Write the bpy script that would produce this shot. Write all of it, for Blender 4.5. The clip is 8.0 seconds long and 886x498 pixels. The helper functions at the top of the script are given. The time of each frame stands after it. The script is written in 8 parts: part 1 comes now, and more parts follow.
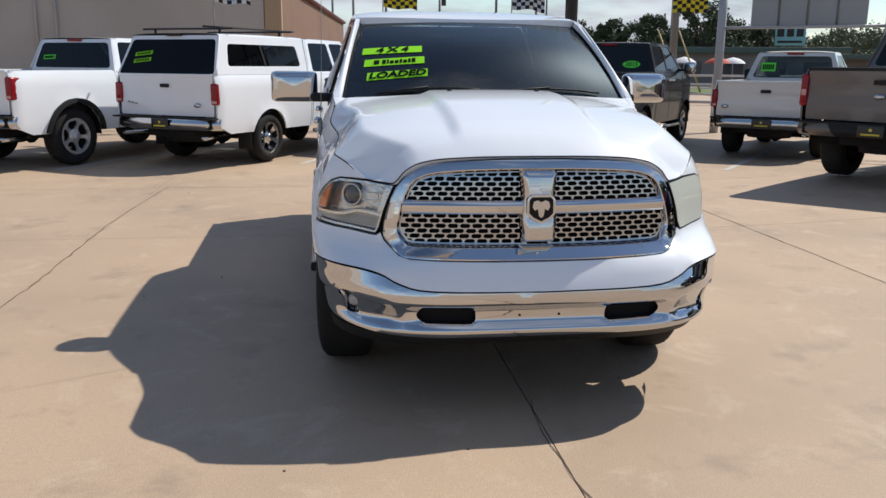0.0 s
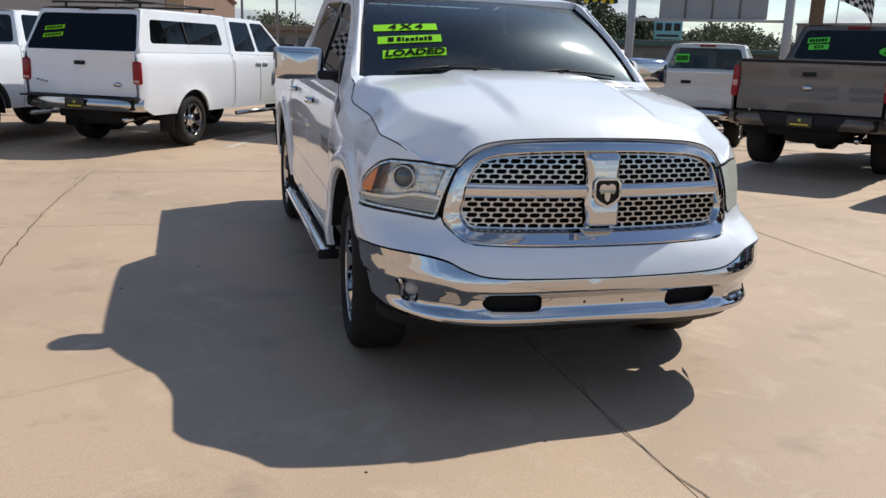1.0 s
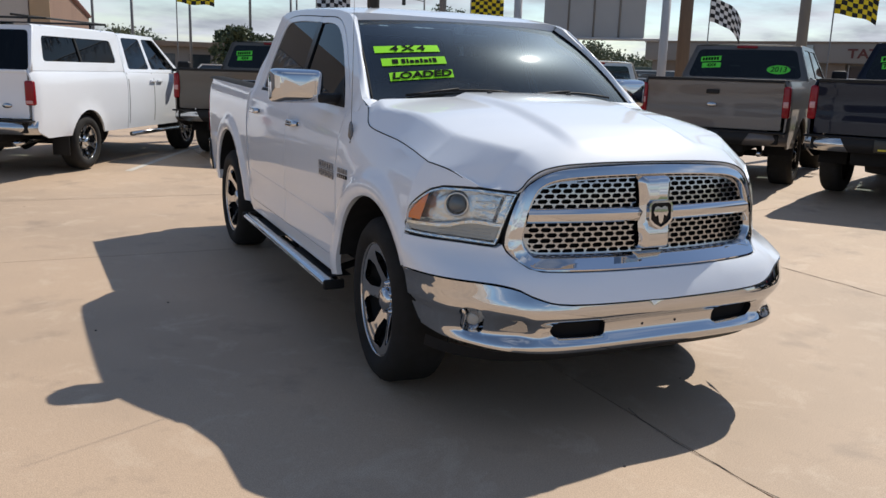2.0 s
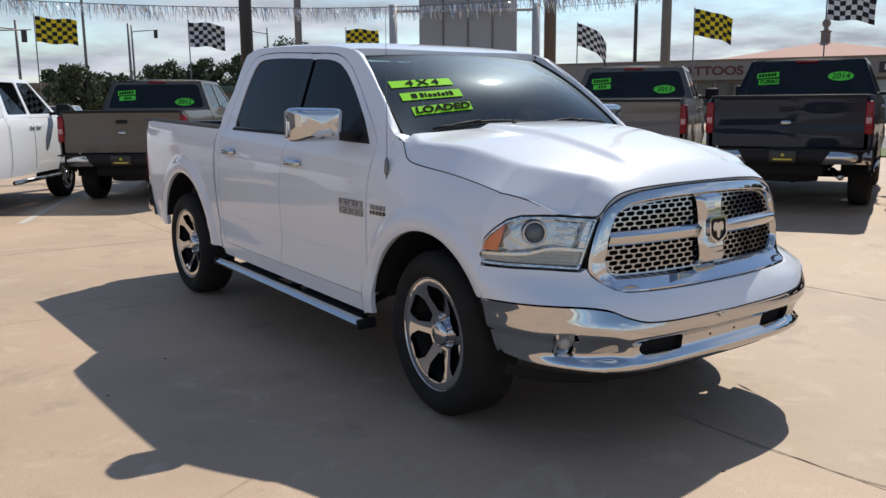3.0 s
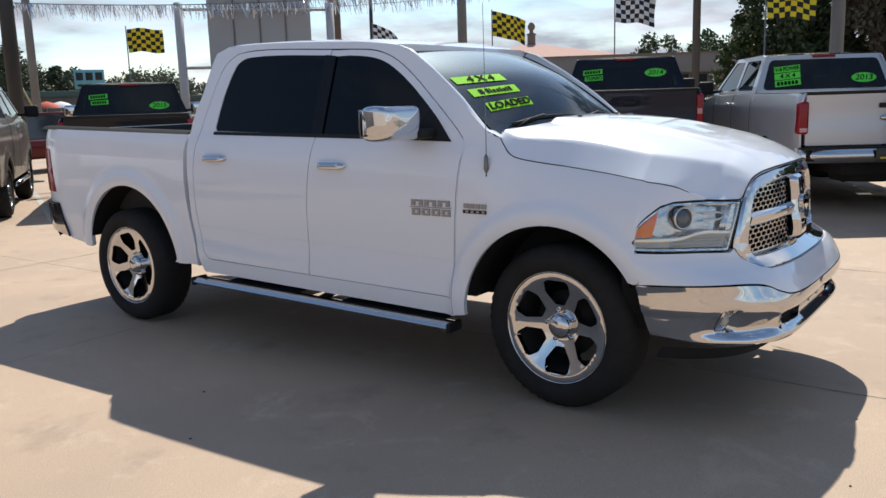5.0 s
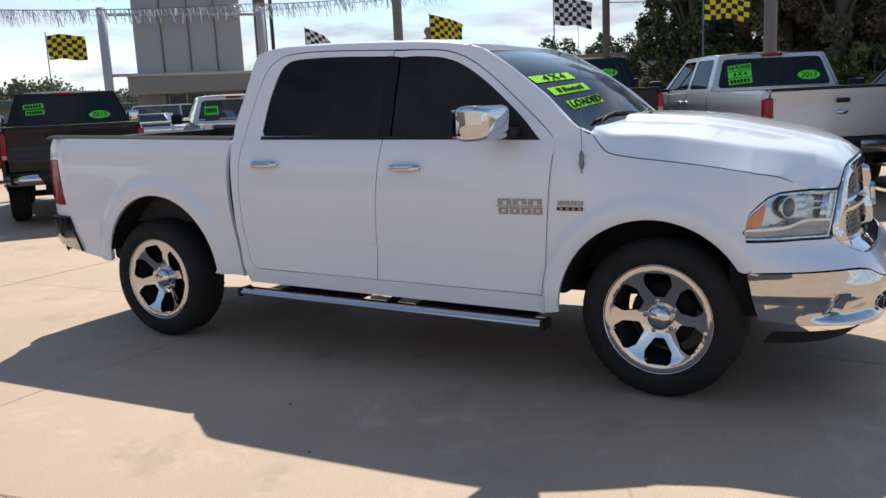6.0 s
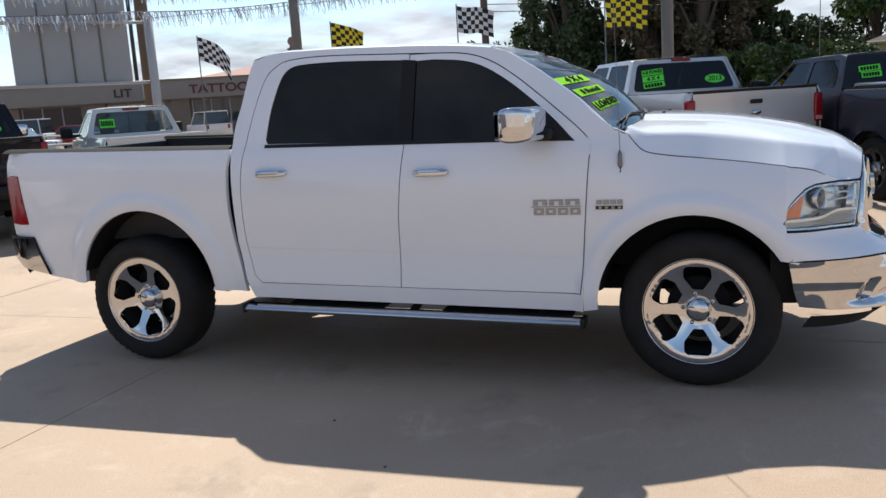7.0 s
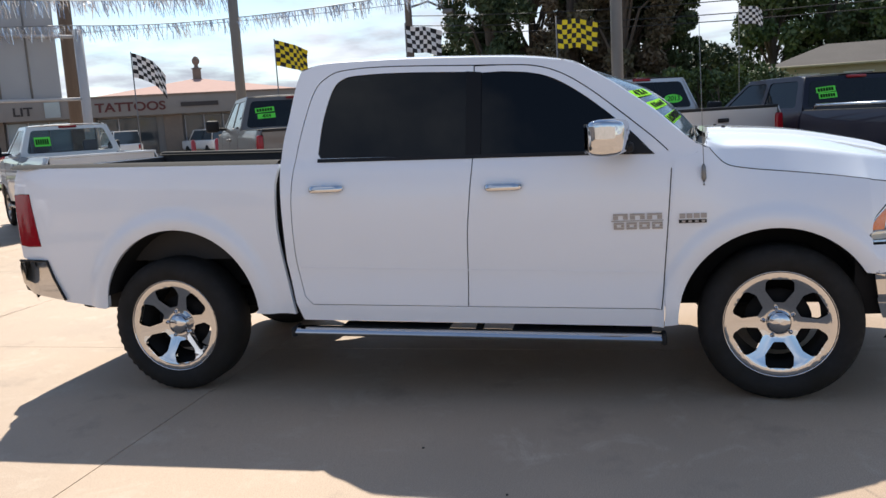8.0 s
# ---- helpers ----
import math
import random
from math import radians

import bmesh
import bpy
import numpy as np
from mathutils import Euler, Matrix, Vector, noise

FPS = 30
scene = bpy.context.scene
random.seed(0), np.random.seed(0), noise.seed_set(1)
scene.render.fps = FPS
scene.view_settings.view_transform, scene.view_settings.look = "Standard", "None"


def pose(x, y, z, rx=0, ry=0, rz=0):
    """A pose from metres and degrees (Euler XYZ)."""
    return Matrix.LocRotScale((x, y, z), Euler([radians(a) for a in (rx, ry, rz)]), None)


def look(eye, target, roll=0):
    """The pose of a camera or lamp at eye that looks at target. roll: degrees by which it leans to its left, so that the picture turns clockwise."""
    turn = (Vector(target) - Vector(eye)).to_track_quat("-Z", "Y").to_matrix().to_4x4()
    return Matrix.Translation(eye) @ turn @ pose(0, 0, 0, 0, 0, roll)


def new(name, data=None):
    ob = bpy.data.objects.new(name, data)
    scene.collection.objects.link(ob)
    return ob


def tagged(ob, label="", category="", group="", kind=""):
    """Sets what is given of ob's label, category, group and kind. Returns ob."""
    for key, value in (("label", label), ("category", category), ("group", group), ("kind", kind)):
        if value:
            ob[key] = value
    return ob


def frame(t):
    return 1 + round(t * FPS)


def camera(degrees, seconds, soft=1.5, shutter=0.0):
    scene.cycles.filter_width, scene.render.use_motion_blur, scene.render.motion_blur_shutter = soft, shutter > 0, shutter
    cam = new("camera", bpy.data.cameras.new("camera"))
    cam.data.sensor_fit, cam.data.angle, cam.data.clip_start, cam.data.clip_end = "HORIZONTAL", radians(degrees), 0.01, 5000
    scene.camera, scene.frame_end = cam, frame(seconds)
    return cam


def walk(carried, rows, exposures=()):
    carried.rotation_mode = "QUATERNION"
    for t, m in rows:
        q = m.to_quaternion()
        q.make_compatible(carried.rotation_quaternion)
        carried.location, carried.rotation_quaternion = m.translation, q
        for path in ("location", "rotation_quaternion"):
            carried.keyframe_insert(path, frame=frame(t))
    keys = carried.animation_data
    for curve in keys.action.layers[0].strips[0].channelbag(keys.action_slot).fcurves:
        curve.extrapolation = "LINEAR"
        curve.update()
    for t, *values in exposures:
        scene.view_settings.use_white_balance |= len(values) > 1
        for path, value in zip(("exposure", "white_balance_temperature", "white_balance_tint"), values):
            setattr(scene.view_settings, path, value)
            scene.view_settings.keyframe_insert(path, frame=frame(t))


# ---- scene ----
cam = camera(55.8, 8.0)
PATH = [
    (0, (-0.931, -4.499, 1.587), (-0.663, -2.565, 1.154), 0.5),
    (0.5, (-1.293, -4.371, 1.561), (-0.909, -2.46, 1.11), 1.3),
    (1, (-1.664, -4.185, 1.528), (-1.126, -2.314, 1.071), 1.9),
    (1.5, (-2.022, -3.972, 1.542), (-1.342, -2.144, 1.1), 2.0),
    (1.7, (-2.172, -3.9, 1.536), (-1.426, -2.095, 1.104), 2.1),
    (2.8, (-3.12, -3.404, 1.555), (-2.015, -1.775, 1.197), -0.1),
    (3, (-3.283, -3.288, 1.55), (-2.125, -1.694, 1.206), -0.5),
    (3.5, (-3.697, -3.002, 1.56), (-2.445, -1.477, 1.232), -1.3),
    (4, (-3.978, -2.643, 1.546), (-2.603, -1.234, 1.193), -2.3),
    (4.5, (-4.303, -2.298, 1.556), (-2.798, -1.032, 1.192), -2.4),
    (4.7, (-4.406, -2.143, 1.556), (-2.855, -0.931, 1.198), -2.0),
    (5.8, (-4.986, -1.197, 1.547), (-3.285, -0.204, 1.195), -2.4),
    (6, (-5.085, -1.024, 1.565), (-3.355, -0.082, 1.215), -2.7),
    (6.5, (-5.275, -0.626, 1.567), (-3.47, 0.163, 1.226), -4.1),
    (7, (-5.406, -0.173, 1.58), (-3.549, 0.483, 1.235), -3.6),
    (7.5, (-5.523, 0.295, 1.602), (-3.628, 0.841, 1.268), -2.7),
    (8, (-5.498, 0.756, 1.583), (-3.572, 1.197, 1.275), -3.3),
]
walk(cam, [(t, look(eye, target, roll)) for t, eye, target, roll in PATH], [(0.0, 0.25), (1.5, 0.25), (3.5, 0.27), (4.5, 0.44), (5.0, 0.47), (6.5, 0.54), (7.5, 0.62), (8.0, 0.72)])

# ---- light ----
SUN_DIR = Vector((0.80, 0.405, 1.0)).normalized()
SUN_ELEV = math.asin(SUN_DIR.z)
SUN_AZ = math.atan2(SUN_DIR.x, SUN_DIR.y)
world = bpy.data.worlds.new("sky")
scene.world = world
world.use_nodes = True
wn, wl = world.node_tree.nodes, world.node_tree.links
wn.clear()
sky = wn.new("ShaderNodeTexSky")
sky.sky_type = "NISHITA"
sky.sun_disc = False
sky.sun_elevation = SUN_ELEV
sky.sun_rotation = SUN_AZ
sky.dust_density = 0.05
sky.ozone_density = 2.0
sky.air_density = 1.0
# broken cloud: a layer seen in perspective, denser towards the horizon, with grey undersides
dir_in = wn.new("ShaderNodeTexCoord")
parts = wn.new("ShaderNodeSeparateXYZ")
wl.new(dir_in.outputs["Generated"], parts.inputs[0])


def sky_math(op, a, b=0.0, c=0.0):
    nd = wn.new("ShaderNodeMath")
    nd.operation = op
    for k_, val in enumerate((a, b, c)):
        if isinstance(val, (int, float)):
            nd.inputs[k_].default_value = val
        else:
            wl.new(val, nd.inputs[k_])
    return nd.outputs[0]


up_z = sky_math("MAXIMUM", parts.outputs[2], 0.0)
lift_z = sky_math("ADD", up_z, 0.16)
flat = wn.new("ShaderNodeCombineXYZ")
wl.new(sky_math("DIVIDE", parts.outputs[0], lift_z), flat.inputs[0])
wl.new(sky_math("DIVIDE", parts.outputs[1], lift_z), flat.inputs[1])
cloud_a = wn.new("ShaderNodeTexNoise")
cloud_a.inputs["Scale"].default_value = 0.9
cloud_a.inputs["Detail"].default_value = 9
cloud_a.inputs["Roughness"].default_value = 0.58
cloud_b = wn.new("ShaderNodeTexNoise")
cloud_b.inputs["Scale"].default_value = 1.7
cloud_b.inputs["Detail"].default_value = 6
wl.new(flat.outputs[0], cloud_a.inputs["Vector"])
wl.new(flat.outputs[0], cloud_b.inputs["Vector"])
low = sky_math("POWER", sky_math("SUBTRACT", 1.0, up_z), 5.0)
cover = sky_math("MULTIPLY_ADD", low, 0.22, cloud_a.outputs["Fac"])
cloud_ramp = wn.new("ShaderNodeValToRGB")
cloud_ramp.color_ramp.elements[0].position = 0.54
cloud_ramp.color_ramp.elements[1].position = 0.72
cloud_ramp.color_ramp.elements[0].color = (0.05, 0.05, 0.05, 1)
wl.new(cover, cloud_ramp.inputs["Fac"])
shade_ramp = wn.new("ShaderNodeValToRGB")
shade_ramp.color_ramp.elements[0].position = 0.38
shade_ramp.color_ramp.elements[1].position = 0.62
shade_ramp.color_ramp.elements[0].color = (3.4, 3.7, 4.25, 1)
shade_ramp.color_ramp.elements[1].color = (6.0, 6.35, 7.0, 1)
wl.new(cloud_b.outputs["Fac"], shade_ramp.inputs["Fac"])
cloud_mix = wn.new("ShaderNodeMix")
cloud_mix.data_type = "RGBA"
wl.new(shade_ramp.outputs["Color"], cloud_mix.inputs[7])
sky_bg = wn.new("ShaderNodeBackground")
sky_bg.inputs["Strength"].default_value = 0.098
sky_out = wn.new("ShaderNodeOutputWorld")
wl.new(cloud_ramp.outputs["Color"], cloud_mix.inputs[0])
wl.new(sky.outputs["Color"], cloud_mix.inputs[6])
wl.new(cloud_mix.outputs[2], sky_bg.inputs["Color"])
wl.new(sky_bg.outputs["Background"], sky_out.inputs["Surface"])

sun = new("sun", bpy.data.lights.new("sun", "SUN"))
sun.data.energy = 4.1
sun.data.angle = radians(0.55)
sun.data.color = (1.0, 0.94, 0.84)
sun.matrix_world = look(SUN_DIR * 60, (0, 0, 0))


# ---- materials ----
def mat(name, color, rough=0.5, metal=0.0, coat=0.0, var=0.12, scale=6.0, bump=0.0, bump_scale=60.0, spec=0.5,
        second=None, second_scale=0.8, stretch=None, object_var=0.0):
    """A principled material whose colour varies at two scales, with fine relief."""
    m = bpy.data.materials.new(name)
    m.use_nodes = True
    n, l = m.node_tree.nodes, m.node_tree.links
    b = n["Principled BSDF"]
    b.inputs["Roughness"].default_value = rough
    b.inputs["Metallic"].default_value = metal
    b.inputs["Coat Weight"].default_value = coat
    b.inputs["Coat Roughness"].default_value = 0.03
    b.inputs["Specular IOR Level"].default_value = spec
    co = n.new("ShaderNodeTexCoord")
    src = co.outputs["Object"]
    if stretch:
        mp = n.new("ShaderNodeMapping")
        mp.inputs["Scale"].default_value = stretch
        l.new(src, mp.inputs["Vector"])
        src = mp.outputs["Vector"]
    fine = n.new("ShaderNodeTexNoise")
    fine.inputs["Scale"].default_value = scale
    fine.inputs["Detail"].default_value = 6
    wide = n.new("ShaderNodeTexNoise")
    wide.inputs["Scale"].default_value = second_scale
    wide.inputs["Detail"].default_value = 4
    l.new(src, fine.inputs["Vector"])
    l.new(src, wide.inputs["Vector"])
    dark = [c * (1 - var) for c in color]
    light = [min(1, c * (1 + var)) for c in color]
    mx = n.new("ShaderNodeMix")
    mx.data_type = "RGBA"
    mx.inputs[6].default_value = (*dark, 1)
    mx.inputs[7].default_value = (*light, 1)
    l.new(fine.outputs["Fac"], mx.inputs[0])
    last = mx.outputs[2]
    rp = n.new("ShaderNodeMapRange")
    rp.inputs["From Min"].default_value = 0.42
    rp.inputs["From Max"].default_value = 0.66
    l.new(wide.outputs["Fac"], rp.inputs["Value"])
    mx2 = n.new("ShaderNodeMix")
    mx2.data_type = "RGBA"
    mx2.inputs[7].default_value = (*(second or [c * (1 - 0.6 * var) for c in color]), 1)
    l.new(rp.outputs["Result"], mx2.inputs[0])
    l.new(last, mx2.inputs[6])
    last = mx2.outputs[2]
    if object_var:
        oi = n.new("ShaderNodeObjectInfo")
        hs = n.new("ShaderNodeHueSaturation")
        vr = n.new("ShaderNodeMapRange")
        vr.inputs["To Min"].default_value = 1 - object_var
        vr.inputs["To Max"].default_value = 1 + object_var
        l.new(oi.outputs["Random"], vr.inputs["Value"])
        l.new(vr.outputs["Result"], hs.inputs["Value"])
        l.new(last, hs.inputs["Color"])
        last = hs.outputs["Color"]
    l.new(last, b.inputs["Base Color"])
    if bump:
        bn = n.new("ShaderNodeTexNoise")
        bn.inputs["Scale"].default_value = bump_scale
        bn.inputs["Detail"].default_value = 5
        l.new(src, bn.inputs["Vector"])
        bp = n.new("ShaderNodeBump")
        bp.inputs["Strength"].default_value = bump
        bp.inputs["Distance"].default_value = 0.01
        l.new(bn.outputs["Fac"], bp.inputs["Height"])
        l.new(bp.outputs["Normal"], b.inputs["Normal"])
    return m


def tinted_glass(name, tint, gloss_rough=0.0, facing=0.045, film=0.0):
    """A thin pane: part of the light passes through, darkened by the tint, the rest mirrors by Fresnel."""
    m = bpy.data.materials.new(name)
    m.use_nodes = True
    n, l = m.node_tree.nodes, m.node_tree.links
    n.clear()
    tr = n.new("ShaderNodeBsdfTransparent")
    tr.inputs["Color"].default_value = (*tint, 1)
    gl = n.new("ShaderNodeBsdfGlossy")
    gl.inputs["Roughness"].default_value = gloss_rough
    lw = n.new("ShaderNodeLayerWeight")
    lw.inputs["Blend"].default_value = 0.5
    pw = n.new("ShaderNodeMath")
    pw.operation = "POWER"
    pw.inputs[1].default_value = 5.0
    fr = n.new("ShaderNodeMath")
    fr.operation = "MULTIPLY_ADD"
    fr.inputs[1].default_value = 1 - facing
    fr.inputs[2].default_value = facing
    l.new(lw.outputs["Facing"], pw.inputs[0])
    l.new(pw.outputs[0], fr.inputs[0])
    mx = n.new("ShaderNodeMixShader")
    out = n.new("ShaderNodeOutputMaterial")
    l.new(fr.outputs[0], mx.inputs[0])
    l.new(tr.outputs[0], mx.inputs[1])
    shine = gl.outputs[0]
    if film:
        # dust film: part of the mirrored light spreads wide
        wide = n.new("ShaderNodeBsdfGlossy")
        wide.inputs["Roughness"].default_value = 0.42
        wide.inputs["Color"].default_value = (0.72, 0.88, 1.0, 1)
        both = n.new("ShaderNodeMixShader")
        both.inputs[0].default_value = film
        l.new(shine, both.inputs[1])
        l.new(wide.outputs[0], both.inputs[2])
        shine = both.outputs[0]
    l.new(shine, mx.inputs[2])
    l.new(mx.outputs[0], out.inputs["Surface"])
    return m


def paint(name, color, metal=0.0, rough=0.28):
    return mat(name, color, rough=rough + 0.15, metal=metal, coat=1.0 if max(color) > 0.3 else 0.4, spec=0.12 if max(color) > 0.3 else 0.1, var=0.015, scale=3, second=[c * 0.97 for c in color])


WHITE = paint("white_paint", (0.795, 0.83, 0.88))
WHITE_OLD = paint("old_white_paint", (0.70, 0.70, 0.68), rough=0.4)
GREY_BROWN = paint("grey_brown_metallic_paint", (0.13, 0.115, 0.10), metal=0.5)
BLACK_PAINT = paint("black_paint", (0.012, 0.012, 0.015))
GREY_PAINT = paint("grey_metallic_paint", (0.15, 0.137, 0.13), metal=0.5)
NAVY_PAINT = paint("dark_navy_paint", (0.008, 0.011, 0.024))
SILVER = paint("silver_metallic_paint", (0.56, 0.56, 0.57), metal=0.5)
NAVY_TWO = paint("midnight_navy_paint", (0.006, 0.007, 0.018))
MAROON = paint("dark_maroon_paint", (0.10, 0.010, 0.012))
RED_PAINT = paint("red_paint", (0.35, 0.02, 0.02))
CHROME = mat("chrome", (0.60, 0.61, 0.63), rough=0.03, metal=1.0, var=0.02)
CHROME_DULL = mat("worn_chrome", (0.55, 0.56, 0.57), rough=0.18, metal=1.0, var=0.06, scale=20)
MESH_METAL = mat("bright_mesh_metal", (0.44, 0.45, 0.47), rough=0.16, metal=1.0, var=0.15, scale=60)
ALLOY = mat("alloy", (0.40, 0.40, 0.41), rough=0.3, metal=1.0, var=0.05)
BLACK_PLASTIC = mat("black_plastic", (0.016, 0.016, 0.017), rough=0.6, spec=0.25, bump=0.1, bump_scale=300)
BLACK_GLOSS = mat("black_gloss_plastic", (0.008, 0.008, 0.009), rough=0.15, spec=0.2)
SEAM = mat("dark_seal_rubber", (0.008, 0.008, 0.009), rough=0.8, spec=0.2)
RUBBER = mat("tyre_rubber", (0.022, 0.0218, 0.0222), rough=0.8, spec=0.2, var=0.3, scale=30, bump=0.15, bump_scale=120, second=(0.018, 0.017, 0.015), second_scale=5)
UNDER = mat("dark_underbody_steel", (0.020, 0.020, 0.0205), rough=0.8, var=0.3, scale=12, spec=0.1)
LINER = mat("black_bed_liner", (0.02, 0.02, 0.022), rough=0.65, bump=0.3, bump_scale=200)
SEATS = mat("grey_cloth_seat", (0.10, 0.10, 0.105), rough=0.9, bump=0.3, bump_scale=400)
TRIM_DARK = mat("dark_interior_trim", (0.05, 0.05, 0.052), rough=0.6, bump=0.1, bump_scale=200)
GLASS_WS = tinted_glass("windshield_glass", (0.27, 0.37, 0.40), 0.06, facing=0.12, film=0.16)
WHEEL_SILVER = mat("bright_wheel_alloy", (0.62, 0.62, 0.63), rough=0.3, metal=0.55, var=0.06)
BADGE = mat("bright_badge_metal", (0.30, 0.30, 0.315), rough=0.3, metal=0.6, var=0.1, scale=40)
GLASS_DARK = tinted_glass("dark_tinted_glass", (0.003, 0.0035, 0.0045), facing=0.035)
GLASS_REAR = tinted_glass("rear_tinted_glass", (0.04, 0.05, 0.05))
GLASS_CLEAR = tinted_glass("clear_lens", (0.93, 0.95, 0.95))
LAMP_GREY = mat("grey_lower_lens", (0.40, 0.42, 0.42), rough=0.18, coat=0.6, var=0.12, scale=40)
POST_GREY = mat("thin_grey_steel", (0.2, 0.2, 0.2), rough=0.4, metal=0.5)
# opaque milky lens, used on the truck's left headlamp only
GLASS_HAZY = mat("milky_pale_lens", (0.62, 0.66, 0.60), rough=0.3, var=0.10, scale=6, coat=0.6)
RED_LENS = mat("red_lens", (0.26, 0.006, 0.014), rough=0.16, spec=0.25, coat=0.25, var=0.25, scale=30)
PALE_RED_LENS = mat("pale_red_lens", (0.55, 0.26, 0.26), rough=0.10, coat=1.0, var=0.25, scale=30)
AMBER = mat("amber_lens", (0.80, 0.17, 0.015), rough=0.12, coat=1.0, var=0.2, scale=25)
LENS_INNER = mat("lamp_reflector", (0.70, 0.72, 0.74), rough=0.12, metal=0.95, var=0.15, scale=25, bump=0.8, bump_scale=30)
LAMP_BACK = mat("shaded_lamp_reflector", (0.66, 0.68, 0.70), rough=0.14, metal=0.8, var=0.3, scale=20, bump=0.7, bump_scale=26)
LIGHT_GUIDE = mat("frosted_light_guide", (0.82, 0.84, 0.85), rough=0.2, coat=0.8, var=0.04)
PROJECTOR = mat("projector_lens", (0.06, 0.065, 0.075), rough=0.06, coat=1.0, var=0.2)
STICKER = mat("fluorescent_green_vinyl", (0.30, 0.78, 0.03), rough=0.7, spec=0.1, var=0.05)
STICKER_OVAL = mat("bright_green_vinyl", (0.13, 0.85, 0.06), rough=0.45, var=0.05)
STICKER_INK = mat("black_ink", (0.01, 0.012, 0.01), rough=0.8, spec=0.05)
PAPER = mat("pale_paper", (0.62, 0.66, 0.62), rough=0.7)
PLATE_DARK = mat("black_dealer_plate", (0.015, 0.015, 0.012), rough=0.3)
PLATE_YELLOW = mat("yellow_print", (0.65, 0.55, 0.05), rough=0.4)


# ---- mesh helpers ----
def part(name, bm, material, parent, label=""):
    """Links a bmesh as one mesh object under a thing or under a part."""
    me = bpy.data.meshes.new(name)
    bm.to_mesh(me)
    bm.free()
    me.materials.append(material)
    ob = new(name, me)
    if parent:
        ob.parent = parent
    if label:
        ob["label"] = label
    return ob


def thing(name, label, category, group="", kind="", at=None):
    ob = new(name)
    ob.empty_display_size = 0.2
    if at is not None:
        ob.matrix_basis = at
    return tagged(ob, label, category, group, kind)


def solo(name, bm, material, label, category, group="", kind=""):
    return tagged(part(name, bm, material, None), label, category, group, kind)


def smooth(bm, angle=35):
    for f in bm.faces:
        f.smooth = True
    lim = radians(angle)
    for e in bm.edges:
        e.smooth = len(e.link_faces) == 2 and e.calc_face_angle(0) < lim
    return bm


def add_box(bm, lo, hi, bevel=0.0, segs=2, m=None):
    """A box from corner to corner, with rounded edges."""
    c = [(a + b) / 2 for a, b in zip(lo, hi)]
    s = [abs(b - a) for a, b in zip(lo, hi)]
    t = Matrix.Translation(c) @ Matrix.Diagonal((*s, 1))
    vs = bmesh.ops.create_cube(bm, size=1, matrix=t)["verts"]
    if bevel:
        es = list({e for v in vs for e in v.link_edges})
        r = bmesh.ops.bevel(bm, geom=es, offset=min(bevel, min(s) * 0.45), segments=segs, profile=0.5, affect="EDGES")
        vs = list({v for f in r["faces"] for v in f.verts} | {v for v in vs if v.is_valid})
    if m is not None:
        bmesh.ops.transform(bm, matrix=m, verts=vs)
    return vs


def box(lo, hi, bevel=0.0, segs=2, m=None):
    bm = bmesh.new()
    add_box(bm, lo, hi, bevel, segs, m)
    return smooth(bm)


def add_lathe(bm, prof, n=32, m=Matrix.Identity(4), closed=False):
    """Turns (radius, height) pairs about local z."""
    rings = []
    for r, h in prof:
        rings.append([bm.verts.new(m @ Vector((r * math.cos(2 * math.pi * i / n), r * math.sin(2 * math.pi * i / n), h))) for i in range(n)])
    pairs = list(zip(rings, rings[1:])) + ([(rings[-1], rings[0])] if closed else [])
    for a, b in pairs:
        for i in range(n):
            j = (i + 1) % n
            bm.faces.new((a[i], a[j], b[j], b[i]))
    return rings


def lathe(prof, n=32, m=Matrix.Identity(4), caps=False, closed=False, angle=35):
    bm = bmesh.new()
    rings = add_lathe(bm, prof, n, m, closed)
    if caps:
        bm.faces.new(rings[0][::-1])
        bm.faces.new(rings[-1])
    return smooth(bm, angle)


def add_tube(bm, pts, r, n=8, caps=True):
    """A round bar along a line of points; r may be a number or a list."""
    pts = [Vector(p) for p in pts]
    rings = []
    for i, p in enumerate(pts):
        d = (pts[min(i + 1, len(pts) - 1)] - pts[max(i - 1, 0)]).normalized()
        a = d.cross(Vector((0, 0, 1)))
        if a.length < 1e-4:
            a = d.cross(Vector((1, 0, 0)))
        a.normalize()
        b = d.cross(a)
        rr = r[i] if isinstance(r, (list, tuple)) else r
        rings.append([bm.verts.new(p + rr * (a * math.cos(2 * math.pi * k / n) + b * math.sin(2 * math.pi * k / n))) for k in range(n)])
    for x, y in zip(rings, rings[1:]):
        for k in range(n):
            j = (k + 1) % n
            bm.faces.new((x[k], x[j], y[j], y[k]))
    if caps:
        bm.faces.new(rings[0][::-1])
        bm.faces.new(rings[-1])


def tube(pts, r, n=8):
    bm = bmesh.new()
    add_tube(bm, pts, r, n)
    return smooth(bm, 50)


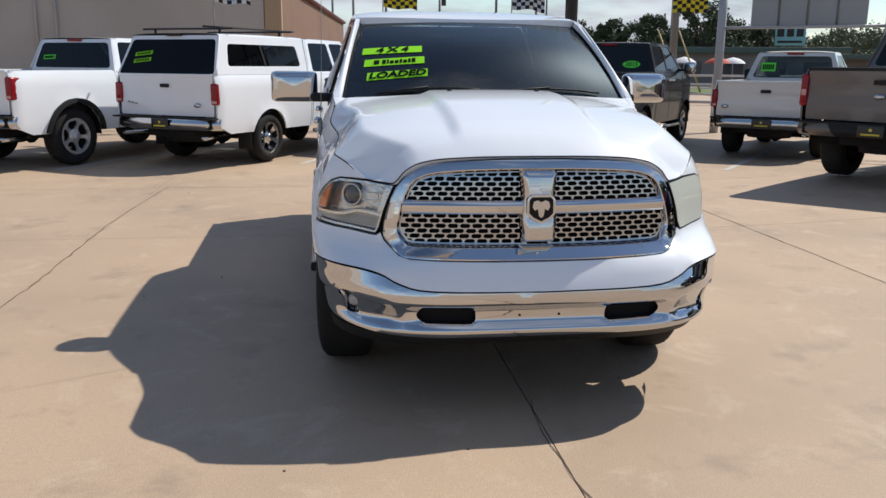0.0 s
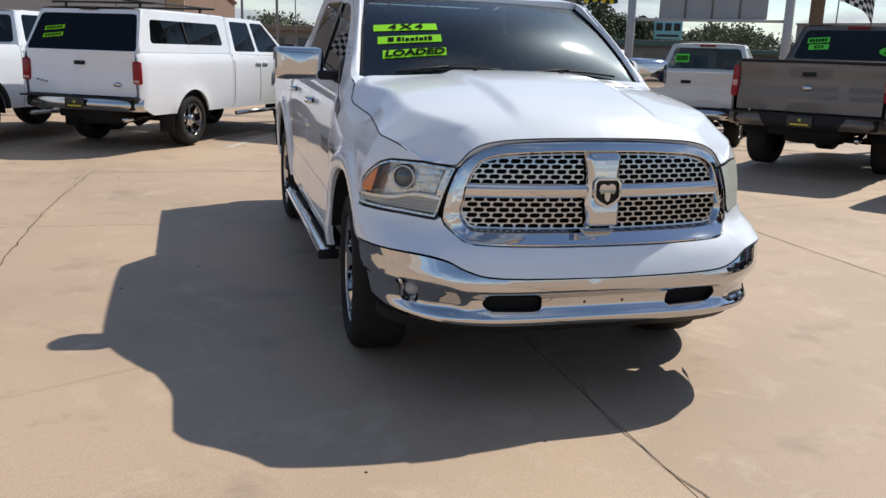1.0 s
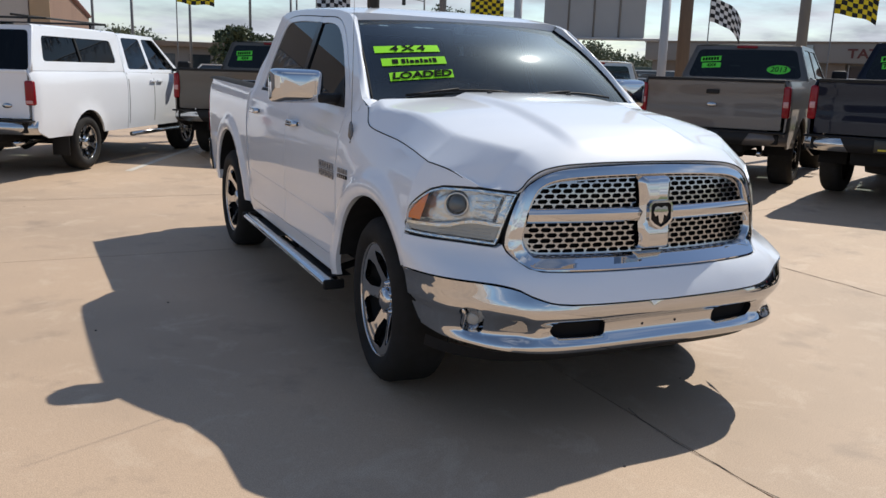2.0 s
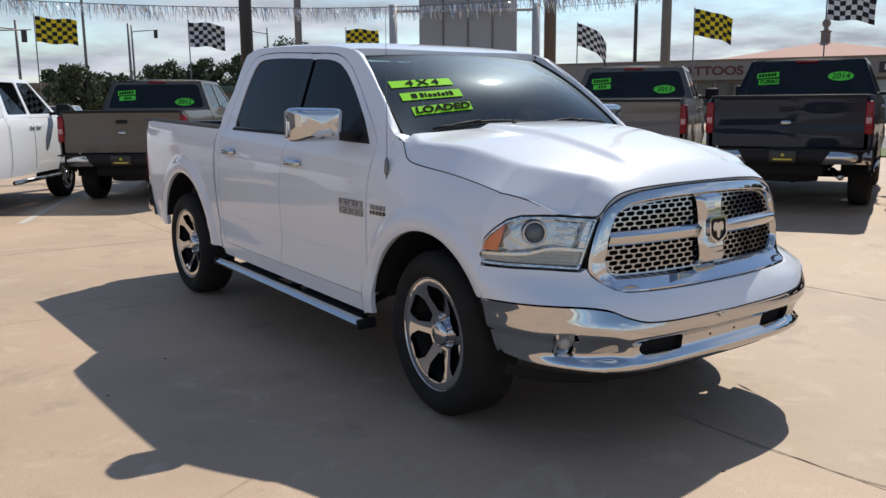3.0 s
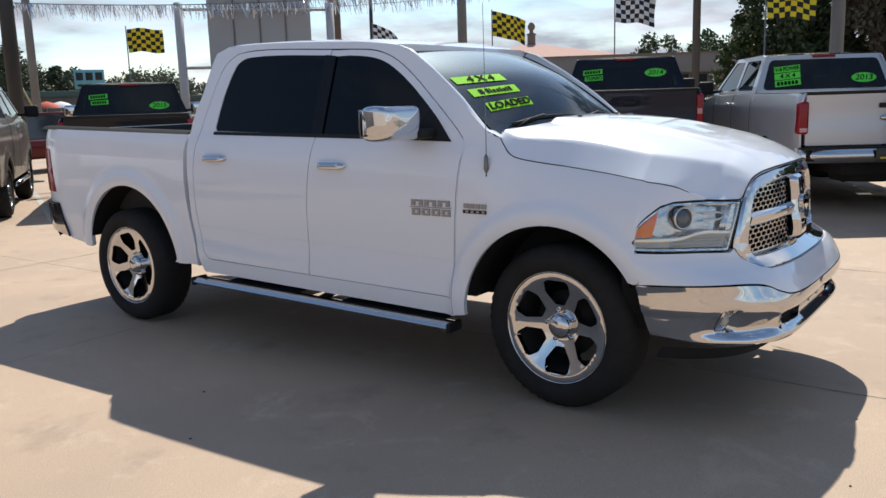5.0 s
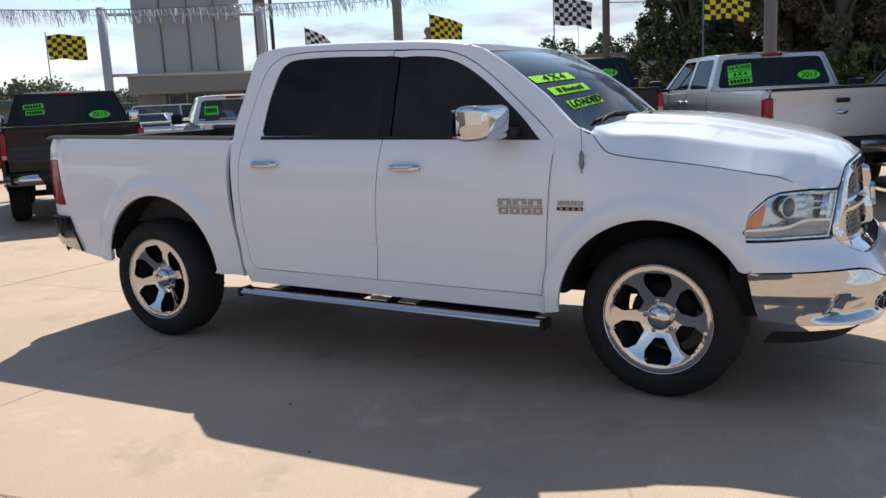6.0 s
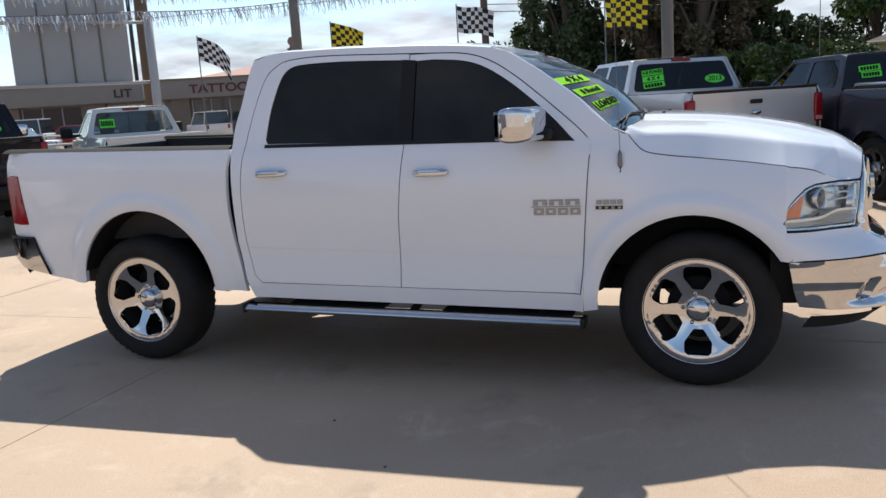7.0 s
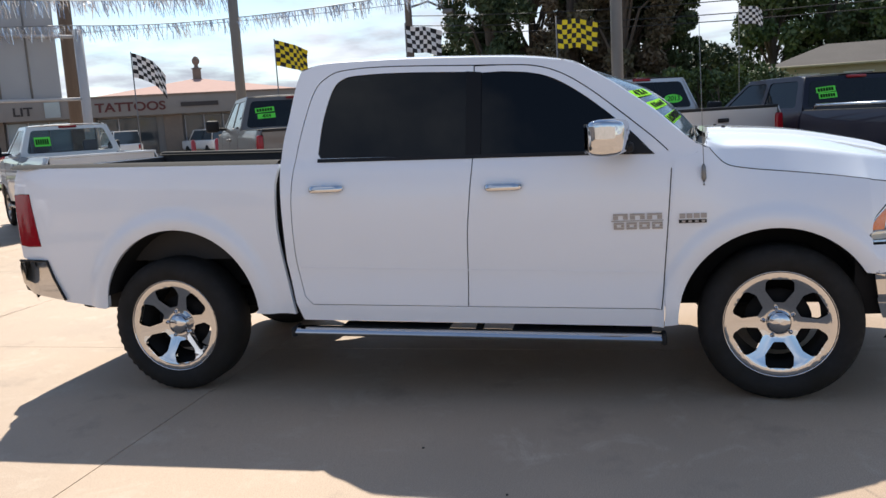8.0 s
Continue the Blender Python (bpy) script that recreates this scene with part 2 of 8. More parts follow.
def interp(tab, x):
    """Smooth curve through (x, y) pairs."""
    xs = [a for a, _ in tab]
    if x <= xs[0]:
        return tab[0][1]
    if x >= xs[-1]:
        return tab[-1][1]
    i = max(k for k in range(len(tab)) if xs[k] <= x)
    i = min(i, len(tab) - 2)
    (x0, y0), (x1, y1) = tab[i], tab[i + 1]
    s0 = (y1 - y0) / (x1 - x0)
    m0 = s0 if i == 0 else 0.5 * (s0 + (y0 - tab[i - 1][1]) / (x0 - tab[i - 1][0]))
    m1 = s0 if i == len(tab) - 2 else 0.5 * (s0 + (tab[i + 2][1] - y1) / (tab[i + 2][0] - x1))
    h, t = x1 - x0, (x - x0) / (x1 - x0)
    return ((2 * t ** 3 - 3 * t * t + 1) * y0 + (t ** 3 - 2 * t * t + t) * h * m0 + (3 * t * t - 2 * t ** 3) * y1 + (t ** 3 - t * t) * h * m1)


def sstep(a, b, x):
    t = min(1, max(0, (x - a) / (b - a)))
    return t * t * (3 - 2 * t)


def resample(loop, step):
    out = []
    for (x0, y0), (x1, y1) in zip(loop, loop[1:] + loop[:1]):
        k = max(1, int(math.ceil(math.hypot(x1 - x0, y1 - y0) / step)))
        out += [(x0 + (x1 - x0) * i / k, y0 + (y1 - y0) * i / k) for i in range(k)]
    return out


def rounded(loop, r, k=4):
    """Rounds the corners of a closed 2D loop."""
    out = []
    n = len(loop)
    for i in range(n):
        p, a, b = Vector(loop[i]), Vector(loop[i - 1]), Vector(loop[(i + 1) % n])
        rr = min(r, (a - p).length * 0.45, (b - p).length * 0.45)
        s, e = p + (a - p).normalized() * rr, p + (b - p).normalized() * rr
        for j in range(k + 1):
            t = j / k
            q = s * (1 - t) ** 2 + p * 2 * t * (1 - t) + e * t * t
            out.append((q.x, q.y))
    return out


def curve2(pts, k=5):
    """A smooth open 2D line through points."""
    out = []
    n = len(pts)
    for i in range(n - 1):
        p0, p1, p2, p3 = (Vector(pts[max(i - 1, 0)]), Vector(pts[i]), Vector(pts[i + 1]), Vector(pts[min(i + 2, n - 1)]))
        for j in range(k):
            t = j / k
            q = 0.5 * (2 * p1 + (p2 - p0) * t + (2 * p0 - 5 * p1 + 4 * p2 - p3) * t * t + (3 * p1 - p0 - 3 * p2 + p3) * t ** 3)
            out.append((q.x, q.y))
    return out + [tuple(pts[-1])]


def inside(loop, pts):
    """Which of the points lie in the loop."""
    P = np.asarray(pts, float)
    res = np.zeros(len(P), bool)
    L = np.asarray(loop, float)
    for (x0, y0), (x1, y1) in zip(L, np.roll(L, -1, axis=0)):
        if y0 == y1:
            continue
        c = ((y0 > P[:, 1]) != (y1 > P[:, 1])) & (P[:, 0] < (x1 - x0) * (P[:, 1] - y0) / (y1 - y0) + x0)
        res ^= c
    return res


def add_panel(bm, outline, to3d, step=0.06, holes=(), inset=None, solid=False, flip=False):
    """A curved sheet: a 2D outline with holes, filled with triangles and carried to 3D by to3d.
    inset: vector (or function of the 2D point) by which its edges turn inwards, so that it has thickness."""
    loops = [resample(list(outline), step)] + [resample(list(h), step) for h in holes]
    pts, edges = [], []
    for lp in loops:
        s = len(pts)
        pts += lp
        edges += [(s + i, s + (i + 1) % len(lp)) for i in range(len(lp))]
    A = np.array(pts)
    lo, hi = A.min(0), A.max(0)
    gx = np.arange(lo[0] + step * 0.5, hi[0], step)
    gy = np.arange(lo[1] + step * 0.5, hi[1], step)
    if len(gx) and len(gy):
        g = np.array([(x + (step * 0.5 if j % 2 else 0), y) for j, y in enumerate(gy) for x in gx])
        ok = inside(loops[0], g)
        for lp in loops[1:]:
            ok &= ~inside(lp, g)
        g = g[ok]
        if len(g):
            d = np.full(len(g), 9.0)
            A = np.array([p for lp in loops for p in resample(lp, step / 4)])
            for s in range(0, len(A), 200):
                d = np.minimum(d, np.sqrt(((g[:, None, :] - A[None, s:s + 200, :]) ** 2).sum(2)).min(1))
            pts += [tuple(p) for p in g[d > step * 0.5]]
    from mathutils.geometry import delaunay_2d_cdt
    vco, _, tris, *_ = delaunay_2d_cdt([Vector(p) for p in pts], edges, [], 0, 1e-6)
    cen = np.array([sum((vco[i] for i in t), Vector((0, 0))) / len(t) for t in tris])
    ok = inside(loops[0], cen)
    for lp in loops[1:]:
        ok &= ~inside(lp, cen)
    def slim(t):
        a, b, c = (vco[i] for i in t[:3])
        return abs((b - a).cross(c - a)) < 0.02 * max((b - a).length_squared, (c - b).length_squared, (a - c).length_squared)
    tri = [t for t, k in zip(tris, ok) if k and not slim(t)]
    made = {}

    def vert(i):
        if i not in made:
            made[i] = bm.verts.new(to3d(vco[i].x, vco[i].y))
        return made[i]
    front = []
    for t in tri:
        vs = [vert(i) for i in t]
        if flip:
            vs = vs[::-1]
        try:
            f = bm.faces.new(vs)
        except ValueError:
            continue
        f.smooth = True
        front.append(f)
    if inset is not None:
        ins = inset if callable(inset) else (lambda x, y: Vector(inset))
        for lp in loops:
            a = [bm.verts.new(to3d(*p)) for p in lp]
            b = [bm.verts.new(Vector(to3d(*p)) + ins(*p)) for p in lp]
            for i in range(len(lp)):
                j = (i + 1) % len(lp)
                f = bm.faces.new((a[i], a[j], b[j], b[i]))
                f.smooth = True
        if solid:
            back = {}
            for t in tri:
                for i in t:
                    if i not in back:
                        back[i] = bm.verts.new(Vector(to3d(vco[i].x, vco[i].y)) + ins(vco[i].x, vco[i].y))
                f = bm.faces.new([back[i] for i in t][::-1])
                f.smooth = True
    return front


def panel(outline, to3d, step=0.06, holes=(), inset=None, solid=False):
    bm = bmesh.new()
    add_panel(bm, outline, to3d, step, holes, inset, solid)
    return bm


def add_grid(bm, nu, nv, fn):
    """A sheet of quads: fn(u, v) with u and v from 0 to 1."""
    vs = [[bm.verts.new(fn(i / nu, j / nv)) for j in range(nv + 1)] for i in range(nu + 1)]
    for i in range(nu):
        for j in range(nv):
            f = bm.faces.new((vs[i][j], vs[i + 1][j], vs[i + 1][j + 1], vs[i][j + 1]))
            f.smooth = True


def outward(bm, c=(0.0, 1.6, 1.0)):
    """Turns all faces to look away from c."""
    bm.normal_update()
    for f in bm.faces:
        if f.normal.dot(f.calc_center_median() - Vector(c)) < 0:
            f.normal_flip()
    return bm


def grid(nu, nv, fn):
    bm = bmesh.new()
    add_grid(bm, nu, nv, fn)
    return bm


def lettering(name, text, size, m, material, parent, label="", shear=0.0, squeeze=1.0, bold=0.0):
    """Flat raised lettering in the built-in font, centred on m (local x along the line, local y up)."""
    cu = bpy.data.curves.new(name, "FONT")
    cu.body, cu.size, cu.align_x, cu.align_y, cu.extrude, cu.shear = text, size, "CENTER", "CENTER", 0.0015, shear
    cu.offset = bold
    tmp = bpy.data.objects.new("tmp_text", cu)
    scene.collection.objects.link(tmp)
    dg = bpy.context.evaluated_depsgraph_get()
    me = bpy.data.meshes.new_from_object(tmp.evaluated_get(dg))
    bpy.data.objects.remove(tmp)
    me.transform(Matrix.Diagonal((squeeze, 1, 1, 1)))
    me.transform(m)
    me.materials.clear()
    me.materials.append(material)
    me.name = name
    ob = new(name, me)
    ob.parent = parent
    if label:
        ob["label"] = label
    return ob


def circle2(cx, cy, r, n=24, a0=0.0, ry=None):
    return [(cx + r * math.cos(a0 + 2 * math.pi * i / n), cy + (ry or r) * math.sin(a0 + 2 * math.pi * i / n)) for i in range(n)]

# ---- the white crew-cab pickup ----
RAKE = 0.024
DOOR_TAB = [(0.36, 0.950), (0.46, 0.978), (0.54, 0.988), (0.62, 0.983), (0.70, 0.980), (0.80, 0.987), (0.95, 0.993), (1.10, 0.991), (1.20, 0.980),
            (1.30, 0.952), (1.37, 0.915), (1.42, 0.897), (1.60, 0.834), (1.85, 0.745), (1.97, 0.700)]
FEND_TAB = [(0.36, 0.930), (0.50, 0.958), (0.70, 0.982), (0.90, 0.990), (1.00, 0.984), (1.10, 0.958), (1.20, 0.905), (1.28, 0.848), (1.36, 0.79)]
BED_TAB = [(0.36, 0.945), (0.52, 0.966), (0.75, 0.985), (1.00, 0.993), (1.20, 0.986), (1.30, 0.968), (1.37, 0.942)]
ARCH_F, ARCH_R = (0.030, 0.44, 0.495), (3.445, 0.510, 0.505)


def half_width(y, z):
    """Half the body's width at a place along it (y towards the tail) and a height."""
    zz = z - RAKE * (y - 1.5)
    x = interp(DOOR_TAB, zz)
    w = sstep(0.52, -0.1, y)
    if w > 0:
        x = x * (1 - w) + w * interp(FEND_TAB, zz)
    b = sstep(2.70, 2.76, y)
    if b > 0:
        x = x * (1 - b) + b * interp(BED_TAB, zz)
    if y > 4.25:
        x -= 0.10 * ((y - 4.25) / 0.37) ** 2.2
    for cy, cz, r in (ARCH_F, ARCH_R):
        d = math.hypot(y - cy, z - cz) - r
        if -0.03 < d < 0.16:
            x += 0.027 * (1 - sstep(0.075, 0.125, d)) - 0.012 * (1 - sstep(0.0, 0.03, d))
    return x


# Plan of the nose: a rounded curve from the centre line to the flank.
YC = -0.42
NOSE = []
for k in range(401):
    ph = k / 400 * math.pi / 2
    NOSE.append((math.sin(ph) ** (2 / 3.2), math.cos(ph)))
NOSE_S = [0.0]
for (x0, c0), (x1, c1) in zip(NOSE, NOSE[1:]):
    NOSE_S.append(NOSE_S[-1] + math.hypot((x1 - x0) * 0.975, (c1 - c0) * 0.55))
LH = NOSE_S[-1]
NOSE_NP = np.array(NOSE_S), np.array([a for a, _ in NOSE])
NOSE_Y = [(0.34, -0.955), (0.395, -1.005), (0.415, -1.026), (0.435, -1.030), (0.465, -1.018), (0.50, -1.019), (0.53, -1.028), (0.555, -1.039), (0.58, -1.045), (0.602, -1.043), (0.625, -1.036),
          (0.66, -1.019), (0.70, -0.995), (0.73, -0.968), (0.755, -0.935), (0.775, -0.911), (0.795, -0.902), (0.85, -0.897), (1.00, -0.886), (1.10, -0.876), (1.19, -0.855), (1.25, -0.82)]
# above the bumper the front is flatter and the lamps sweep back to the flanks
NOSE_UP = [(0.0, 1.0), (0.2, 0.985), (0.4, 0.94), (0.55, 0.885), (0.63, 0.848), (0.68, 0.802), (0.72, 0.735), (0.77, 0.63), (0.85, 0.45), (0.93, 0.27), (0.975, 0.12), (1.0, 0.0)]


def nose(r, z):
    """A place on the nose and flanks: r runs round the front from the centre line, positive to the truck's left."""
    s, sg = abs(r), (1 if r >= 0 else -1)
    if s >= LH:
        y = YC + (s - LH)
        return Vector((sg * half_width(y, z), y, z))
    xn = float(np.interp(s, NOSE_NP[0], NOSE_NP[1]))
    up = sstep(0.72, 0.80, z)
    cn = math.sqrt(max(0.0, 1 - xn ** 4.6)) * (1 - up) + interp(NOSE_UP, xn) * up
    return Vector((sg * half_width(YC, z) * xn, YC + (interp(NOSE_Y, z) - YC) * cn, z))


def r_of(x):
    return float(np.interp(abs(x) / 0.975, NOSE_NP[1], NOSE_NP[0])) * (1 if x >= 0 else -1)


def r_side(y):
    return LH + y - YC


def arc(c, a0, a1, n=24, grow=0.0):
    cy, cz, r = c
    return [(cy + (r + grow) * math.cos(radians(a0 + (a1 - a0) * i / n)), cz + (r + grow) * math.sin(radians(a0 + (a1 - a0) * i / n))) for i in range(n + 1)]


hero = thing("pickup_truck", "white crew-cab pickup truck with chrome grille and bumper parked on concrete", "pickup truck")


def side_map(sg):
    return lambda y, z: Vector((sg * half_width(y, z), y, z))


DOOR_F = [(0.612, 0.513)] + [(1.657, 0.533), (1.642, 0.95), (1.606, 1.30), (1.602, 1.40), (1.600, 1.862)] + curve2(
    [(1.45, 1.858), (1.27, 1.842), (1.12, 1.792), (0.96, 1.690), (0.74, 1.510), (0.585, 1.372), (0.548, 1.31), (0.556, 1.18), (0.600, 0.62)])
DOOR_R = [(1.663, 0.533), (2.585, 0.553)] + curve2([(2.63, 0.60), (2.665, 0.80), (2.672, 1.05), (2.660, 1.28), (2.625, 1.52), (2.555, 1.77), (2.47, 1.860), (2.36, 1.890), (2.1, 1.893), (1.608, 1.866)]) + [
    (1.608, 1.40), (1.612, 1.30), (1.648, 0.95)]
WIN_F = curve2([(1.565, 1.373), (1.565, 1.825)], 3) + curve2([(1.45, 1.825), (1.28, 1.806), (1.14, 1.758), (0.97, 1.648), (0.77, 1.48), (0.665, 1.372), (0.645, 1.345)])[0:] + [(0.9, 1.350)]
WIN_R = [(1.645, 1.374), (2.50, 1.394)] + curve2([(2.515, 1.42), (2.495, 1.60), (2.445, 1.775), (2.38, 1.842), (2.26, 1.858), (2.0, 1.855), (1.645, 1.835)])


def grow2(loop, d):
    """Offsets a closed loop outwards by d."""
    n = len(loop)
    area = sum(loop[i][0] * loop[(i + 1) % n][1] - loop[(i + 1) % n][0] * loop[i][1] for i in range(n))
    s = 1 if area > 0 else -1
    out = []
    for i in range(n):
        a, p, b = Vector(loop[i - 1]), Vector(loop[i]), Vector(loop[(i + 1) % n])
        e1, e2 = (p - a), (b - p)
        if e1.length < 1e-6 or e2.length < 1e-6:
            continue
        n1, n2 = Vector((e1.y, -e1.x)).normalized(), Vector((e2.y, -e2.x)).normalized()
        v = (n1 + n2)
        v = v.normalized() if v.length > 1e-3 else n1
        q = p + s * v * d
        out.append((q.x, q.y))
    return out


ROOF_LINE = [(1.02, 1.845), (1.13, 1.868), (1.36, 1.897), (1.72, 1.920), (2.24, 1.938), (2.55, 1.932), (2.66, 1.905)]
ALL_DOORS = [(0.606, 0.508), (2.588, 0.548)] + curve2([(2.635, 0.60), (2.671, 0.80), (2.678, 1.05), (2.666, 1.28), (2.631, 1.52), (2.560, 1.775), (2.473, 1.866), (2.36, 1.896), (2.1, 1.899), (1.6, 1.872),
                                                        (1.45, 1.864), (1.268, 1.848), (1.116, 1.797), (0.955, 1.694), (0.735, 1.514), (0.580, 1.375), (0.542, 1.31), (0.550, 1.18), (0.594, 0.62)])
CAB_RING = [(0.600, 0.410), (2.655, 0.455), (2.690, 0.56), (2.728, 0.80), (2.735, 1.10)] + curve2([(2.735, 1.38), (2.715, 1.56), (2.675, 1.80), (2.645, 1.90)]) + [
    (y, interp(ROOF_LINE, y)) for y in (2.55, 2.4, 2.2, 1.95, 1.72, 1.5, 1.36, 1.22, 1.10)] + [(1.02, 1.838), (0.86, 1.732), (0.70, 1.610), (0.55, 1.488), (0.42, 1.385), (0.425, 1.33), (0.538, 1.31), (0.546, 1.18), (0.590, 0.62)]

for sg in (-1, 1):
    M = side_map(sg)
    IN = Vector((-sg * 0.030, 0, 0))
    ring = part("cab_side", panel(CAB_RING, M, 0.028, [ALL_DOORS], IN), WHITE, hero)
    part("door_seal", panel(grow2(ALL_DOORS, 0.012), lambda y, z, M=M, sg=sg: M(y, z) - Vector((sg * 0.022, 0, 0)), 0.07, [grow2(WIN_F, 0.01), grow2(WIN_R, 0.01)]), SEAM, hero)
    for nm, out, win, hy in (("front_door", DOOR_F, WIN_F, 1.435), ("rear_door", DOOR_R, WIN_R, 2.455)):
        d = part(nm, panel(out, M, 0.026, [win], IN), WHITE, hero)
        part("window_glass", outward(panel(grow2(win, 0.006), lambda y, z, M=M, sg=sg: M(y, z) - Vector((sg * 0.008, 0, 0)), 0.09)), GLASS_DARK, d, "black-tinted door glass")
        # handle: chrome grip standing off a shallow cup
        bm = bmesh.new()
        hz = 1.197 + 0.026 * (hy - 1.43)

        def grip(u, v, hy=hy, hz=hz, sg=sg):
            a, b = (u - 0.5) * 0.205, v * 2 * math.pi
            y, z = hy + a, hz + 0.020 * math.copysign(abs(math.sin(b)) ** 0.45, math.sin(b)) * (1 - (2 * u - 1) ** 12 * 0.4)
            off = 0.012 + 0.026 * (1 - (2 * u - 1) ** 8) + 0.010 * math.copysign(abs(math.cos(b)) ** 0.6, math.cos(b))
            return Vector((sg * (half_width(y, z) + off - 0.006), y, z))
        add_grid(bm, 18, 12, grip)
        part("handle", bm, CHROME, d, "chrome door handle")
        part("handle_cup", panel(circle2(hy, hz, 0.085, 24, ry=0.030), lambda y, z, M=M, sg=sg: M(y, z) + Vector((sg * 0.002, 0, 0)), 0.04, (), Vector((-sg * 0.004, 0, 0))), WHITE, d)
    # black pillar cover between the two windows
    part("pillar_trim", panel([(1.562, 1.372), (1.648, 1.374), (1.648, 1.838), (1.562, 1.828)], lambda y, z, M=M, sg=sg: M(y, z) + Vector((sg * 0.003, 0, 0)), 0.06, (), Vector((-sg * 0.012, 0, 0))), BLACK_GLOSS, hero)
    part("window_sill_trim", panel([(0.66, 1.338), (2.515, 1.372), (2.515, 1.392), (0.66, 1.358)], lambda y, z, M=M, sg=sg: M(y, z) + Vector((sg * 0.004, 0, 0)), 0.08, (), Vector((-sg * 0.012, 0, 0))), BLACK_PLASTIC, hero)
    # mirror sail patch and mirror
    sail = part("mirror_sail", panel([(0.628, 1.335), (0.90, 1.342), (0.88, 1.42), (0.80, 1.50)], lambda y, z, M=M, sg=sg: M(y, z) + Vector((sg * 0.004, 0, 0)), 0.06, (), Vector((-sg * 0.014, 0, 0))), BLACK_PLASTIC, hero)
    bm = bmesh.new()

    def shell(u, v, sg=sg):
        # rounded housing, flat glass face to the tail
        a, b = (u - 0.5) * math.pi, v * 2 * math.pi
        ex = lambda c: (abs(c) ** 0.24) * (1 if c >= 0 else -1)
        X = 0.143 * ex(math.cos(b)) * max(0.0, math.cos(a)) ** 0.28
        Z = 0.094 * ex(math.sin(b)) * max(0.0, math.cos(a)) ** 0.28
        Y = 0.105 * math.sin(a) * (1.0 if a < 0 else 0.8)
        return Vector((sg * (1.128 + X), 0.872 + Y + 0.02 * (X / 0.143), 1.440 + Z))
    add_grid(bm, 20, 36, shell)
    bmesh.ops.remove_doubles(bm, verts=bm.verts, dist=0.0005)
    mir = part("mirror", bm, CHROME, hero, "chrome-capped door mirror")
    part("mirror_glass", grid(6, 6, lambda u, v, sg=sg: Vector((sg * (1.128 + (u - 0.5) * 0.25), 0.961 + 0.02 * (u - 0.5) * 1.6, 1.440 + (v - 0.5) * 0.145))), CHROME_DULL, mir)
    part("mirror_arm", box((min(sg * 0.89, sg * 1.03), 0.735, 1.352), (max(sg * 0.89, sg * 1.03), 0.84, 1.405), 0.02), BLACK_PLASTIC, mir, "black mirror arm")
    part("fender_joint", panel([(0.36, 1.26), (0.56, 1.26), (0.56, 1.372), (0.46, 1.392), (0.40, 1.376), (0.36, 1.345)], lambda y, z, M=M, sg=sg: M(y, z) - Vector((sg * 0.0025, 0, 0)), 0.03), WHITE, hero)
    part("fender_joint", panel([(0.592, 0.50), (0.572, 0.50), (0.560, 0.66), (0.520, 1.20), (0.512, 1.30), (0.541, 1.30), (0.5485, 1.18), (0.592, 0.62)], lambda y, z, M=M, sg=sg: M(y, z) - Vector((sg * 0.0030, 0, 0)), 0.03), WHITE, hero)
    # front fender, from the flank round to the lamp
    fo = [(r_side(0.596), 0.418), (r_side(0.585), 0.62), (r_side(0.540), 1.18), (r_side(0.530), 1.312), (r_side(0.425), 1.322), (r_side(0.385), 1.362), (r_side(0.352), 1.352)]
    fo += [(r_side(a), b) for a, b in curve2([(0.318, 1.308), (0.262, 1.260), (0.14, 1.233), (-0.04, 1.210), (-0.25, 1.184), (-0.42, 1.160)])]
    fo += curve2([(r_of(0.945), 1.147), (r_of(0.885), 1.126), (r_of(0.825), 1.097), (r_of(0.775), 1.070)])
    HL_OUT = [(r_of(0.655), 1.052), (r_of(0.775), 1.062), (r_of(0.895), 1.060), (r_of(0.928), 1.043), (LH - 0.06, 0.955), (LH + 0.008, 0.882), (LH - 0.030, 0.846), (r_of(0.82), 0.836), (r_of(0.706), 0.832)]
    fo += [(r_of(0.895), 1.066), (r_of(0.931), 1.048), (LH - 0.054, 0.958), (LH + 0.016, 0.882), (LH - 0.030, 0.838)]
    fo += [(LH - 0.032, 0.760), (LH - 0.020, 0.690)]
    fo += [(r_side(a), b) for a, b in arc(ARCH_F, 149, 0, 26)]
    fo += [(r_side(0.522), 0.425)]
    fm = lambda r, z, sg=sg: nose(sg * r, z)
    part("fender", panel(fo, fm, 0.026, (), Vector((-sg * 0.028, 0.0, 0))), WHITE, hero)
    # dark liner of the front wheel arch
    for c in (ARCH_F, ARCH_R):
        part("wheel_arch_liner", grid(22, 4, lambda u, v, c=c, sg=sg: Vector((sg * (0.985 - 0.36 * v), c[0] + (c[2] - 0.006 - 0.01 * v) * math.cos(radians(12 + 140 * u)), c[1] + (c[2] - 0.006 - 0.01 * v) * math.sin(radians(12 + 140 * u))))), UNDER, hero)
    # head lamp: reflector bowl, projector, amber side lamp, clear lens
    hm = lambda r, z, d, sg=sg: nose(sg * r, z) + Vector((-sg * 0.5 * d, d, 0))
    hl = part("headlamp", panel(HL_OUT, lambda r, z: hm(r, z, 0.060), 0.03), LAMP_BACK, hero, "clear projector headlamp")
    part("lamp_rim", panel(grow2(HL_OUT, 0.003), lambda r, z: hm(r, z, 0.002), 0.03, [grow2(HL_OUT, -0.003)], Vector((-sg * 0.02, 0.06, 0))), BLACK_PLASTIC, hl)
    part("lamp_edge", panel(grow2(HL_OUT, -0.004), lambda r, z: hm(r, z, 0.004), 0.03, [grow2(HL_OUT, -0.013)], Vector((-sg * 0.012, 0.045, 0))), LENS_INNER, hl)
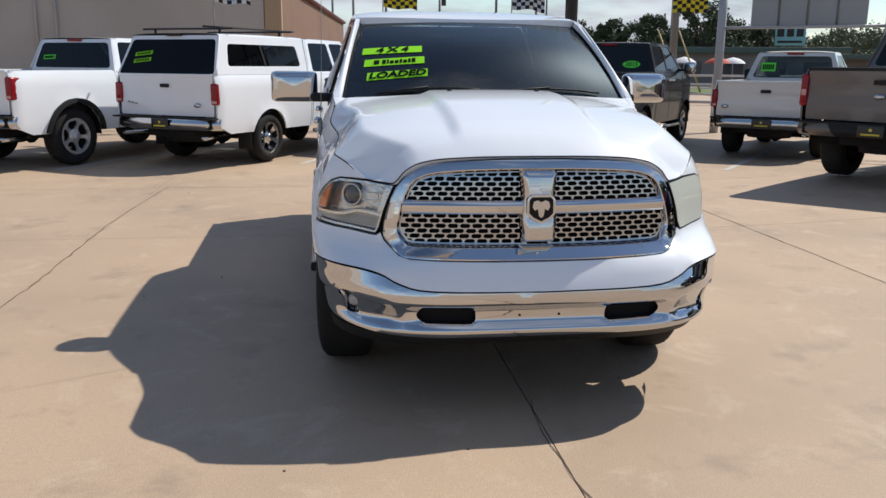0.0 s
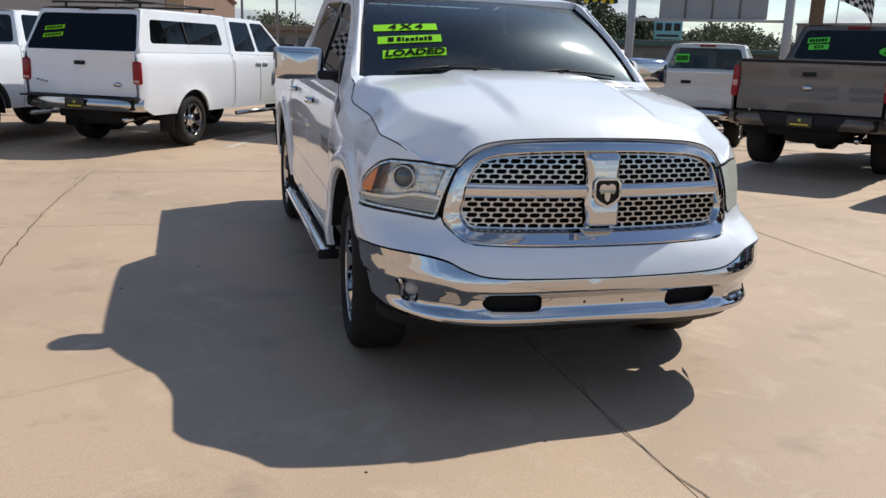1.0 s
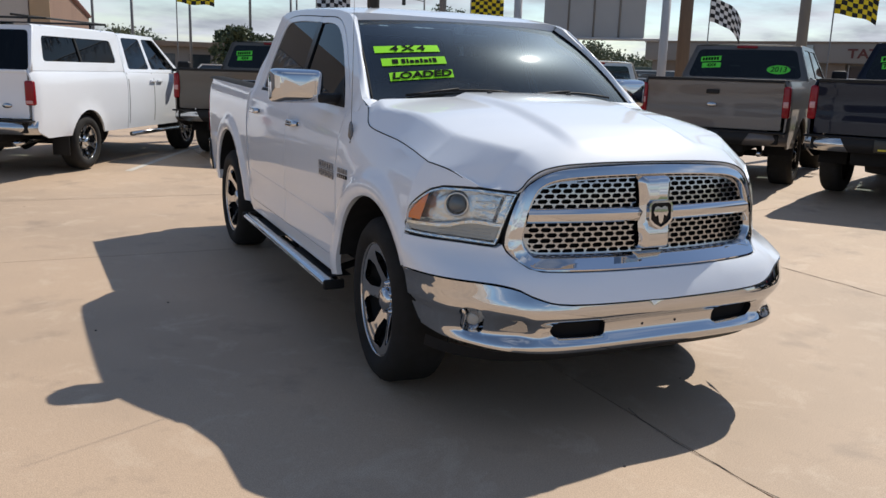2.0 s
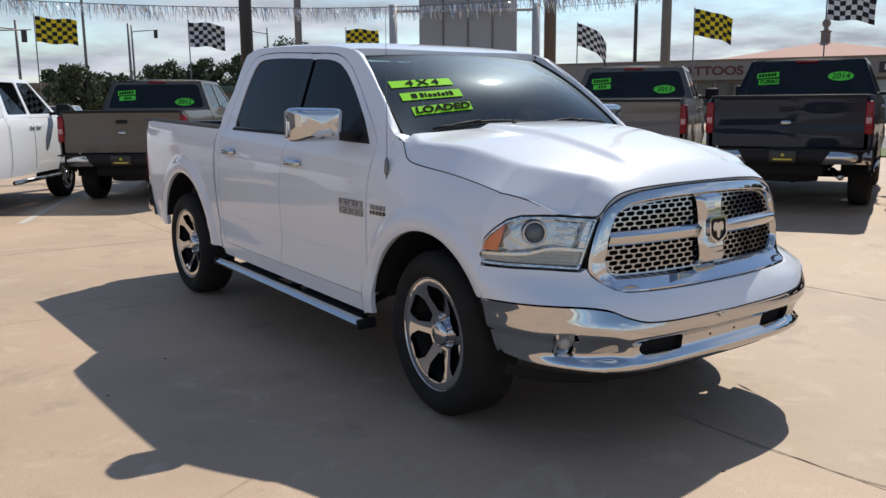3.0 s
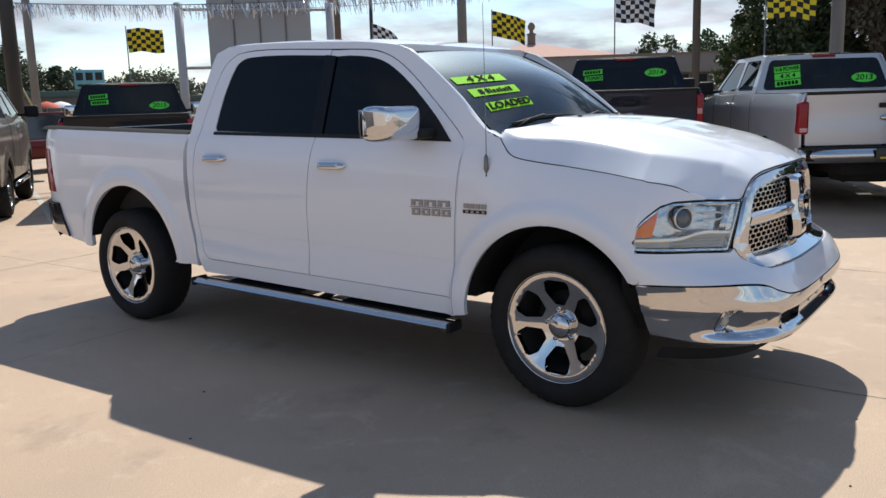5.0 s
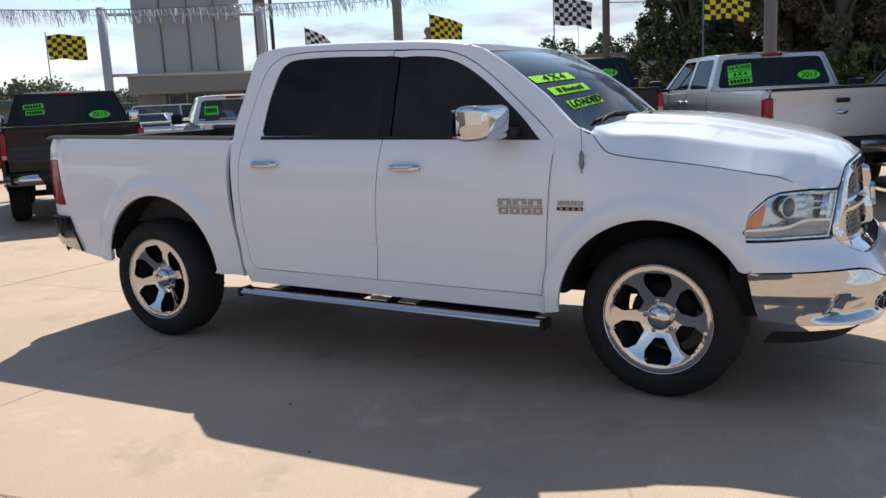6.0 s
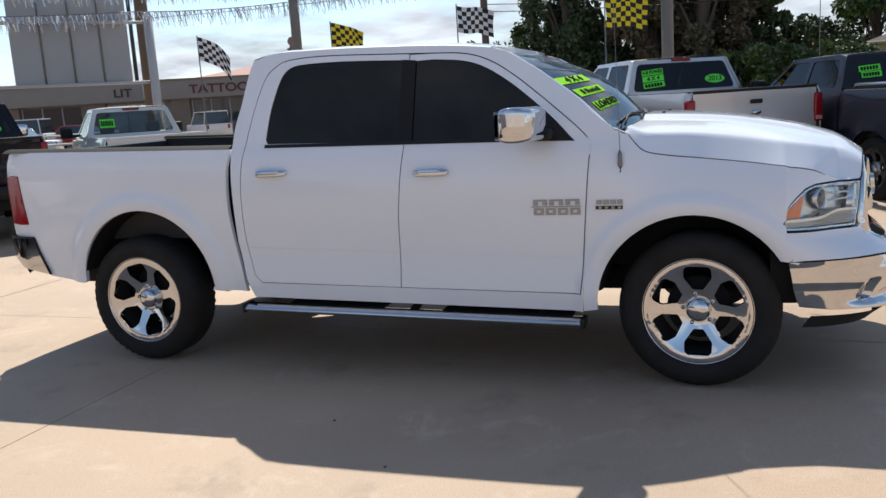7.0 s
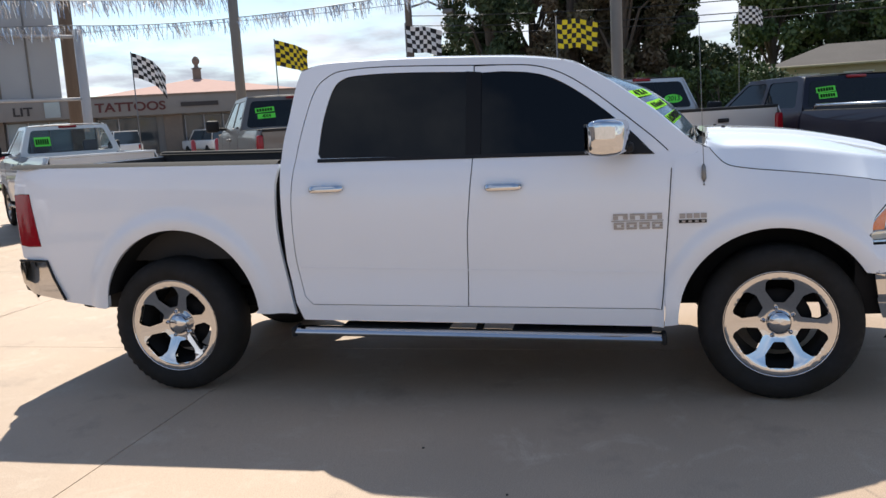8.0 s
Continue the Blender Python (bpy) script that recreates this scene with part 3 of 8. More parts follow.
    part("lens", outward(panel(grow2(HL_OUT, -0.001), lambda r, z: hm(r, z, 0.0 - 0.002), 0.04)), GLASS_CLEAR if sg < 0 else GLASS_HAZY, hl)
    pc = hm(r_of(0.838), 0.985, 0.026)
    aim = Vector((sg * 0.55, -0.85, 0)).normalized().to_track_quat("Z", "Y").to_matrix().to_4x4()
    P = Matrix.Translation(pc) @ aim
    part("projector_ring", lathe([(0.057, -0.04), (0.055, -0.006), (0.050, 0.0), (0.043, -0.006), (0.040, -0.03)], 32, P), CHROME, hl)
    part("projector_lens", lathe([(0.041, -0.02), (0.036, -0.008), (0.026, 0.003), (0.013, 0.008), (0.001, 0.0085)], 28, P), PROJECTOR, hl)
    part("turn_signal", panel([(LH - 0.216, 1.030), (LH - 0.130, 0.964), (LH - 0.045, 0.908), (LH - 0.185, 0.906), (LH - 0.206, 0.965)], lambda r, z: hm(r, z, 0.012), 0.03, (), Vector((-sg * 0.01, 0.02, 0))), AMBER, hl)
    # chrome divider, dipping under the projector and rising towards the grille
    div = curve2([(LH - 0.05, 0.898), (r_of(0.90), 0.900), (r_of(0.85), 0.906), (r_of(0.81), 0.922), (r_of(0.77), 0.928), (r_of(0.695), 0.922)], 3)
    part("lamp_divider", panel(div + [(r, z - 0.013) for r, z in div[::-1]], lambda r, z: hm(r, z, 0.006), 0.03, (), Vector((0, 0.04, 0))), LENS_INNER, hl)
    part("lower_lens", panel([(r, z - 0.015) for r, z in div] + [(r_of(0.712), 0.848), (r_of(0.82), 0.852), (LH - 0.060, 0.862)], lambda r, z: hm(r, z, 0.022), 0.03, (), Vector((0, 0.02, 0))), LAMP_GREY, hl)
    for zz in (0.862, 0.876, 0.890):
        part("lens_rib", tube([hm(r_of(x), zz, 0.018) for x in (0.725, 0.78, 0.84, 0.89)], 0.0022, 6), LAMP_GREY, hl)
    # inner bright frame beside the grille and the long looped light guide
    part("reflector_frame", panel([(r_of(0.672), 1.040), (r_of(0.690), 1.040), (r_of(0.712), 0.926), (r_of(0.692), 0.926)], lambda r, z: hm(r, z, 0.012), 0.03, (), Vector((0, 0.03, 0))), LENS_INNER, hl)
    loop_ = [(0.780, 1.006), (0.730, 1.007), (0.716, 0.999), (0.716, 0.982), (0.730, 0.974), (0.780, 0.973)]
    part("light_guide", tube([hm(r_of(x), z, 0.022) for x, z in loop_], 0.0045, 8), LIGHT_GUIDE, hl)
    # rocker step: chrome bar with black treads on brackets
    zf = lambda y: 0.352 + 0.021 * (y - 0.61)
    st = part("side_step", grid(30, 14, lambda u, v, sg=sg: Vector((sg * (0.985 + 0.062 * math.cos(v * 2 * math.pi)), 0.60 + 2.10 * u, zf(0.60 + 2.10 * u) + 0.027 * math.sin(v * 2 * math.pi)))), CHROME, hero, "chrome side step with black treads")
    for y0 in (0.60, 2.70):
        part("end_cap", box((min(sg * 0.925, sg * 1.05), y0 - 0.015, zf(y0) - 0.029), (max(sg * 0.925, sg * 1.05), y0 + 0.015, zf(y0) + 0.029), 0.013), BLACK_PLASTIC, st)
    for ya, yb in ((0.66, 1.42), (1.78, 2.42)):
        part("tread", grid(10, 2, lambda u, v, sg=sg, ya=ya, yb=yb: Vector((sg * (0.862 + 0.135 * v), ya + (yb - ya) * u, zf(ya + (yb - ya) * u) + 0.0305 - 0.004 * v))), BLACK_PLASTIC, st)
    for y0 in (0.85, 1.62, 2.40):
        part("step_bracket", tube([(sg * 0.97, y0, zf(y0)), (sg * 0.80, y0, 0.40), (sg * 0.62, y0, 0.46)], 0.022), UNDER, st)
    # bed side
    bo = [(2.742, 1.374)] + curve2([(2.768, 1.26), (2.775, 1.00), (2.742, 0.72), (2.702, 0.490)]) + [(2.962, 0.494)] + arc(ARCH_R, 179, 4, 30) + [(3.965, 0.530), (4.255, 0.575)] + [(4.32, 0.70), (4.365, 0.835), (4.53, 0.850)]
    bo += [(4.558, 0.86), (4.568, 1.10), (4.560, 1.34), (4.538, 1.410), (4.43, 1.418)]
    TL = [(4.366, 0.932), (4.470, 0.928), (4.554, 0.936), (4.562, 1.258), (4.49, 1.266), (4.416, 1.262)]
    bed = part("bed_side", panel(bo, M, 0.030, [TL], IN), WHITE, hero)
    tl = part("tail_lamp", panel(grow2(TL, -0.003), lambda y, z, M=M, sg=sg: M(y, z) + Vector((sg * 0.006, 0, 0)), 0.03, (), Vector((-sg * 0.03, 0, 0))), RED_LENS, hero, "red tail lamp")
    part("reverse_lamp", panel([(4.402, 1.07), (4.530, 1.07), (4.535, 1.11), (4.405, 1.11)], lambda y, z, M=M, sg=sg: M(y, z) + Vector((sg * 0.009, 0, 0)), 0.03, (), Vector((-sg * 0.006, 0, 0))), RED_LENS, tl)
    rail = grid(24, 4, lambda u, v, sg=sg: Vector((sg * (0.950 - 0.165 * v), 2.76 + 1.79 * u, 1.386 + 0.0245 * (1.79 * u) + 0.012 * math.sin(v * math.pi) + (-0.012 if v in (0, 1) else 0.0))))
    part("bed_rail_cap", rail, SEAM, hero, "black bed rail cap")
    part("bed_wall", grid(8, 4, lambda u, v, sg=sg: Vector((sg * (0.79 + 0.015 * v), 2.78 + 1.76 * u, 0.80 + (0.592 + 0.044 * u) * v))), LINER, hero)
    part("body_crease", panel([(0.625, 0.706), (2.648, 0.766), (2.648, 0.772), (0.625, 0.712)], lambda y, z, M=M, sg=sg: M(y, z) + Vector((sg * 0.003, 0, 0)), 0.10, (), Vector((-sg * 0.006, 0, 0))), WHITE, hero)
    # front badges: plain chrome bars where the maker's lettering stands
    def piece(nm, y0, y1, z0, z1, parent, material, sg=sg, M=M):
        return part(nm, panel([(y0, z0), (y1, z0), (y1, z1), (y0, z1)], lambda y, z: M(y, z) + Vector((sg * 0.007, 0, 0)), 0.05, (), Vector((-sg * 0.008, 0, 0))), material, parent)
    db = piece("door_badge", 0.592, 0.862, 0.989, 0.993, hero, BADGE)
    db["label"] = "bright model badge"
    for i in range(3):
        y0 = 0.600 + 0.088 * i
        piece("badge_stroke", y0, y0 + 0.076, 1.020, 1.030, db, BADGE)
        piece("badge_stroke", y0, y0 + 0.024, 0.998, 1.018, db, BADGE)
        piece("badge_stroke", y0 + 0.050, y0 + 0.076, 0.998, 1.018, db, BADGE)
    for i in range(4):
        y0 = 0.597 + 0.066 * i
        piece("badge_stroke", y0, y0 + 0.054, 0.973, 0.983, db, BADGE)
        piece("badge_stroke", y0, y0 + 0.054, 0.946, 0.956, db, BADGE)
        piece("badge_stroke", y0, y0 + 0.016, 0.958, 0.971, db, BADGE)
        piece("badge_stroke", y0 + 0.038, y0 + 0.054, 0.958, 0.971, db, BADGE)
    fb_ = piece("fender_badge", 0.375, 0.515, 0.972, 0.990, hero, BLACK_GLOSS)
    fb_["label"] = "small dark engine badge"
    for i in range(4):
        piece("badge_stroke", 0.375 + 0.036 * i, 0.403 + 0.036 * i, 0.998, 1.022, fb_, BADGE)
        piece("badge_stroke", 0.383 + 0.033 * i, 0.401 + 0.033 * i, 0.975, 0.987, fb_, BADGE)
    for c in (ARCH_F, ARCH_R):
        part("inner_fender", box((min(sg * 0.56, sg * 0.62), c[0] - 0.52, 0.60), (max(sg * 0.56, sg * 0.62), c[0] + 0.52, c[1] + c[2] + 0.03)), UNDER, hero)

# roof
def roof(x, y):
    xe = half_width(y, interp(ROOF_LINE, y)) - 0.002
    t = min(1.0, abs(x))
    return Vector((x * xe, y, interp(ROOF_LINE, y) + 0.032 * (1 - t ** 3) ** 0.62 * sstep(2.70, 2.45, y) * (0.55 + 0.45 * sstep(1.0, 1.3, y))))


def roof_grid(u, v):
    x = math.sin((u - 0.5) * math.pi)
    y0 = 1.035 + 0.085 * x * x
    return roof(x, y0 + (2.655 - y0) * v)


part("roof", grid(36, 30, roof_grid), WHITE, hero)


# windshield
def ws_half(v):
    return 0.842 - 0.136 * v


def ws(x, v, off=0.0):
    """x from -1 to 1 across, v from 0 at the cowl to 1 at the roof."""
    hw = ws_half(v)
    y = 0.185 + 0.845 * v + (0.23 - 0.14 * v) * x * x + 0.15 * max(0.0, 1 - v / 0.6) ** 1.3 * (1 - abs(x) ** 3) - 0.035 * math.sin(math.pi * min(1.0, max(0.0, v))) * (1 - x * x)
    z = 1.395 + 0.452 * v + 0.038 * 4 * v * (1 - v) - (0.030 - 0.012 * v) * x * x
    return Vector((x * hw, y - off * 0.5, z + off * 0.86))


part("windshield", outward(grid(24, 14, lambda u, v: ws(2 * u - 1, v))), GLASS_WS, hero, "tinted windshield")
bm = bmesh.new()
band = 0.05
for fn in (lambda u, v: ws(2 * u - 1, 1 - 0.05 * v, -0.004), lambda u, v: ws(2 * u - 1, 0.06 * v, -0.004), lambda u, v: ws(-1 + band * v, u, -0.004), lambda u, v: ws(1 - band * v, u, -0.004)):
    add_grid(bm, 20, 2, fn)
part("windshield_border", bm, BLACK_GLOSS, hero, "black band round the windshield")
for sg in (-1, 1):
    edge = [(0.42, 1.385), (0.55, 1.488), (0.70, 1.610), (0.86, 1.732), (1.02, 1.838), (1.10, 1.862)]

    def pillar(u, v, sg=sg):
        k = u * 5
        i = min(4, int(k))
        t = k - i
        y, z = edge[i][0] * (1 - t) + edge[i + 1][0] * t, edge[i][1] * (1 - t) + edge[i + 1][1] * t
        a = Vector((sg * half_width(y, z), y, z))
        b = ws(sg, u * 1.0)
        b = Vector((b.x, b.y, b.z))
        p = a.lerp(b, v)
        swell = 0.016 * math.sin(v * math.pi) * min(1.0, u / 0.3)
        p.z += swell
        p.y -= swell
        return p
    part("windshield_pillar", grid(20, 6, pillar), WHITE, hero)
    part("windshield_seal", tube([ws(sg * 0.996, k / 14, 0.003) for k in range(15)], 0.0065, 6), SEAM, hero, "black rubber windshield seal")
# header strip between glass and roof
part("roof_header", grid(24, 2, lambda u, v: ws(2 * u - 1, 1.0).lerp(roof_grid(0.5 + math.asin(max(-1, min(1, 2 * u - 1))) / math.pi, 0), v)), WHITE, hero)

# hood
SEAM_RZ = [(r_side(a), b) for a, b in [(0.352, 1.352), (0.318, 1.308), (0.262, 1.260), (0.14, 1.233), (-0.04, 1.210), (-0.25, 1.184), (-0.42, 1.160)]] + [(r_of(0.945), 1.147), (r_of(0.885), 1.126), (r_of(0.825), 1.097), (r_of(0.775), 1.070)]
SEAM_3D = [nose(r, z) for r, z in curve2(SEAM_RZ, 6)]
SEAM_Y = sorted((p.y, p.x, p.z) for p in SEAM_3D)
SY, SX, SZ = (np.array([p[k] for p in SEAM_Y]) for k in range(3))
ZC = [(-0.95, 1.228), (-0.84, 1.246), (-0.74, 1.266), (-0.60, 1.296), (-0.45, 1.330), (-0.20, 1.382), (0.0, 1.406), (0.25, 1.420), (0.4, 1.42)]
# leading edge, along the top of the grille
ZF = [(0.0, 1.186), (0.33, 1.180), (0.50, 1.164), (0.575, 1.140), (0.622, 1.104), (0.650, 1.066), (0.70, 1.062), (0.775, 1.070)]


def lead(x):
    z = interp(ZF, abs(x))
    return nose(r_of(abs(x)), z).y, z


def hood_z(x, y, yf=None, zf=None):
    """Height of the hood: flat top with a raised middle, sloping flanks, rolled leading edge."""
    ax = abs(x)
    xs, zs, zc = float(np.interp(y, SY, SX)), float(np.interp(y, SY, SZ)), interp(ZC, y)
    t = min(1.0, ax / xs)
    # a crease runs from the cowl's corner to the grille's; the flank below it is steep
    t0 = interp([(-0.82, 0.70), (-0.745, 0.72), (-0.565, 0.80), (-0.33, 0.86), (0.04, 0.88), (0.32, 0.92)], y)
    kc = interp([(-0.82, 0.76), (-0.745, 0.74), (-0.565, 0.68), (-0.33, 0.64), (0.04, 0.65), (0.32, 0.58)], y)
    crown, flank = 1 - (1 - kc) * (t / t0) ** 2.6, kc * (1 - t) / (1 - t0)
    z = zs - (zc - zs) * 0.014 * math.log(math.exp(-crown / 0.014) + math.exp(-flank / 0.014))
    z += 0.022 * (1 - sstep(0.31 + 0.03 * sstep(-0.6, 0.3, y), 0.38 + 0.04 * sstep(-0.6, 0.3, y), ax)) * sstep(-0.80, -0.55, y)
    if yf is None:
        yf, zf = lead(min(ax, 0.775))
    k = min(1.0, max(0.0, (y - yf) / 0.16))
    return zf + (z - zf) * (1 - (1 - k) ** 2.3) if ax <= 0.775 or k < 1 else z


REAR_EDGE = [(0.0, 0.305), (0.25, 0.310), (0.45, 0.322), (0.65, 0.342), (0.83, 0.372)]


def hood_place(s, v):
    """s from -1 to 1 between the seams, v from the leading edge to the cowl."""
    a = abs(s)
    yf, zf = lead(a * 0.772)
    y = yf + 0.004 + (interp(REAR_EDGE, a * 0.83) - yf - 0.004) * v ** 1.15
    x = a * (float(np.interp(y, SY, SX)) - 0.004)
    z = hood_z(x, y, yf, zf)
    return Vector((x if s >= 0 else -x, y, z))


def sheet(nu, nv, fn, drop):
    """A smooth sheet with its rim folded inwards."""
    bm = bmesh.new()
    add_grid(bm, nu, nv, fn)
    rim = [e for e in bm.edges if len(e.link_faces) == 1]
    new_verts = [g for g in bmesh.ops.extrude_edge_only(bm, edges=rim)["geom"] if isinstance(g, bmesh.types.BMVert)]
    for v in new_verts:
        v.co += drop(v.co)
    bmesh.ops.recalc_face_normals(bm, faces=bm.faces)
    return smooth(bm, 50)


hood = part("hood", sheet(120, 70, lambda u, v: hood_place(2 * u - 1, v), lambda c: Vector((-0.02 * c.x, 0.012, -0.03))), WHITE, hero)
bm = bmesh.new()
seam_line = [hood_place(1 - 2 * k / 80, 0) for k in range(81)] + [hood_place(-1, k / 60) for k in range(1, 61)] + [hood_place(-1 + 2 * k / 60, 1) for k in range(1, 61)] + [hood_place(1, 1 - k / 60) for k in range(1, 60)]
seam_line = [p * 1.0 + Vector((0.002 if p.x > 0 else -0.002, -0.003, -0.004)) for p in seam_line]
add_tube(bm, seam_line + seam_line[:1], 0.0028, 6, False)
part("hood_seam", smooth(bm, 60), SEAM, hero)
for xx, yy in ((-0.25, 0.215), (0.25, 0.215)):
    part("washer_nozzle", box((xx - 0.012, yy - 0.01, hood_z(xx, yy) - 0.004), (xx + 0.012, yy + 0.01, hood_z(xx, yy) + 0.010), 0.004), BLACK_PLASTIC, hood)
# white corners between hood, fender and windshield
for sg in (-1, 1):
    def corner(u, v, sg=sg):
        a = Vector((sg * (half_width(0.340, 1.355) - 0.004), 0.340, 1.352)).lerp(Vector((sg * half_width(0.43, 1.392), 0.43, 1.392)), u)
        b = (hood_place(sg, 1) + Vector((-sg * 0.07, -0.004, -0.004))).lerp(ws(sg * 0.93, 0.0) + Vector((0, 0.006, 0.004)), u)
        return a.lerp(b, v) + Vector((0, 0, 0.008 * math.sin(v * math.pi)))
    part("cowl_corner", grid(6, 6, corner), WHITE, hero)
# cowl and wipers
part("cowl", grid(20, 4, lambda u, v: Vector(((2 * u - 1) * 0.80, 0.29 + 0.08 * v + 0.07 * (2 * u - 1) ** 2, 1.385 - 0.008 * (1 - v) - 0.03 * (2 * u - 1) ** 2))), BLACK_PLASTIC, hero)
for x0, x1 in ((-0.62, -0.05), (0.06, 0.66)):
    w = part("wiper", tube([ws((x0 + (x1 - x0) * k / 8) / 0.80, 0.040 + 0.035 * math.sin(k / 8 * 2.6), 0.014) for k in range(9)], 0.007, 6), BLACK_PLASTIC, hero, "black windshield wiper")
    part("wiper_arm", tube([ws(x0 / 0.8, 0.0, 0.02), ws((x0 + 0.25 * (x1 - x0)) / 0.8, 0.05, 0.026), ws((x0 + x1) / 1.6, 0.078, 0.022)], 0.006, 6), BLACK_PLASTIC, w)

# white band under the grille
fa = curve2([(r_of(-0.0), 0.612), (r_of(0.48), 0.622), (r_of(0.62), 0.650), (r_of(0.70), 0.690), (r_of(0.82), 0.706), (LH - 0.10, 0.700), (LH - 0.022, 0.692)], 4)
fb = [(LH - 0.036, 0.760), (LH - 0.040, 0.836), (r_of(0.80), 0.828), (r_of(0.70), 0.822), (r_of(0.686), 0.838), (r_of(0.665), 0.807), (r_of(0.606), 0.752), (r_of(0.560), 0.740), (r_of(0.45), 0.735), (r_of(0.2), 0.729), (0.0, 0.728)]
half = fa + fb
part("front_fascia", panel(half[:-1] + [(0.0, 0.728)] + [(-r, z) for r, z in half[::-1][1:-1]], nose, 0.04, (), Vector((0, 0.03, 0))), WHITE, hero)
part("fascia_core", grid(40, 12, lambda u, v: nose((2 * u - 1) * (LH - 0.01), 0.46 + 0.66 * v) + Vector((-(2 * u - 1) * 0.045, 0.085, 0))), SEAM, hero)


# grille
def gr(x, z):
    return nose(r_of(x), z)


OUT_H = curve2([(0.0, 1.178), (0.17, 1.177), (0.36, 1.170), (0.505, 1.155), (0.600, 1.115), (0.642, 1.050), (0.672, 0.910), (0.678, 0.850), (0.660, 0.812), (0.604, 0.757), (0.560, 0.745), (0.45, 0.740), (0.2, 0.734), (0.0, 0.733)], 5)
IN_H = curve2([(0.0, 1.119), (0.17, 1.118), (0.34, 1.112), (0.475, 1.101), (0.548, 1.078), (0.578, 1.030), (0.600, 0.920), (0.609, 0.876), (0.601, 0.848), (0.563, 0.808), (0.535, 0.800), (0.42, 0.797), (0.2, 0.795), (0.0, 0.795)], 5)
g_loop = OUT_H + [(-x, z) for x, z in OUT_H[::-1][1:-1]]
in_loop = IN_H + [(-x, z) for x, z in IN_H[::-1][1:-1]]
# flat facets: outer edge, narrow bevel, broad face, inner bevel, return
RIM = [(0.0, 0.016), (0.0, 0.004), (0.10, -0.006), (0.20, -0.008), (0.45, -0.010), (0.72, -0.012), (0.80, -0.009), (0.92, 0.004), (1.0, 0.014), (1.0, 0.045)]
bm = bmesh.new()
rows = []
for v, off in RIM:
    row = []
    for a, b in zip(g_loop, in_loop):
        x, z = a[0] + (b[0] - a[0]) * v, a[1] + (b[1] - a[1]) * v
        low = sstep(0.83, 0.77, a[1]) * sstep(0.15, 0.8, v)
        row.append(bm.verts.new(gr(x, z) + Vector((0, off + 0.004 * low, 0))))
    rows.append(row)
for ra, rb in zip(rows, rows[1:]):
    for i in range(len(ra)):
        j = (i + 1) % len(ra)
        bm.faces.new((ra[i], ra[j], rb[j], rb[i]))
bmesh.ops.recalc_face_normals(bm, faces=bm.faces)
gs = part("grille_surround", smooth(bm, 16), CHROME, hero, "chrome grille surround with cross bars")
part("grille_seam", panel(grow2(g_loop, 0.006), lambda x, z: gr(x, z) + Vector((0, 0.014, 0)), 0.06, [grow2(g_loop, -0.02)]), SEAM, hero)
BAR = [(0.0, 0.030), (0.0, 0.002), (0.04, -0.005), (0.30, -0.010), (0.62, -0.016), (0.68, -0.016), (0.96, 0.001), (1.0, 0.006), (1.0, 0.030)]
for s in (-1, 1):
    def bar(u, v, s=s):
        k = v * (len(BAR) - 1)
        i = min(len(BAR) - 2, int(k))
        q, off = (BAR[i][j] + (BAR[i + 1][j] - BAR[i][j]) * (k - i) for j in (0, 1))
        x = s * (0.06 + 0.545 * u)
        return gr(x, 0.929 + 0.064 * q) + Vector((0, off, 0))
    part("cross_bar", smooth(grid(24, len(BAR) - 1, bar), 16), CHROME, gs)


def centre_bar(u, v):
    z = 0.796 + 0.334 * v ** 1.3
    hw = interp([(0.796, 0.098), (0.812, 0.080), (0.84, 0.076), (0.90, 0.083), (0.95, 0.080), (1.02, 0.078), (1.12, 0.092)], z)
    k = 2 * u - 1
    side = max(0.0, (abs(k) - 0.72) / 0.28)
    swell = 0.006 * math.sin(min(1.0, max(0.0, (z - 0.815) / 0.11)) * math.pi)
    return gr(k * hw, z) + Vector((0, (-0.034 - swell) * min(1.0, (z - 0.7955) / 0.020) + 0.03 * (1 - min(1.0, (z - 0.7955) / 0.020)) + 0.034 * side ** 1.4 + 0.034 * sstep(1.116, 1.130, z), 0))


part("centre_bar", grid(20, 24, centre_bar), CHROME, gs)


def clip_to(poly, loop):
    """The part of a polygon inside a convex loop."""
    n = len(loop)
    area = sum(loop[i][0] * loop[(i + 1) % n][1] - loop[(i + 1) % n][0] * loop[i][1] for i in range(n))
    w = 1 if area > 0 else -1
    for i in range(n):
        (ax, az), (bx, bz) = loop[i], loop[(i + 1) % n]
        side = lambda p: w * ((bx - ax) * (p[1] - az) - (bz - az) * (p[0] - ax))
        res = []
        for k in range(len(poly)):
            p, q = poly[k - 1], poly[k]
            dp, dq = side(p), side(q)
            if (dp < 0) != (dq < 0):
                f = dp / (dp - dq)
                res.append((p[0] + (q[0] - p[0]) * f, p[1] + (q[1] - p[1]) * f))
            if dq >= 0:
                res.append(q)
        poly = res
        if len(poly) < 3:
            return []
    return poly


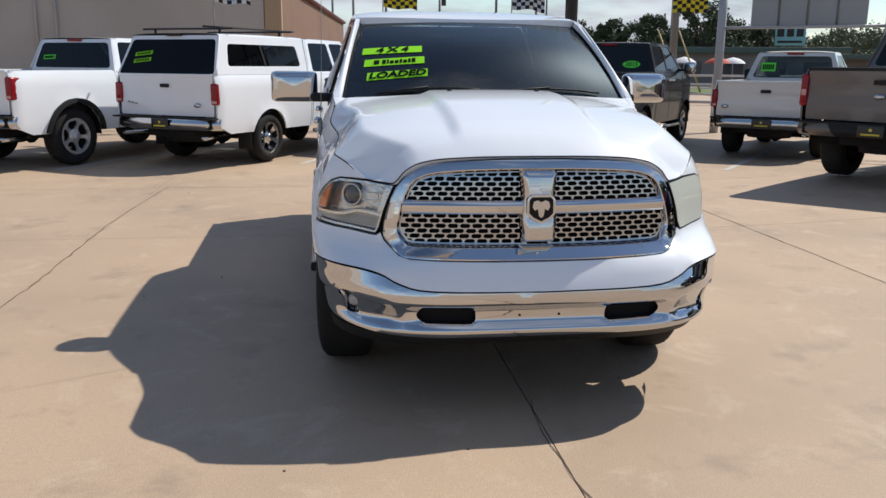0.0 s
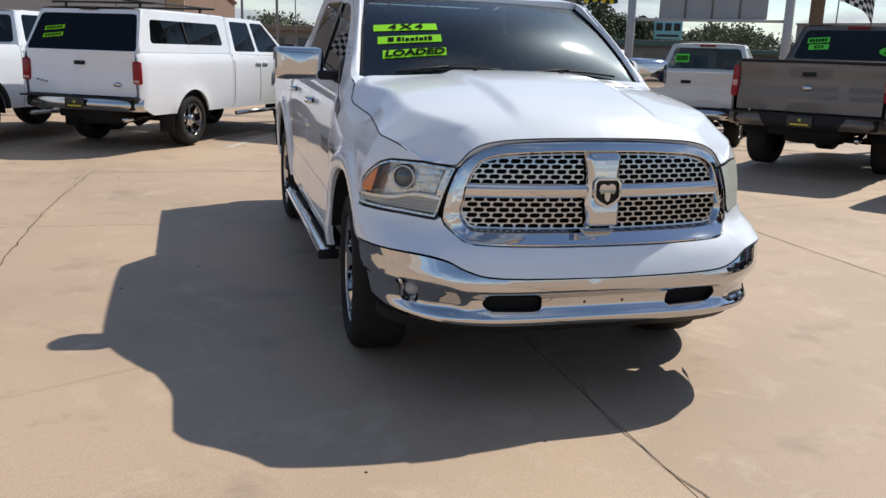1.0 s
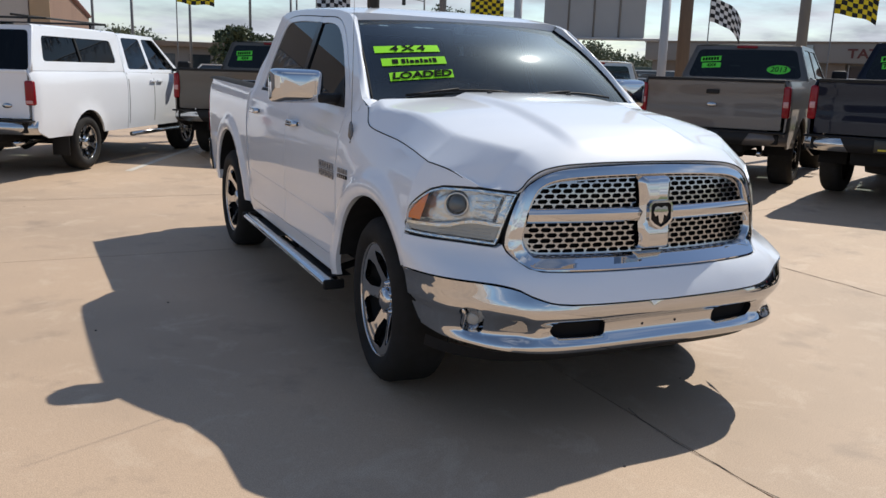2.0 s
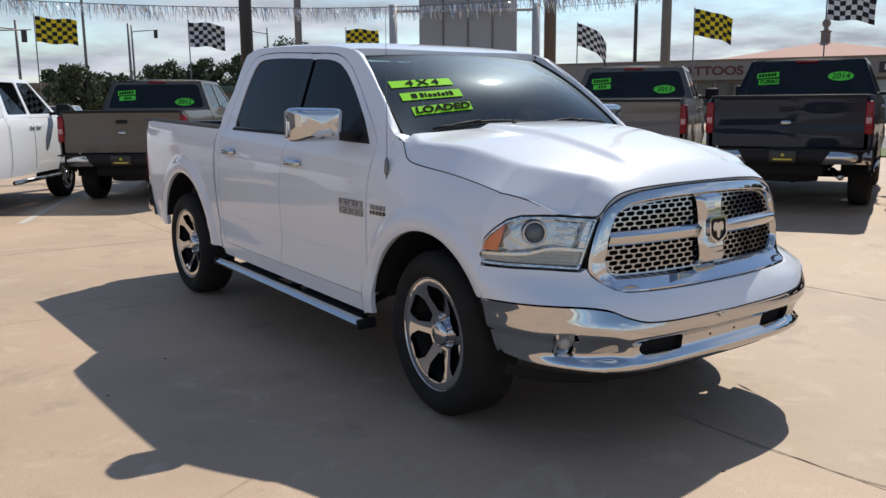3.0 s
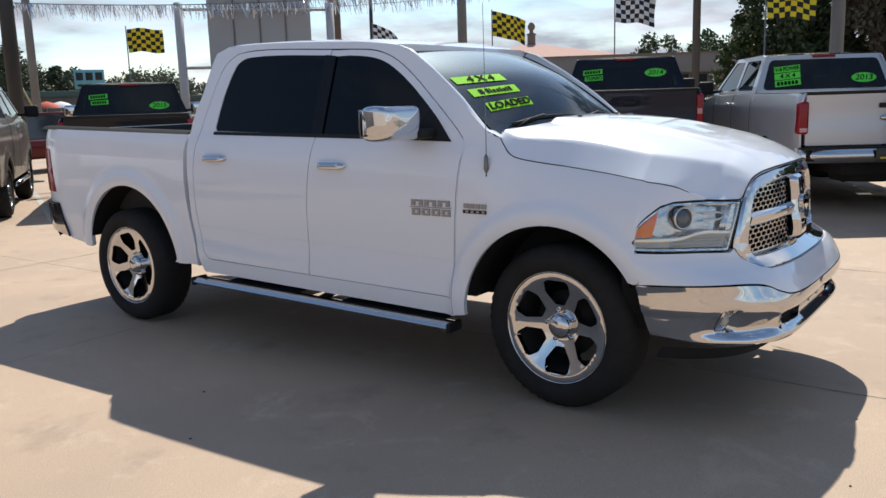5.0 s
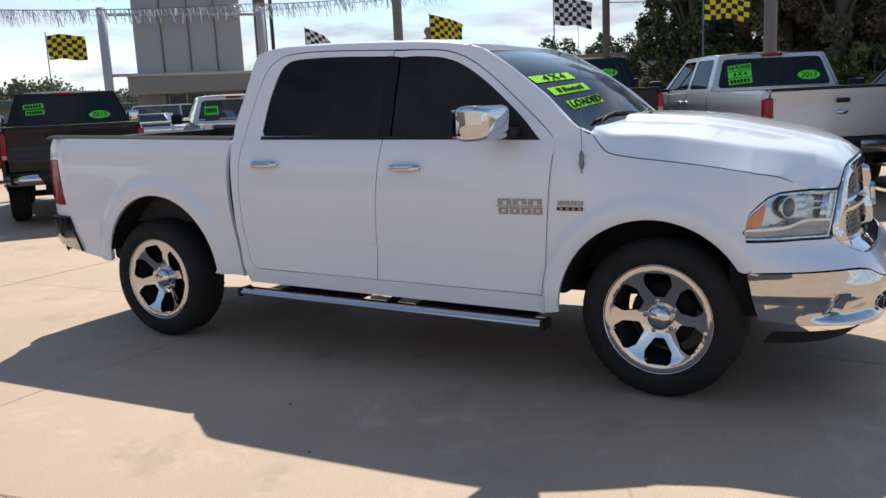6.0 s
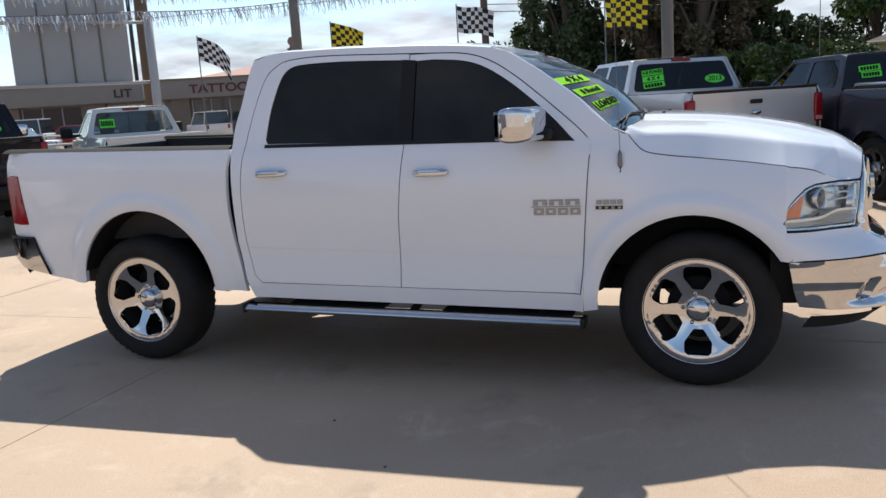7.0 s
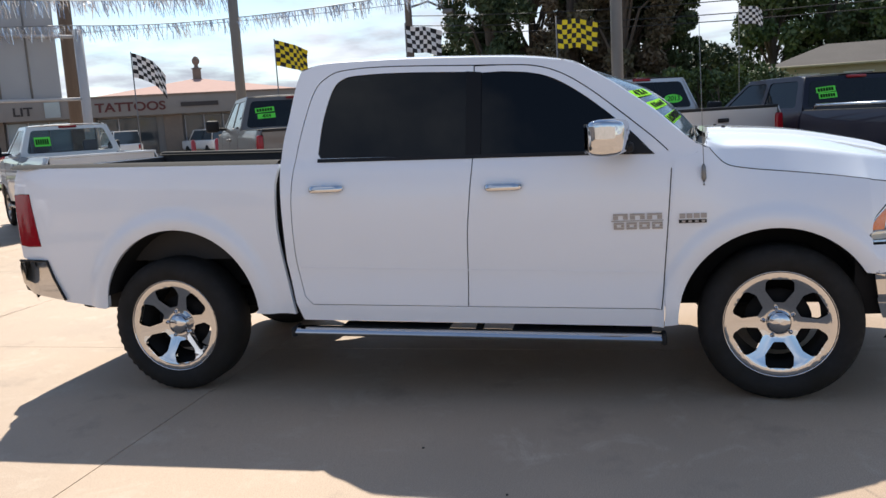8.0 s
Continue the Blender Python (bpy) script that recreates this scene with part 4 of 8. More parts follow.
UPPER = [(0.070, 0.986), (0.588, 0.986), (0.578, 1.030), (0.548, 1.078), (0.475, 1.101), (0.34, 1.112), (0.17, 1.118), (0.070, 1.119)]
LOWER = [(0.050, 0.796), (0.42, 0.798), (0.535, 0.801), (0.563, 0.809), (0.601, 0.849), (0.609, 0.876), (0.598, 0.934), (0.050, 0.934)]
for h, nrow in ((UPPER, 6), (LOWER, 6)):
    z0, z1 = min(p[1] for p in h), max(p[1] for p in h)
    hh = (z1 - z0) / nrow
    for sgx in (-1, 1):
        holes = []
        for row in range(nrow):
            zc = z0 + hh * (row + 0.5)
            for col in range(-1, 12):
                xc = 0.055 + 0.0535 * (col + 0.5 + (0.5 if row % 2 else 0))
                hx = [(xc - 0.0236, zc), (xc - 0.0160, zc - hh * 0.41), (xc + 0.0160, zc - hh * 0.41), (xc + 0.0236, zc), (xc + 0.0160, zc + hh * 0.41), (xc - 0.0160, zc + hh * 0.41)]
                c = clip_to(hx, grow2(h, -0.004))
                if len(c) < 3:
                    continue
                ar = abs(sum(c[i - 1][0] * c[i][1] - c[i][0] * c[i - 1][1] for i in range(len(c)))) / 2
                if ar > 0.00010:
                    holes.append([(sgx * a, b) for a, b in c])
        hs = [(sgx * a, b) for a, b in h]
        part("grille_mesh", panel(grow2(hs, 0.004), lambda x, z: gr(x, z) + Vector((0, 0.014, 0)), 0.05, holes, Vector((0, 0.020, 0))), MESH_METAL, gs, "bright honeycomb grille mesh")
        part("grille_backing", panel(grow2(hs, 0.010), lambda x, z: gr(x, z) + Vector((0, 0.050, 0)), 0.08), SEAM, gs)
# emblem: a dark shield with a plain bright shape on it
sh = [(-0.046, 1.024), (0.046, 1.024), (0.064, 1.006), (0.065, 0.940), (0.042, 0.916), (0.0, 0.896), (-0.042, 0.916), (-0.065, 0.940), (-0.064, 1.006)]
face_at = lambda d: (lambda x, z: Vector((x, gr(0, z).y - d, z)))
em = part("emblem", panel(rounded(sh, 0.010, 3), face_at(0.052), 0.03, [grow2(sh, -0.011)], Vector((0, 0.022, 0))), CHROME, gs, "chrome shield emblem with a dark field")
part("emblem_field", panel(grow2(sh, -0.009), face_at(0.044), 0.03), BLACK_GLOSS, em)
bm = bmesh.new()
for s in (-1, 1):
    add_panel(bm, [(0.0, 0.922), (s * 0.010, 0.930), (s * 0.016, 0.962), (s * 0.030, 0.955), (s * 0.040, 0.972), (s * 0.034, 0.994), (s * 0.018, 1.000), (0.0, 0.992)], face_at(0.052), 0.02, (), Vector((0, 0.008, 0)))
part("emblem_relief", bm, CHROME, em)

# chrome front bumper
b_top = curve2([(0.0, 0.606), (r_of(0.48), 0.615), (r_of(0.62), 0.642), (r_of(0.70), 0.680), (r_of(0.82), 0.697), (LH - 0.10, 0.692), (LH - 0.045, 0.684)], 4)
b_bot = [(LH - 0.06, 0.55), (LH - 0.085, 0.450), (LH - 0.20, 0.432), (r_of(0.86), 0.428), (r_of(0.70), 0.412), (r_of(0.5), 0.402), (0.0, 0.398)]
bl = b_top + b_bot
slot = rounded([(0.300, 0.462), (0.545, 0.466), (0.570, 0.500), (0.545, 0.532), (0.300, 0.527)], 0.02, 3)
fog = rounded([(0.812, 0.474), (0.878, 0.470), (0.884, 0.588), (0.820, 0.594)], 0.024, 3)
bh = [[(s * r_of(x), z) for x, z in h] for h in (slot, fog) for s in (1, -1)]


def bumper_surf(r, z):
    p = nose(r, z)
    ax = abs(p.x)
    p.y += 0.026 * (1 - sstep(0.54, 0.66, ax)) * sstep(0.552, 0.528, z) * sstep(0.445, 0.465, z)
    # the ends fall back under the upper roll to the lower lip
    top = interp([(0.60, 0.530), (0.66, 0.556), (0.72, 0.590), (0.80, 0.606), (0.96, 0.606)], ax)
    if 0.450 < z < top:
        p.y += 0.040 * sstep(0.60, 0.68, ax) * (1 - sstep(0.87, 0.93, ax)) * min(1.0, (top - z) / (top - 0.475)) * sstep(0.450, 0.468, z)
    # a small dent at the top edge
    d = math.hypot((p.x + 0.08) / 0.035, (z - 0.598) / 0.018)
    p.y += 0.008 * math.exp(-d * d)
    return p


bp = part("front_bumper", panel(bl + [(-r, z) for r, z in bl[::-1][1:-1]], bumper_surf, 0.018, bh, Vector((0, 0.045, 0))), CHROME, hero, "chrome front bumper with a small dent")
for s in (1, -1):
    part("tow_slot", panel([(s * r_of(x), z) for x, z in grow2(slot, 0.008)], lambda r, z: nose(r, z) + Vector((0, 0.066, 0)), 0.05), SEAM, bp)
    fl = part("fog_lamp", panel([(s * r_of(x), z) for x, z in grow2(fog, 0.006)], lambda r, z: bumper_surf(r, z) + Vector((-s * 0.02, 0.030, 0)), 0.03), LENS_INNER, bp, "round fog lamp in a bright recess")
    fc = bumper_surf(s * r_of(0.848), 0.532) + Vector((-s * 0.005, 0.008, 0))
    turn_ = Vector((s * 0.45, -0.9, 0)).to_track_quat("Z", "Y").to_matrix().to_4x4()
    part("fog_lens", lathe([(0.032, -0.01), (0.030, 0.002), (0.020, 0.008), (0.010, 0.011), (0.001, 0.012)], 24, Matrix.Translation(fc + Vector((-s * 0.012, 0.020, 0))) @ turn_), LAMP_GREY, fl)
    part("fog_bezel", tube([bumper_surf(s * r_of(0.874), z) + Vector((-s * 0.004, 0.004, 0)) for z in (0.480, 0.51, 0.55, 0.582)], [0.006, 0.010, 0.010, 0.006], 8), CHROME, fl)
for xx in (-0.098, 0.085):
    part("plate_bolt", lathe([(0.001, 0.012), (0.006, 0.011), (0.007, 0.0)], 10, Matrix.Translation(bumper_surf(r_of(xx), 0.492) + Vector((0, 0.009, 0))) @ Matrix.Rotation(radians(90), 4, "X")), BLACK_PLASTIC, bp)
part("air_dam", grid(40, 3, lambda u, v: nose((2 * u - 1) * (LH - 0.12), 0.40 - 0.065 * v) + Vector((0, 0.03 + 0.03 * v, 0))), BLACK_PLASTIC, hero, "black lower air dam")

# tailgate and rear bumper
tg = part("tailgate", panel(rounded([(-0.80, 0.80), (0.80, 0.80), (0.80, 1.405), (-0.80, 1.405)], 0.02), lambda x, z: Vector((x, 4.585 - 0.02 * abs(x) ** 2 - 0.01 * (z - 0.8), z)), 0.08, (), Vector((0, -0.05, 0)), True), WHITE, hero)
part("gate_liner", box((-0.785, 4.505, 0.84), (0.785, 4.520, 1.400)), LINER, tg, "black liner inside the tailgate")
part("gate_handle", box((-0.12, 4.585, 1.22), (0.12, 4.605, 1.28), 0.01), CHROME, tg, "chrome tailgate handle")
part("rear_bumper", grid(30, 10, lambda u, v: Vector(((2 * u - 1) * (0.955 - 0.03 * abs(v - 0.5)), 4.74 - 0.10 * v * v - (0.24 - 0.04 * v) * abs(2 * u - 1) ** 6 - 0.02 * math.cos(v * 3), 0.85 - 0.28 * v))), CHROME, hero, "chrome rear bumper")
for sg in (-1, 1):
    be = [(4.335, 0.840), (4.30, 0.735), (4.238, 0.586), (4.30, 0.596), (4.47, 0.632), (4.555, 0.70), (4.575, 0.80), (4.56, 0.840)]
    end_map = lambda y, z, sg=sg: Vector((sg * (0.988 - 0.9 * max(0.0, y - 4.40) ** 1.7 - 0.10 * max(0.0, 0.70 - z) ** 1.3), y, z))
    part("bumper_end", panel(be, end_map, 0.025, (), Vector((-sg * 0.05, 0.01, 0))), CHROME, hero)
    part("bumper_trim", tube([end_map(y, z) + Vector((sg * 0.002, 0, 0)) for y, z in ((4.56, 0.843), (4.40, 0.843), (4.337, 0.841), (4.302, 0.735), (4.240, 0.588))], 0.008, 6), BLACK_PLASTIC, hero, "black trim of the rear bumper")
part("bumper_core", box((-0.82, 4.48, 0.60), (0.82, 4.68, 0.83), 0.05), UNDER, hero)
part("bed_floor", box((-0.79, 2.78, 0.80), (0.79, 4.54, 0.84)), LINER, hero)
part("bed_front_wall", box((-0.80, 2.775, 0.55), (0.80, 2.80, 1.38)), LINER, hero)
# cab back with its window
part("cab_back", panel([(-0.93, 0.60), (0.93, 0.60), (0.90, 1.38), (0.70, 1.885), (-0.70, 1.885), (-0.90, 1.38)], lambda x, z: Vector((x, 2.735 - 0.04 * x * x - 0.16 * max(0, z - 1.4) ** 1.3, z)), 0.1,
                       [rounded([(-0.72, 1.43), (0.72, 1.43), (0.60, 1.80), (-0.60, 1.80)], 0.05)], Vector((0, -0.03, 0))), WHITE, hero)
part("rear_window", panel(rounded([(-0.73, 1.42), (0.73, 1.42), (0.61, 1.81), (-0.61, 1.81)], 0.05), lambda x, z: Vector((x, 2.722 - 0.04 * x * x - 0.16 * max(0, z - 1.4) ** 1.3, z)), 0.15), GLASS_DARK, hero)

# underbody
part("chassis", box((-0.50, -0.62, 0.42), (0.50, 4.50, 0.56), 0.04), UNDER, hero)
part("engine_bay", box((-0.60, -0.78, 0.50), (0.60, 0.45, 1.15), 0.05), UNDER, hero)
part("cab_floor", box((-0.90, 0.50, 0.50), (0.90, 2.72, 0.60), 0.03), UNDER, hero)
part("axle", tube([(-0.80, 3.52, 0.415), (-0.2, 3.52, 0.415), (0, 3.52, 0.415), (0.2, 3.52, 0.415), (0.80, 3.52, 0.415)], [0.05, 0.06, 0.17, 0.06, 0.05], 12), UNDER, hero)
part("axle", tube([(-0.80, 0, 0.415), (0.80, 0, 0.415)], 0.05, 10), UNDER, hero)
part("exhaust", tube([(0.45, 1.5, 0.45), (0.48, 3.0, 0.47), (0.62, 4.2, 0.50), (0.68, 4.62, 0.50)], 0.04, 10), CHROME_DULL, hero)

# interior
part("dashboard", grid(24, 8, lambda u, v: Vector(((2 * u - 1) * 0.78, 0.42 + 0.42 * v + 0.12 * (2 * u - 1) ** 2, 1.36 - 0.30 * max(0.0, v - 0.55) ** 1.2 + 0.03 * math.exp(-((u - 0.74) / 0.13) ** 2)))), TRIM_DARK, hero, "dark dashboard")
sw = lathe([(0.19 + 0.016 * math.cos(a * math.pi / 5), 0.016 * math.sin(a * math.pi / 5)) for a in range(10)], 28, Matrix.Translation((0.40, 0.98, 1.22)) @ Matrix.Rotation(radians(64), 4, "X"), closed=True)
part("steering_wheel", sw, TRIM_DARK, hero)
for sy in (1.45, 2.35):
    for sx in (-0.40, 0.40):
        bm = bmesh.new()
        add_box(bm, (sx - 0.25, sy - 0.30, 0.70), (sx + 0.25, sy + 0.20, 0.88), 0.06, 3)
        add_box(bm, (sx - 0.25, sy + 0.12, 0.85), (sx + 0.25, sy + 0.26, 1.45), 0.06, 3, Matrix.Translation((0, 0.05, 0)))
        add_box(bm, (sx - 0.13, sy + 0.22, 1.47), (sx + 0.13, sy + 0.32, 1.66), 0.05, 3)
        part("seat", smooth(bm, 50), SEATS, hero, "grey cloth seat")
part("cabin_mirror", box((-0.12, 0.93, 1.70), (0.12, 0.96, 1.77), 0.02), TRIM_DARK, hero)
part("headliner", grid(8, 8, lambda u, v: roof((2 * u - 1) * 0.9, 1.15 + 1.45 * v) - Vector((0, 0, 0.04))), SEATS, hero)
for nm, xa, xb, va in (("dash_paper", 0.40, 0.72, 0.0), ("dash_paper", -0.05, 0.05, 0.0)):
    part(nm, grid(4, 3, lambda u, v: Vector((xa + (xb - xa) * u, 0.46 + 0.16 * v + 0.06 * abs(u - 0.2), 1.368 + 0.012 * u * v))), PAPER, hero, "pale paper lying on the dashboard")

# antenna
AX = half_width(0.385, 1.22) + 0.010
part("antenna", tube([(-AX, 0.385, 1.23), (-AX + 0.01, 0.392, 1.55), (-AX + 0.02, 0.402, 2.02)], [0.0022, 0.0018, 0.0014], 6), POST_GREY, hero, "thin black whip antenna")
part("antenna_base", tube([(-AX - 0.004, 0.385, 1.165), (-AX - 0.004, 0.385, 1.20), (-AX, 0.386, 1.26), (-AX, 0.387, 1.275)], [0.006, 0.013, 0.011, 0.005], 12), POST_GREY, hero)


# wheels
def truck_wheel(parent, c, sg, r=0.415, rim_r=0.278, width=0.275, metal=None, name="wheel", spokes=6, turn=0.3, detail=True, steer=0.0):
    """A wheel whose face looks along sg * x: tyre with tread blocks, rim with spokes, hub cap and nuts."""
    metal = metal or CHROME
    out = Matrix.Translation(c) @ Matrix.Rotation(radians(steer), 4, "Z") @ (Matrix.Rotation(radians(90), 4, "Y") if sg > 0 else Matrix.Rotation(radians(-90), 4, "Y"))
    h = width / 2
    barrel = lathe([(rim_r - 0.012, h - 0.03), (rim_r - 0.05, 0.02), (rim_r - 0.05, -h + 0.02)], 32, out)
    w = part(name, barrel, UNDER, parent)
    prof = [(rim_r - 0.004, -h + 0.03), (rim_r + 0.02, -h + 0.004), (r - 0.075, -h - 0.006), (r - 0.035, -h + 0.006), (r - 0.008, -h + 0.030), (r, -h + 0.055), (r, 0), (r, h - 0.055), (r - 0.008, h - 0.030),
            (r - 0.035, h - 0.006), (r - 0.075, h + 0.006), (rim_r + 0.02, h - 0.004), (rim_r - 0.004, h - 0.03)]
    bm = lathe(prof, 96 if detail else 40, out, angle=50)
    if detail:
        # tread: shoulder lugs pressed into the carcass
        bm.verts.ensure_lookup_table()
        for k, v in enumerate(bm.verts):
            ring, seg = divmod(k, 96)
            if ring in (4, 8) and seg % 2:
                q = out.inverted() @ v.co
                v.co = out @ Vector((q.x * 0.972, q.y * 0.972, q.z))
    part("tyre", bm, RUBBER, w, "black all-terrain tyre")
    holes = []
    for i in range(spokes):
        a = turn + 2 * math.pi * (i + 0.5) / spokes
        r0, r1 = rim_r * (0.40 if detail else 0.40), rim_r * (0.885 if detail else 0.90)
        g = (0.69 if detail else 0.76 if spokes == 5 else 0.62) * math.pi / spokes
        loop = [(r0, -g * 0.66), (rim_r * 0.68, -g * 1.08), (r1 * 0.95, -g * 0.84), (r1, -g * 0.62), (r1, g * 0.62), (r1 * 0.95, g * 0.84), (rim_r * 0.68, g * 1.08), (r0, g * 0.66)]
        holes.append(rounded([(rr * math.cos(a + t), rr * math.sin(a + t)) for rr, t in loop], 0.007, 2))

    def face(u, v):
        rr = math.hypot(u, v)
        t = (math.atan2(v, u) - turn) * spokes / (2 * math.pi)
        t = abs(t - round(t)) * 2
        q = rr / rim_r
        d = h - 0.022 - (0.058 * min(1.0, max(0.0, (0.90 - q) / 0.62)) ** 0.9 if detail else 0.040 * math.sin(min(1.0, max(0.0, (q - 0.18) / 0.74)) * math.pi) ** 1.3)
        on_spoke = sstep(0.30, 0.45, q) * (1 - sstep(0.80, 0.90, q))
        d += 0.0 if detail else 0.016 * (1 - min(1.0, t / 0.5) ** 2) * on_spoke
        d += 0.0 if detail else 0.012 * math.exp(-((q - 0.93) / 0.035) ** 2)
        return out @ Vector((u, v, d))
    nrm = (out.to_3x3() @ Vector((0, 0, -0.03)))
    rim = part("rim", panel(circle2(0, 0, rim_r, 56), face, 0.015 if detail else 0.05, holes, nrm), metal, w, "six-spoke wheel rim")
    lip = lathe([(rim_r - 0.003, h - 0.045), (rim_r + 0.003, h - 0.020), (rim_r + 0.007, h - 0.016), (rim_r + 0.010, h - 0.022), (rim_r + 0.003, h - 0.05)], 48, out)
    part("rim_lip", lip, metal, rim)
    cd = 0.034 if detail else 0.0
    cap = lathe([(0.066, h - 0.060 - cd), (0.063, h - 0.024 - cd), (0.052, h - 0.012 - cd), (0.030, h - 0.004 - cd), (0.001, h - 0.001 - cd)], 28, out)
    part("center_cap", cap, metal, rim)
    if detail:
        for i in range(5):
            a = 2 * math.pi * i / 5 + 0.2
            part("lug_nut", lathe([(0.012, h - 0.10), (0.011, h - 0.066), (0.004, h - 0.062)], 8, out @ Matrix.Translation((0.078 * math.cos(a), 0.078 * math.sin(a), 0))), metal, rim)
    part("brake_disc", lathe([(0.05, 0.0), (0.17, 0.005), (0.17, -0.015), (0.05, -0.02)], 28, out), UNDER, w)
    return w


for y in (0.0, 3.52):
    for sg in (-1, 1):
        truck_wheel(hero, Vector((sg * 0.838, y, 0.415)), sg, steer=-4.0 if y < 1 else 0.0, turn=radians((30 if y < 1 else 42) if sg < 0 else 20))


# windshield stickers: three fluorescent strips on the passenger's side
def ws_sticker(v, dx, text, size, tilt):
    bm = bmesh.new()
    add_grid(bm, 8, 2, lambda a, b: ws((-0.52 + dx + (a - 0.5) * 0.350) / ws_half(v), v + (b - 0.5) * 0.082 + tilt * (a - 0.5), 0.004))
    s = part("windshield_sticker", bm, STICKER, hero, "fluorescent green strip sticker with black letters")
    if text:
        letters = lettering("sticker_letters", text, size, Matrix.Identity(4), STICKER_INK, s, shear=0.12, squeeze=1.06, bold=0.0022)
        for p in letters.data.vertices:
            lx, ly, lz = p.co
            p.co = ws((-0.52 + dx + lx) / ws_half(v), v + ly / 0.95 + tilt * lx / 0.350, 0.0065 + lz)
    else:
        bm = bmesh.new()
        for a0, a1, b0, b1 in ((0.16, 0.25, 0.2, 0.8), (0.30, 0.36, 0.2, 0.8), (0.38, 0.41, 0.2, 0.8), (0.43, 0.49, 0.2, 0.62), (0.51, 0.57, 0.2, 0.62), (0.59, 0.63, 0.2, 0.75), (0.65, 0.71, 0.2, 0.62), (0.73, 0.77, 0.2, 0.75), (0.79, 0.85, 0.2, 0.8)):
            add_grid(bm, 2, 2, lambda a, b: ws((-0.52 + dx + (a0 + (a1 - a0) * a - 0.5) * 0.350) / ws_half(v), v + (b0 + (b1 - b0) * b - 0.5) * 0.082 + tilt * (a0 + (a1 - a0) * a - 0.5), 0.006))
        part("sticker_print", bm, STICKER_INK, s)


ws_sticker(0.528, -0.012, "4 X 4", 0.078, 0.012)
ws_sticker(0.385, -0.007, "", 0.045, 0.022)
ws_sticker(0.238, 0.003, "LOADED", 0.078, 0.030)

# ---- the trucks standing round the lot ----
def ground_z(x, y):
    """The lot rises a little away from the white truck."""
    return 0.17 * sstep(2.5, 7.5, x) * sstep(9.5, 5.0, y) * (1 - 0.35 * sstep(2.0, -2.0, y)) + 0.04 * sstep(6.5, 12.0, y)


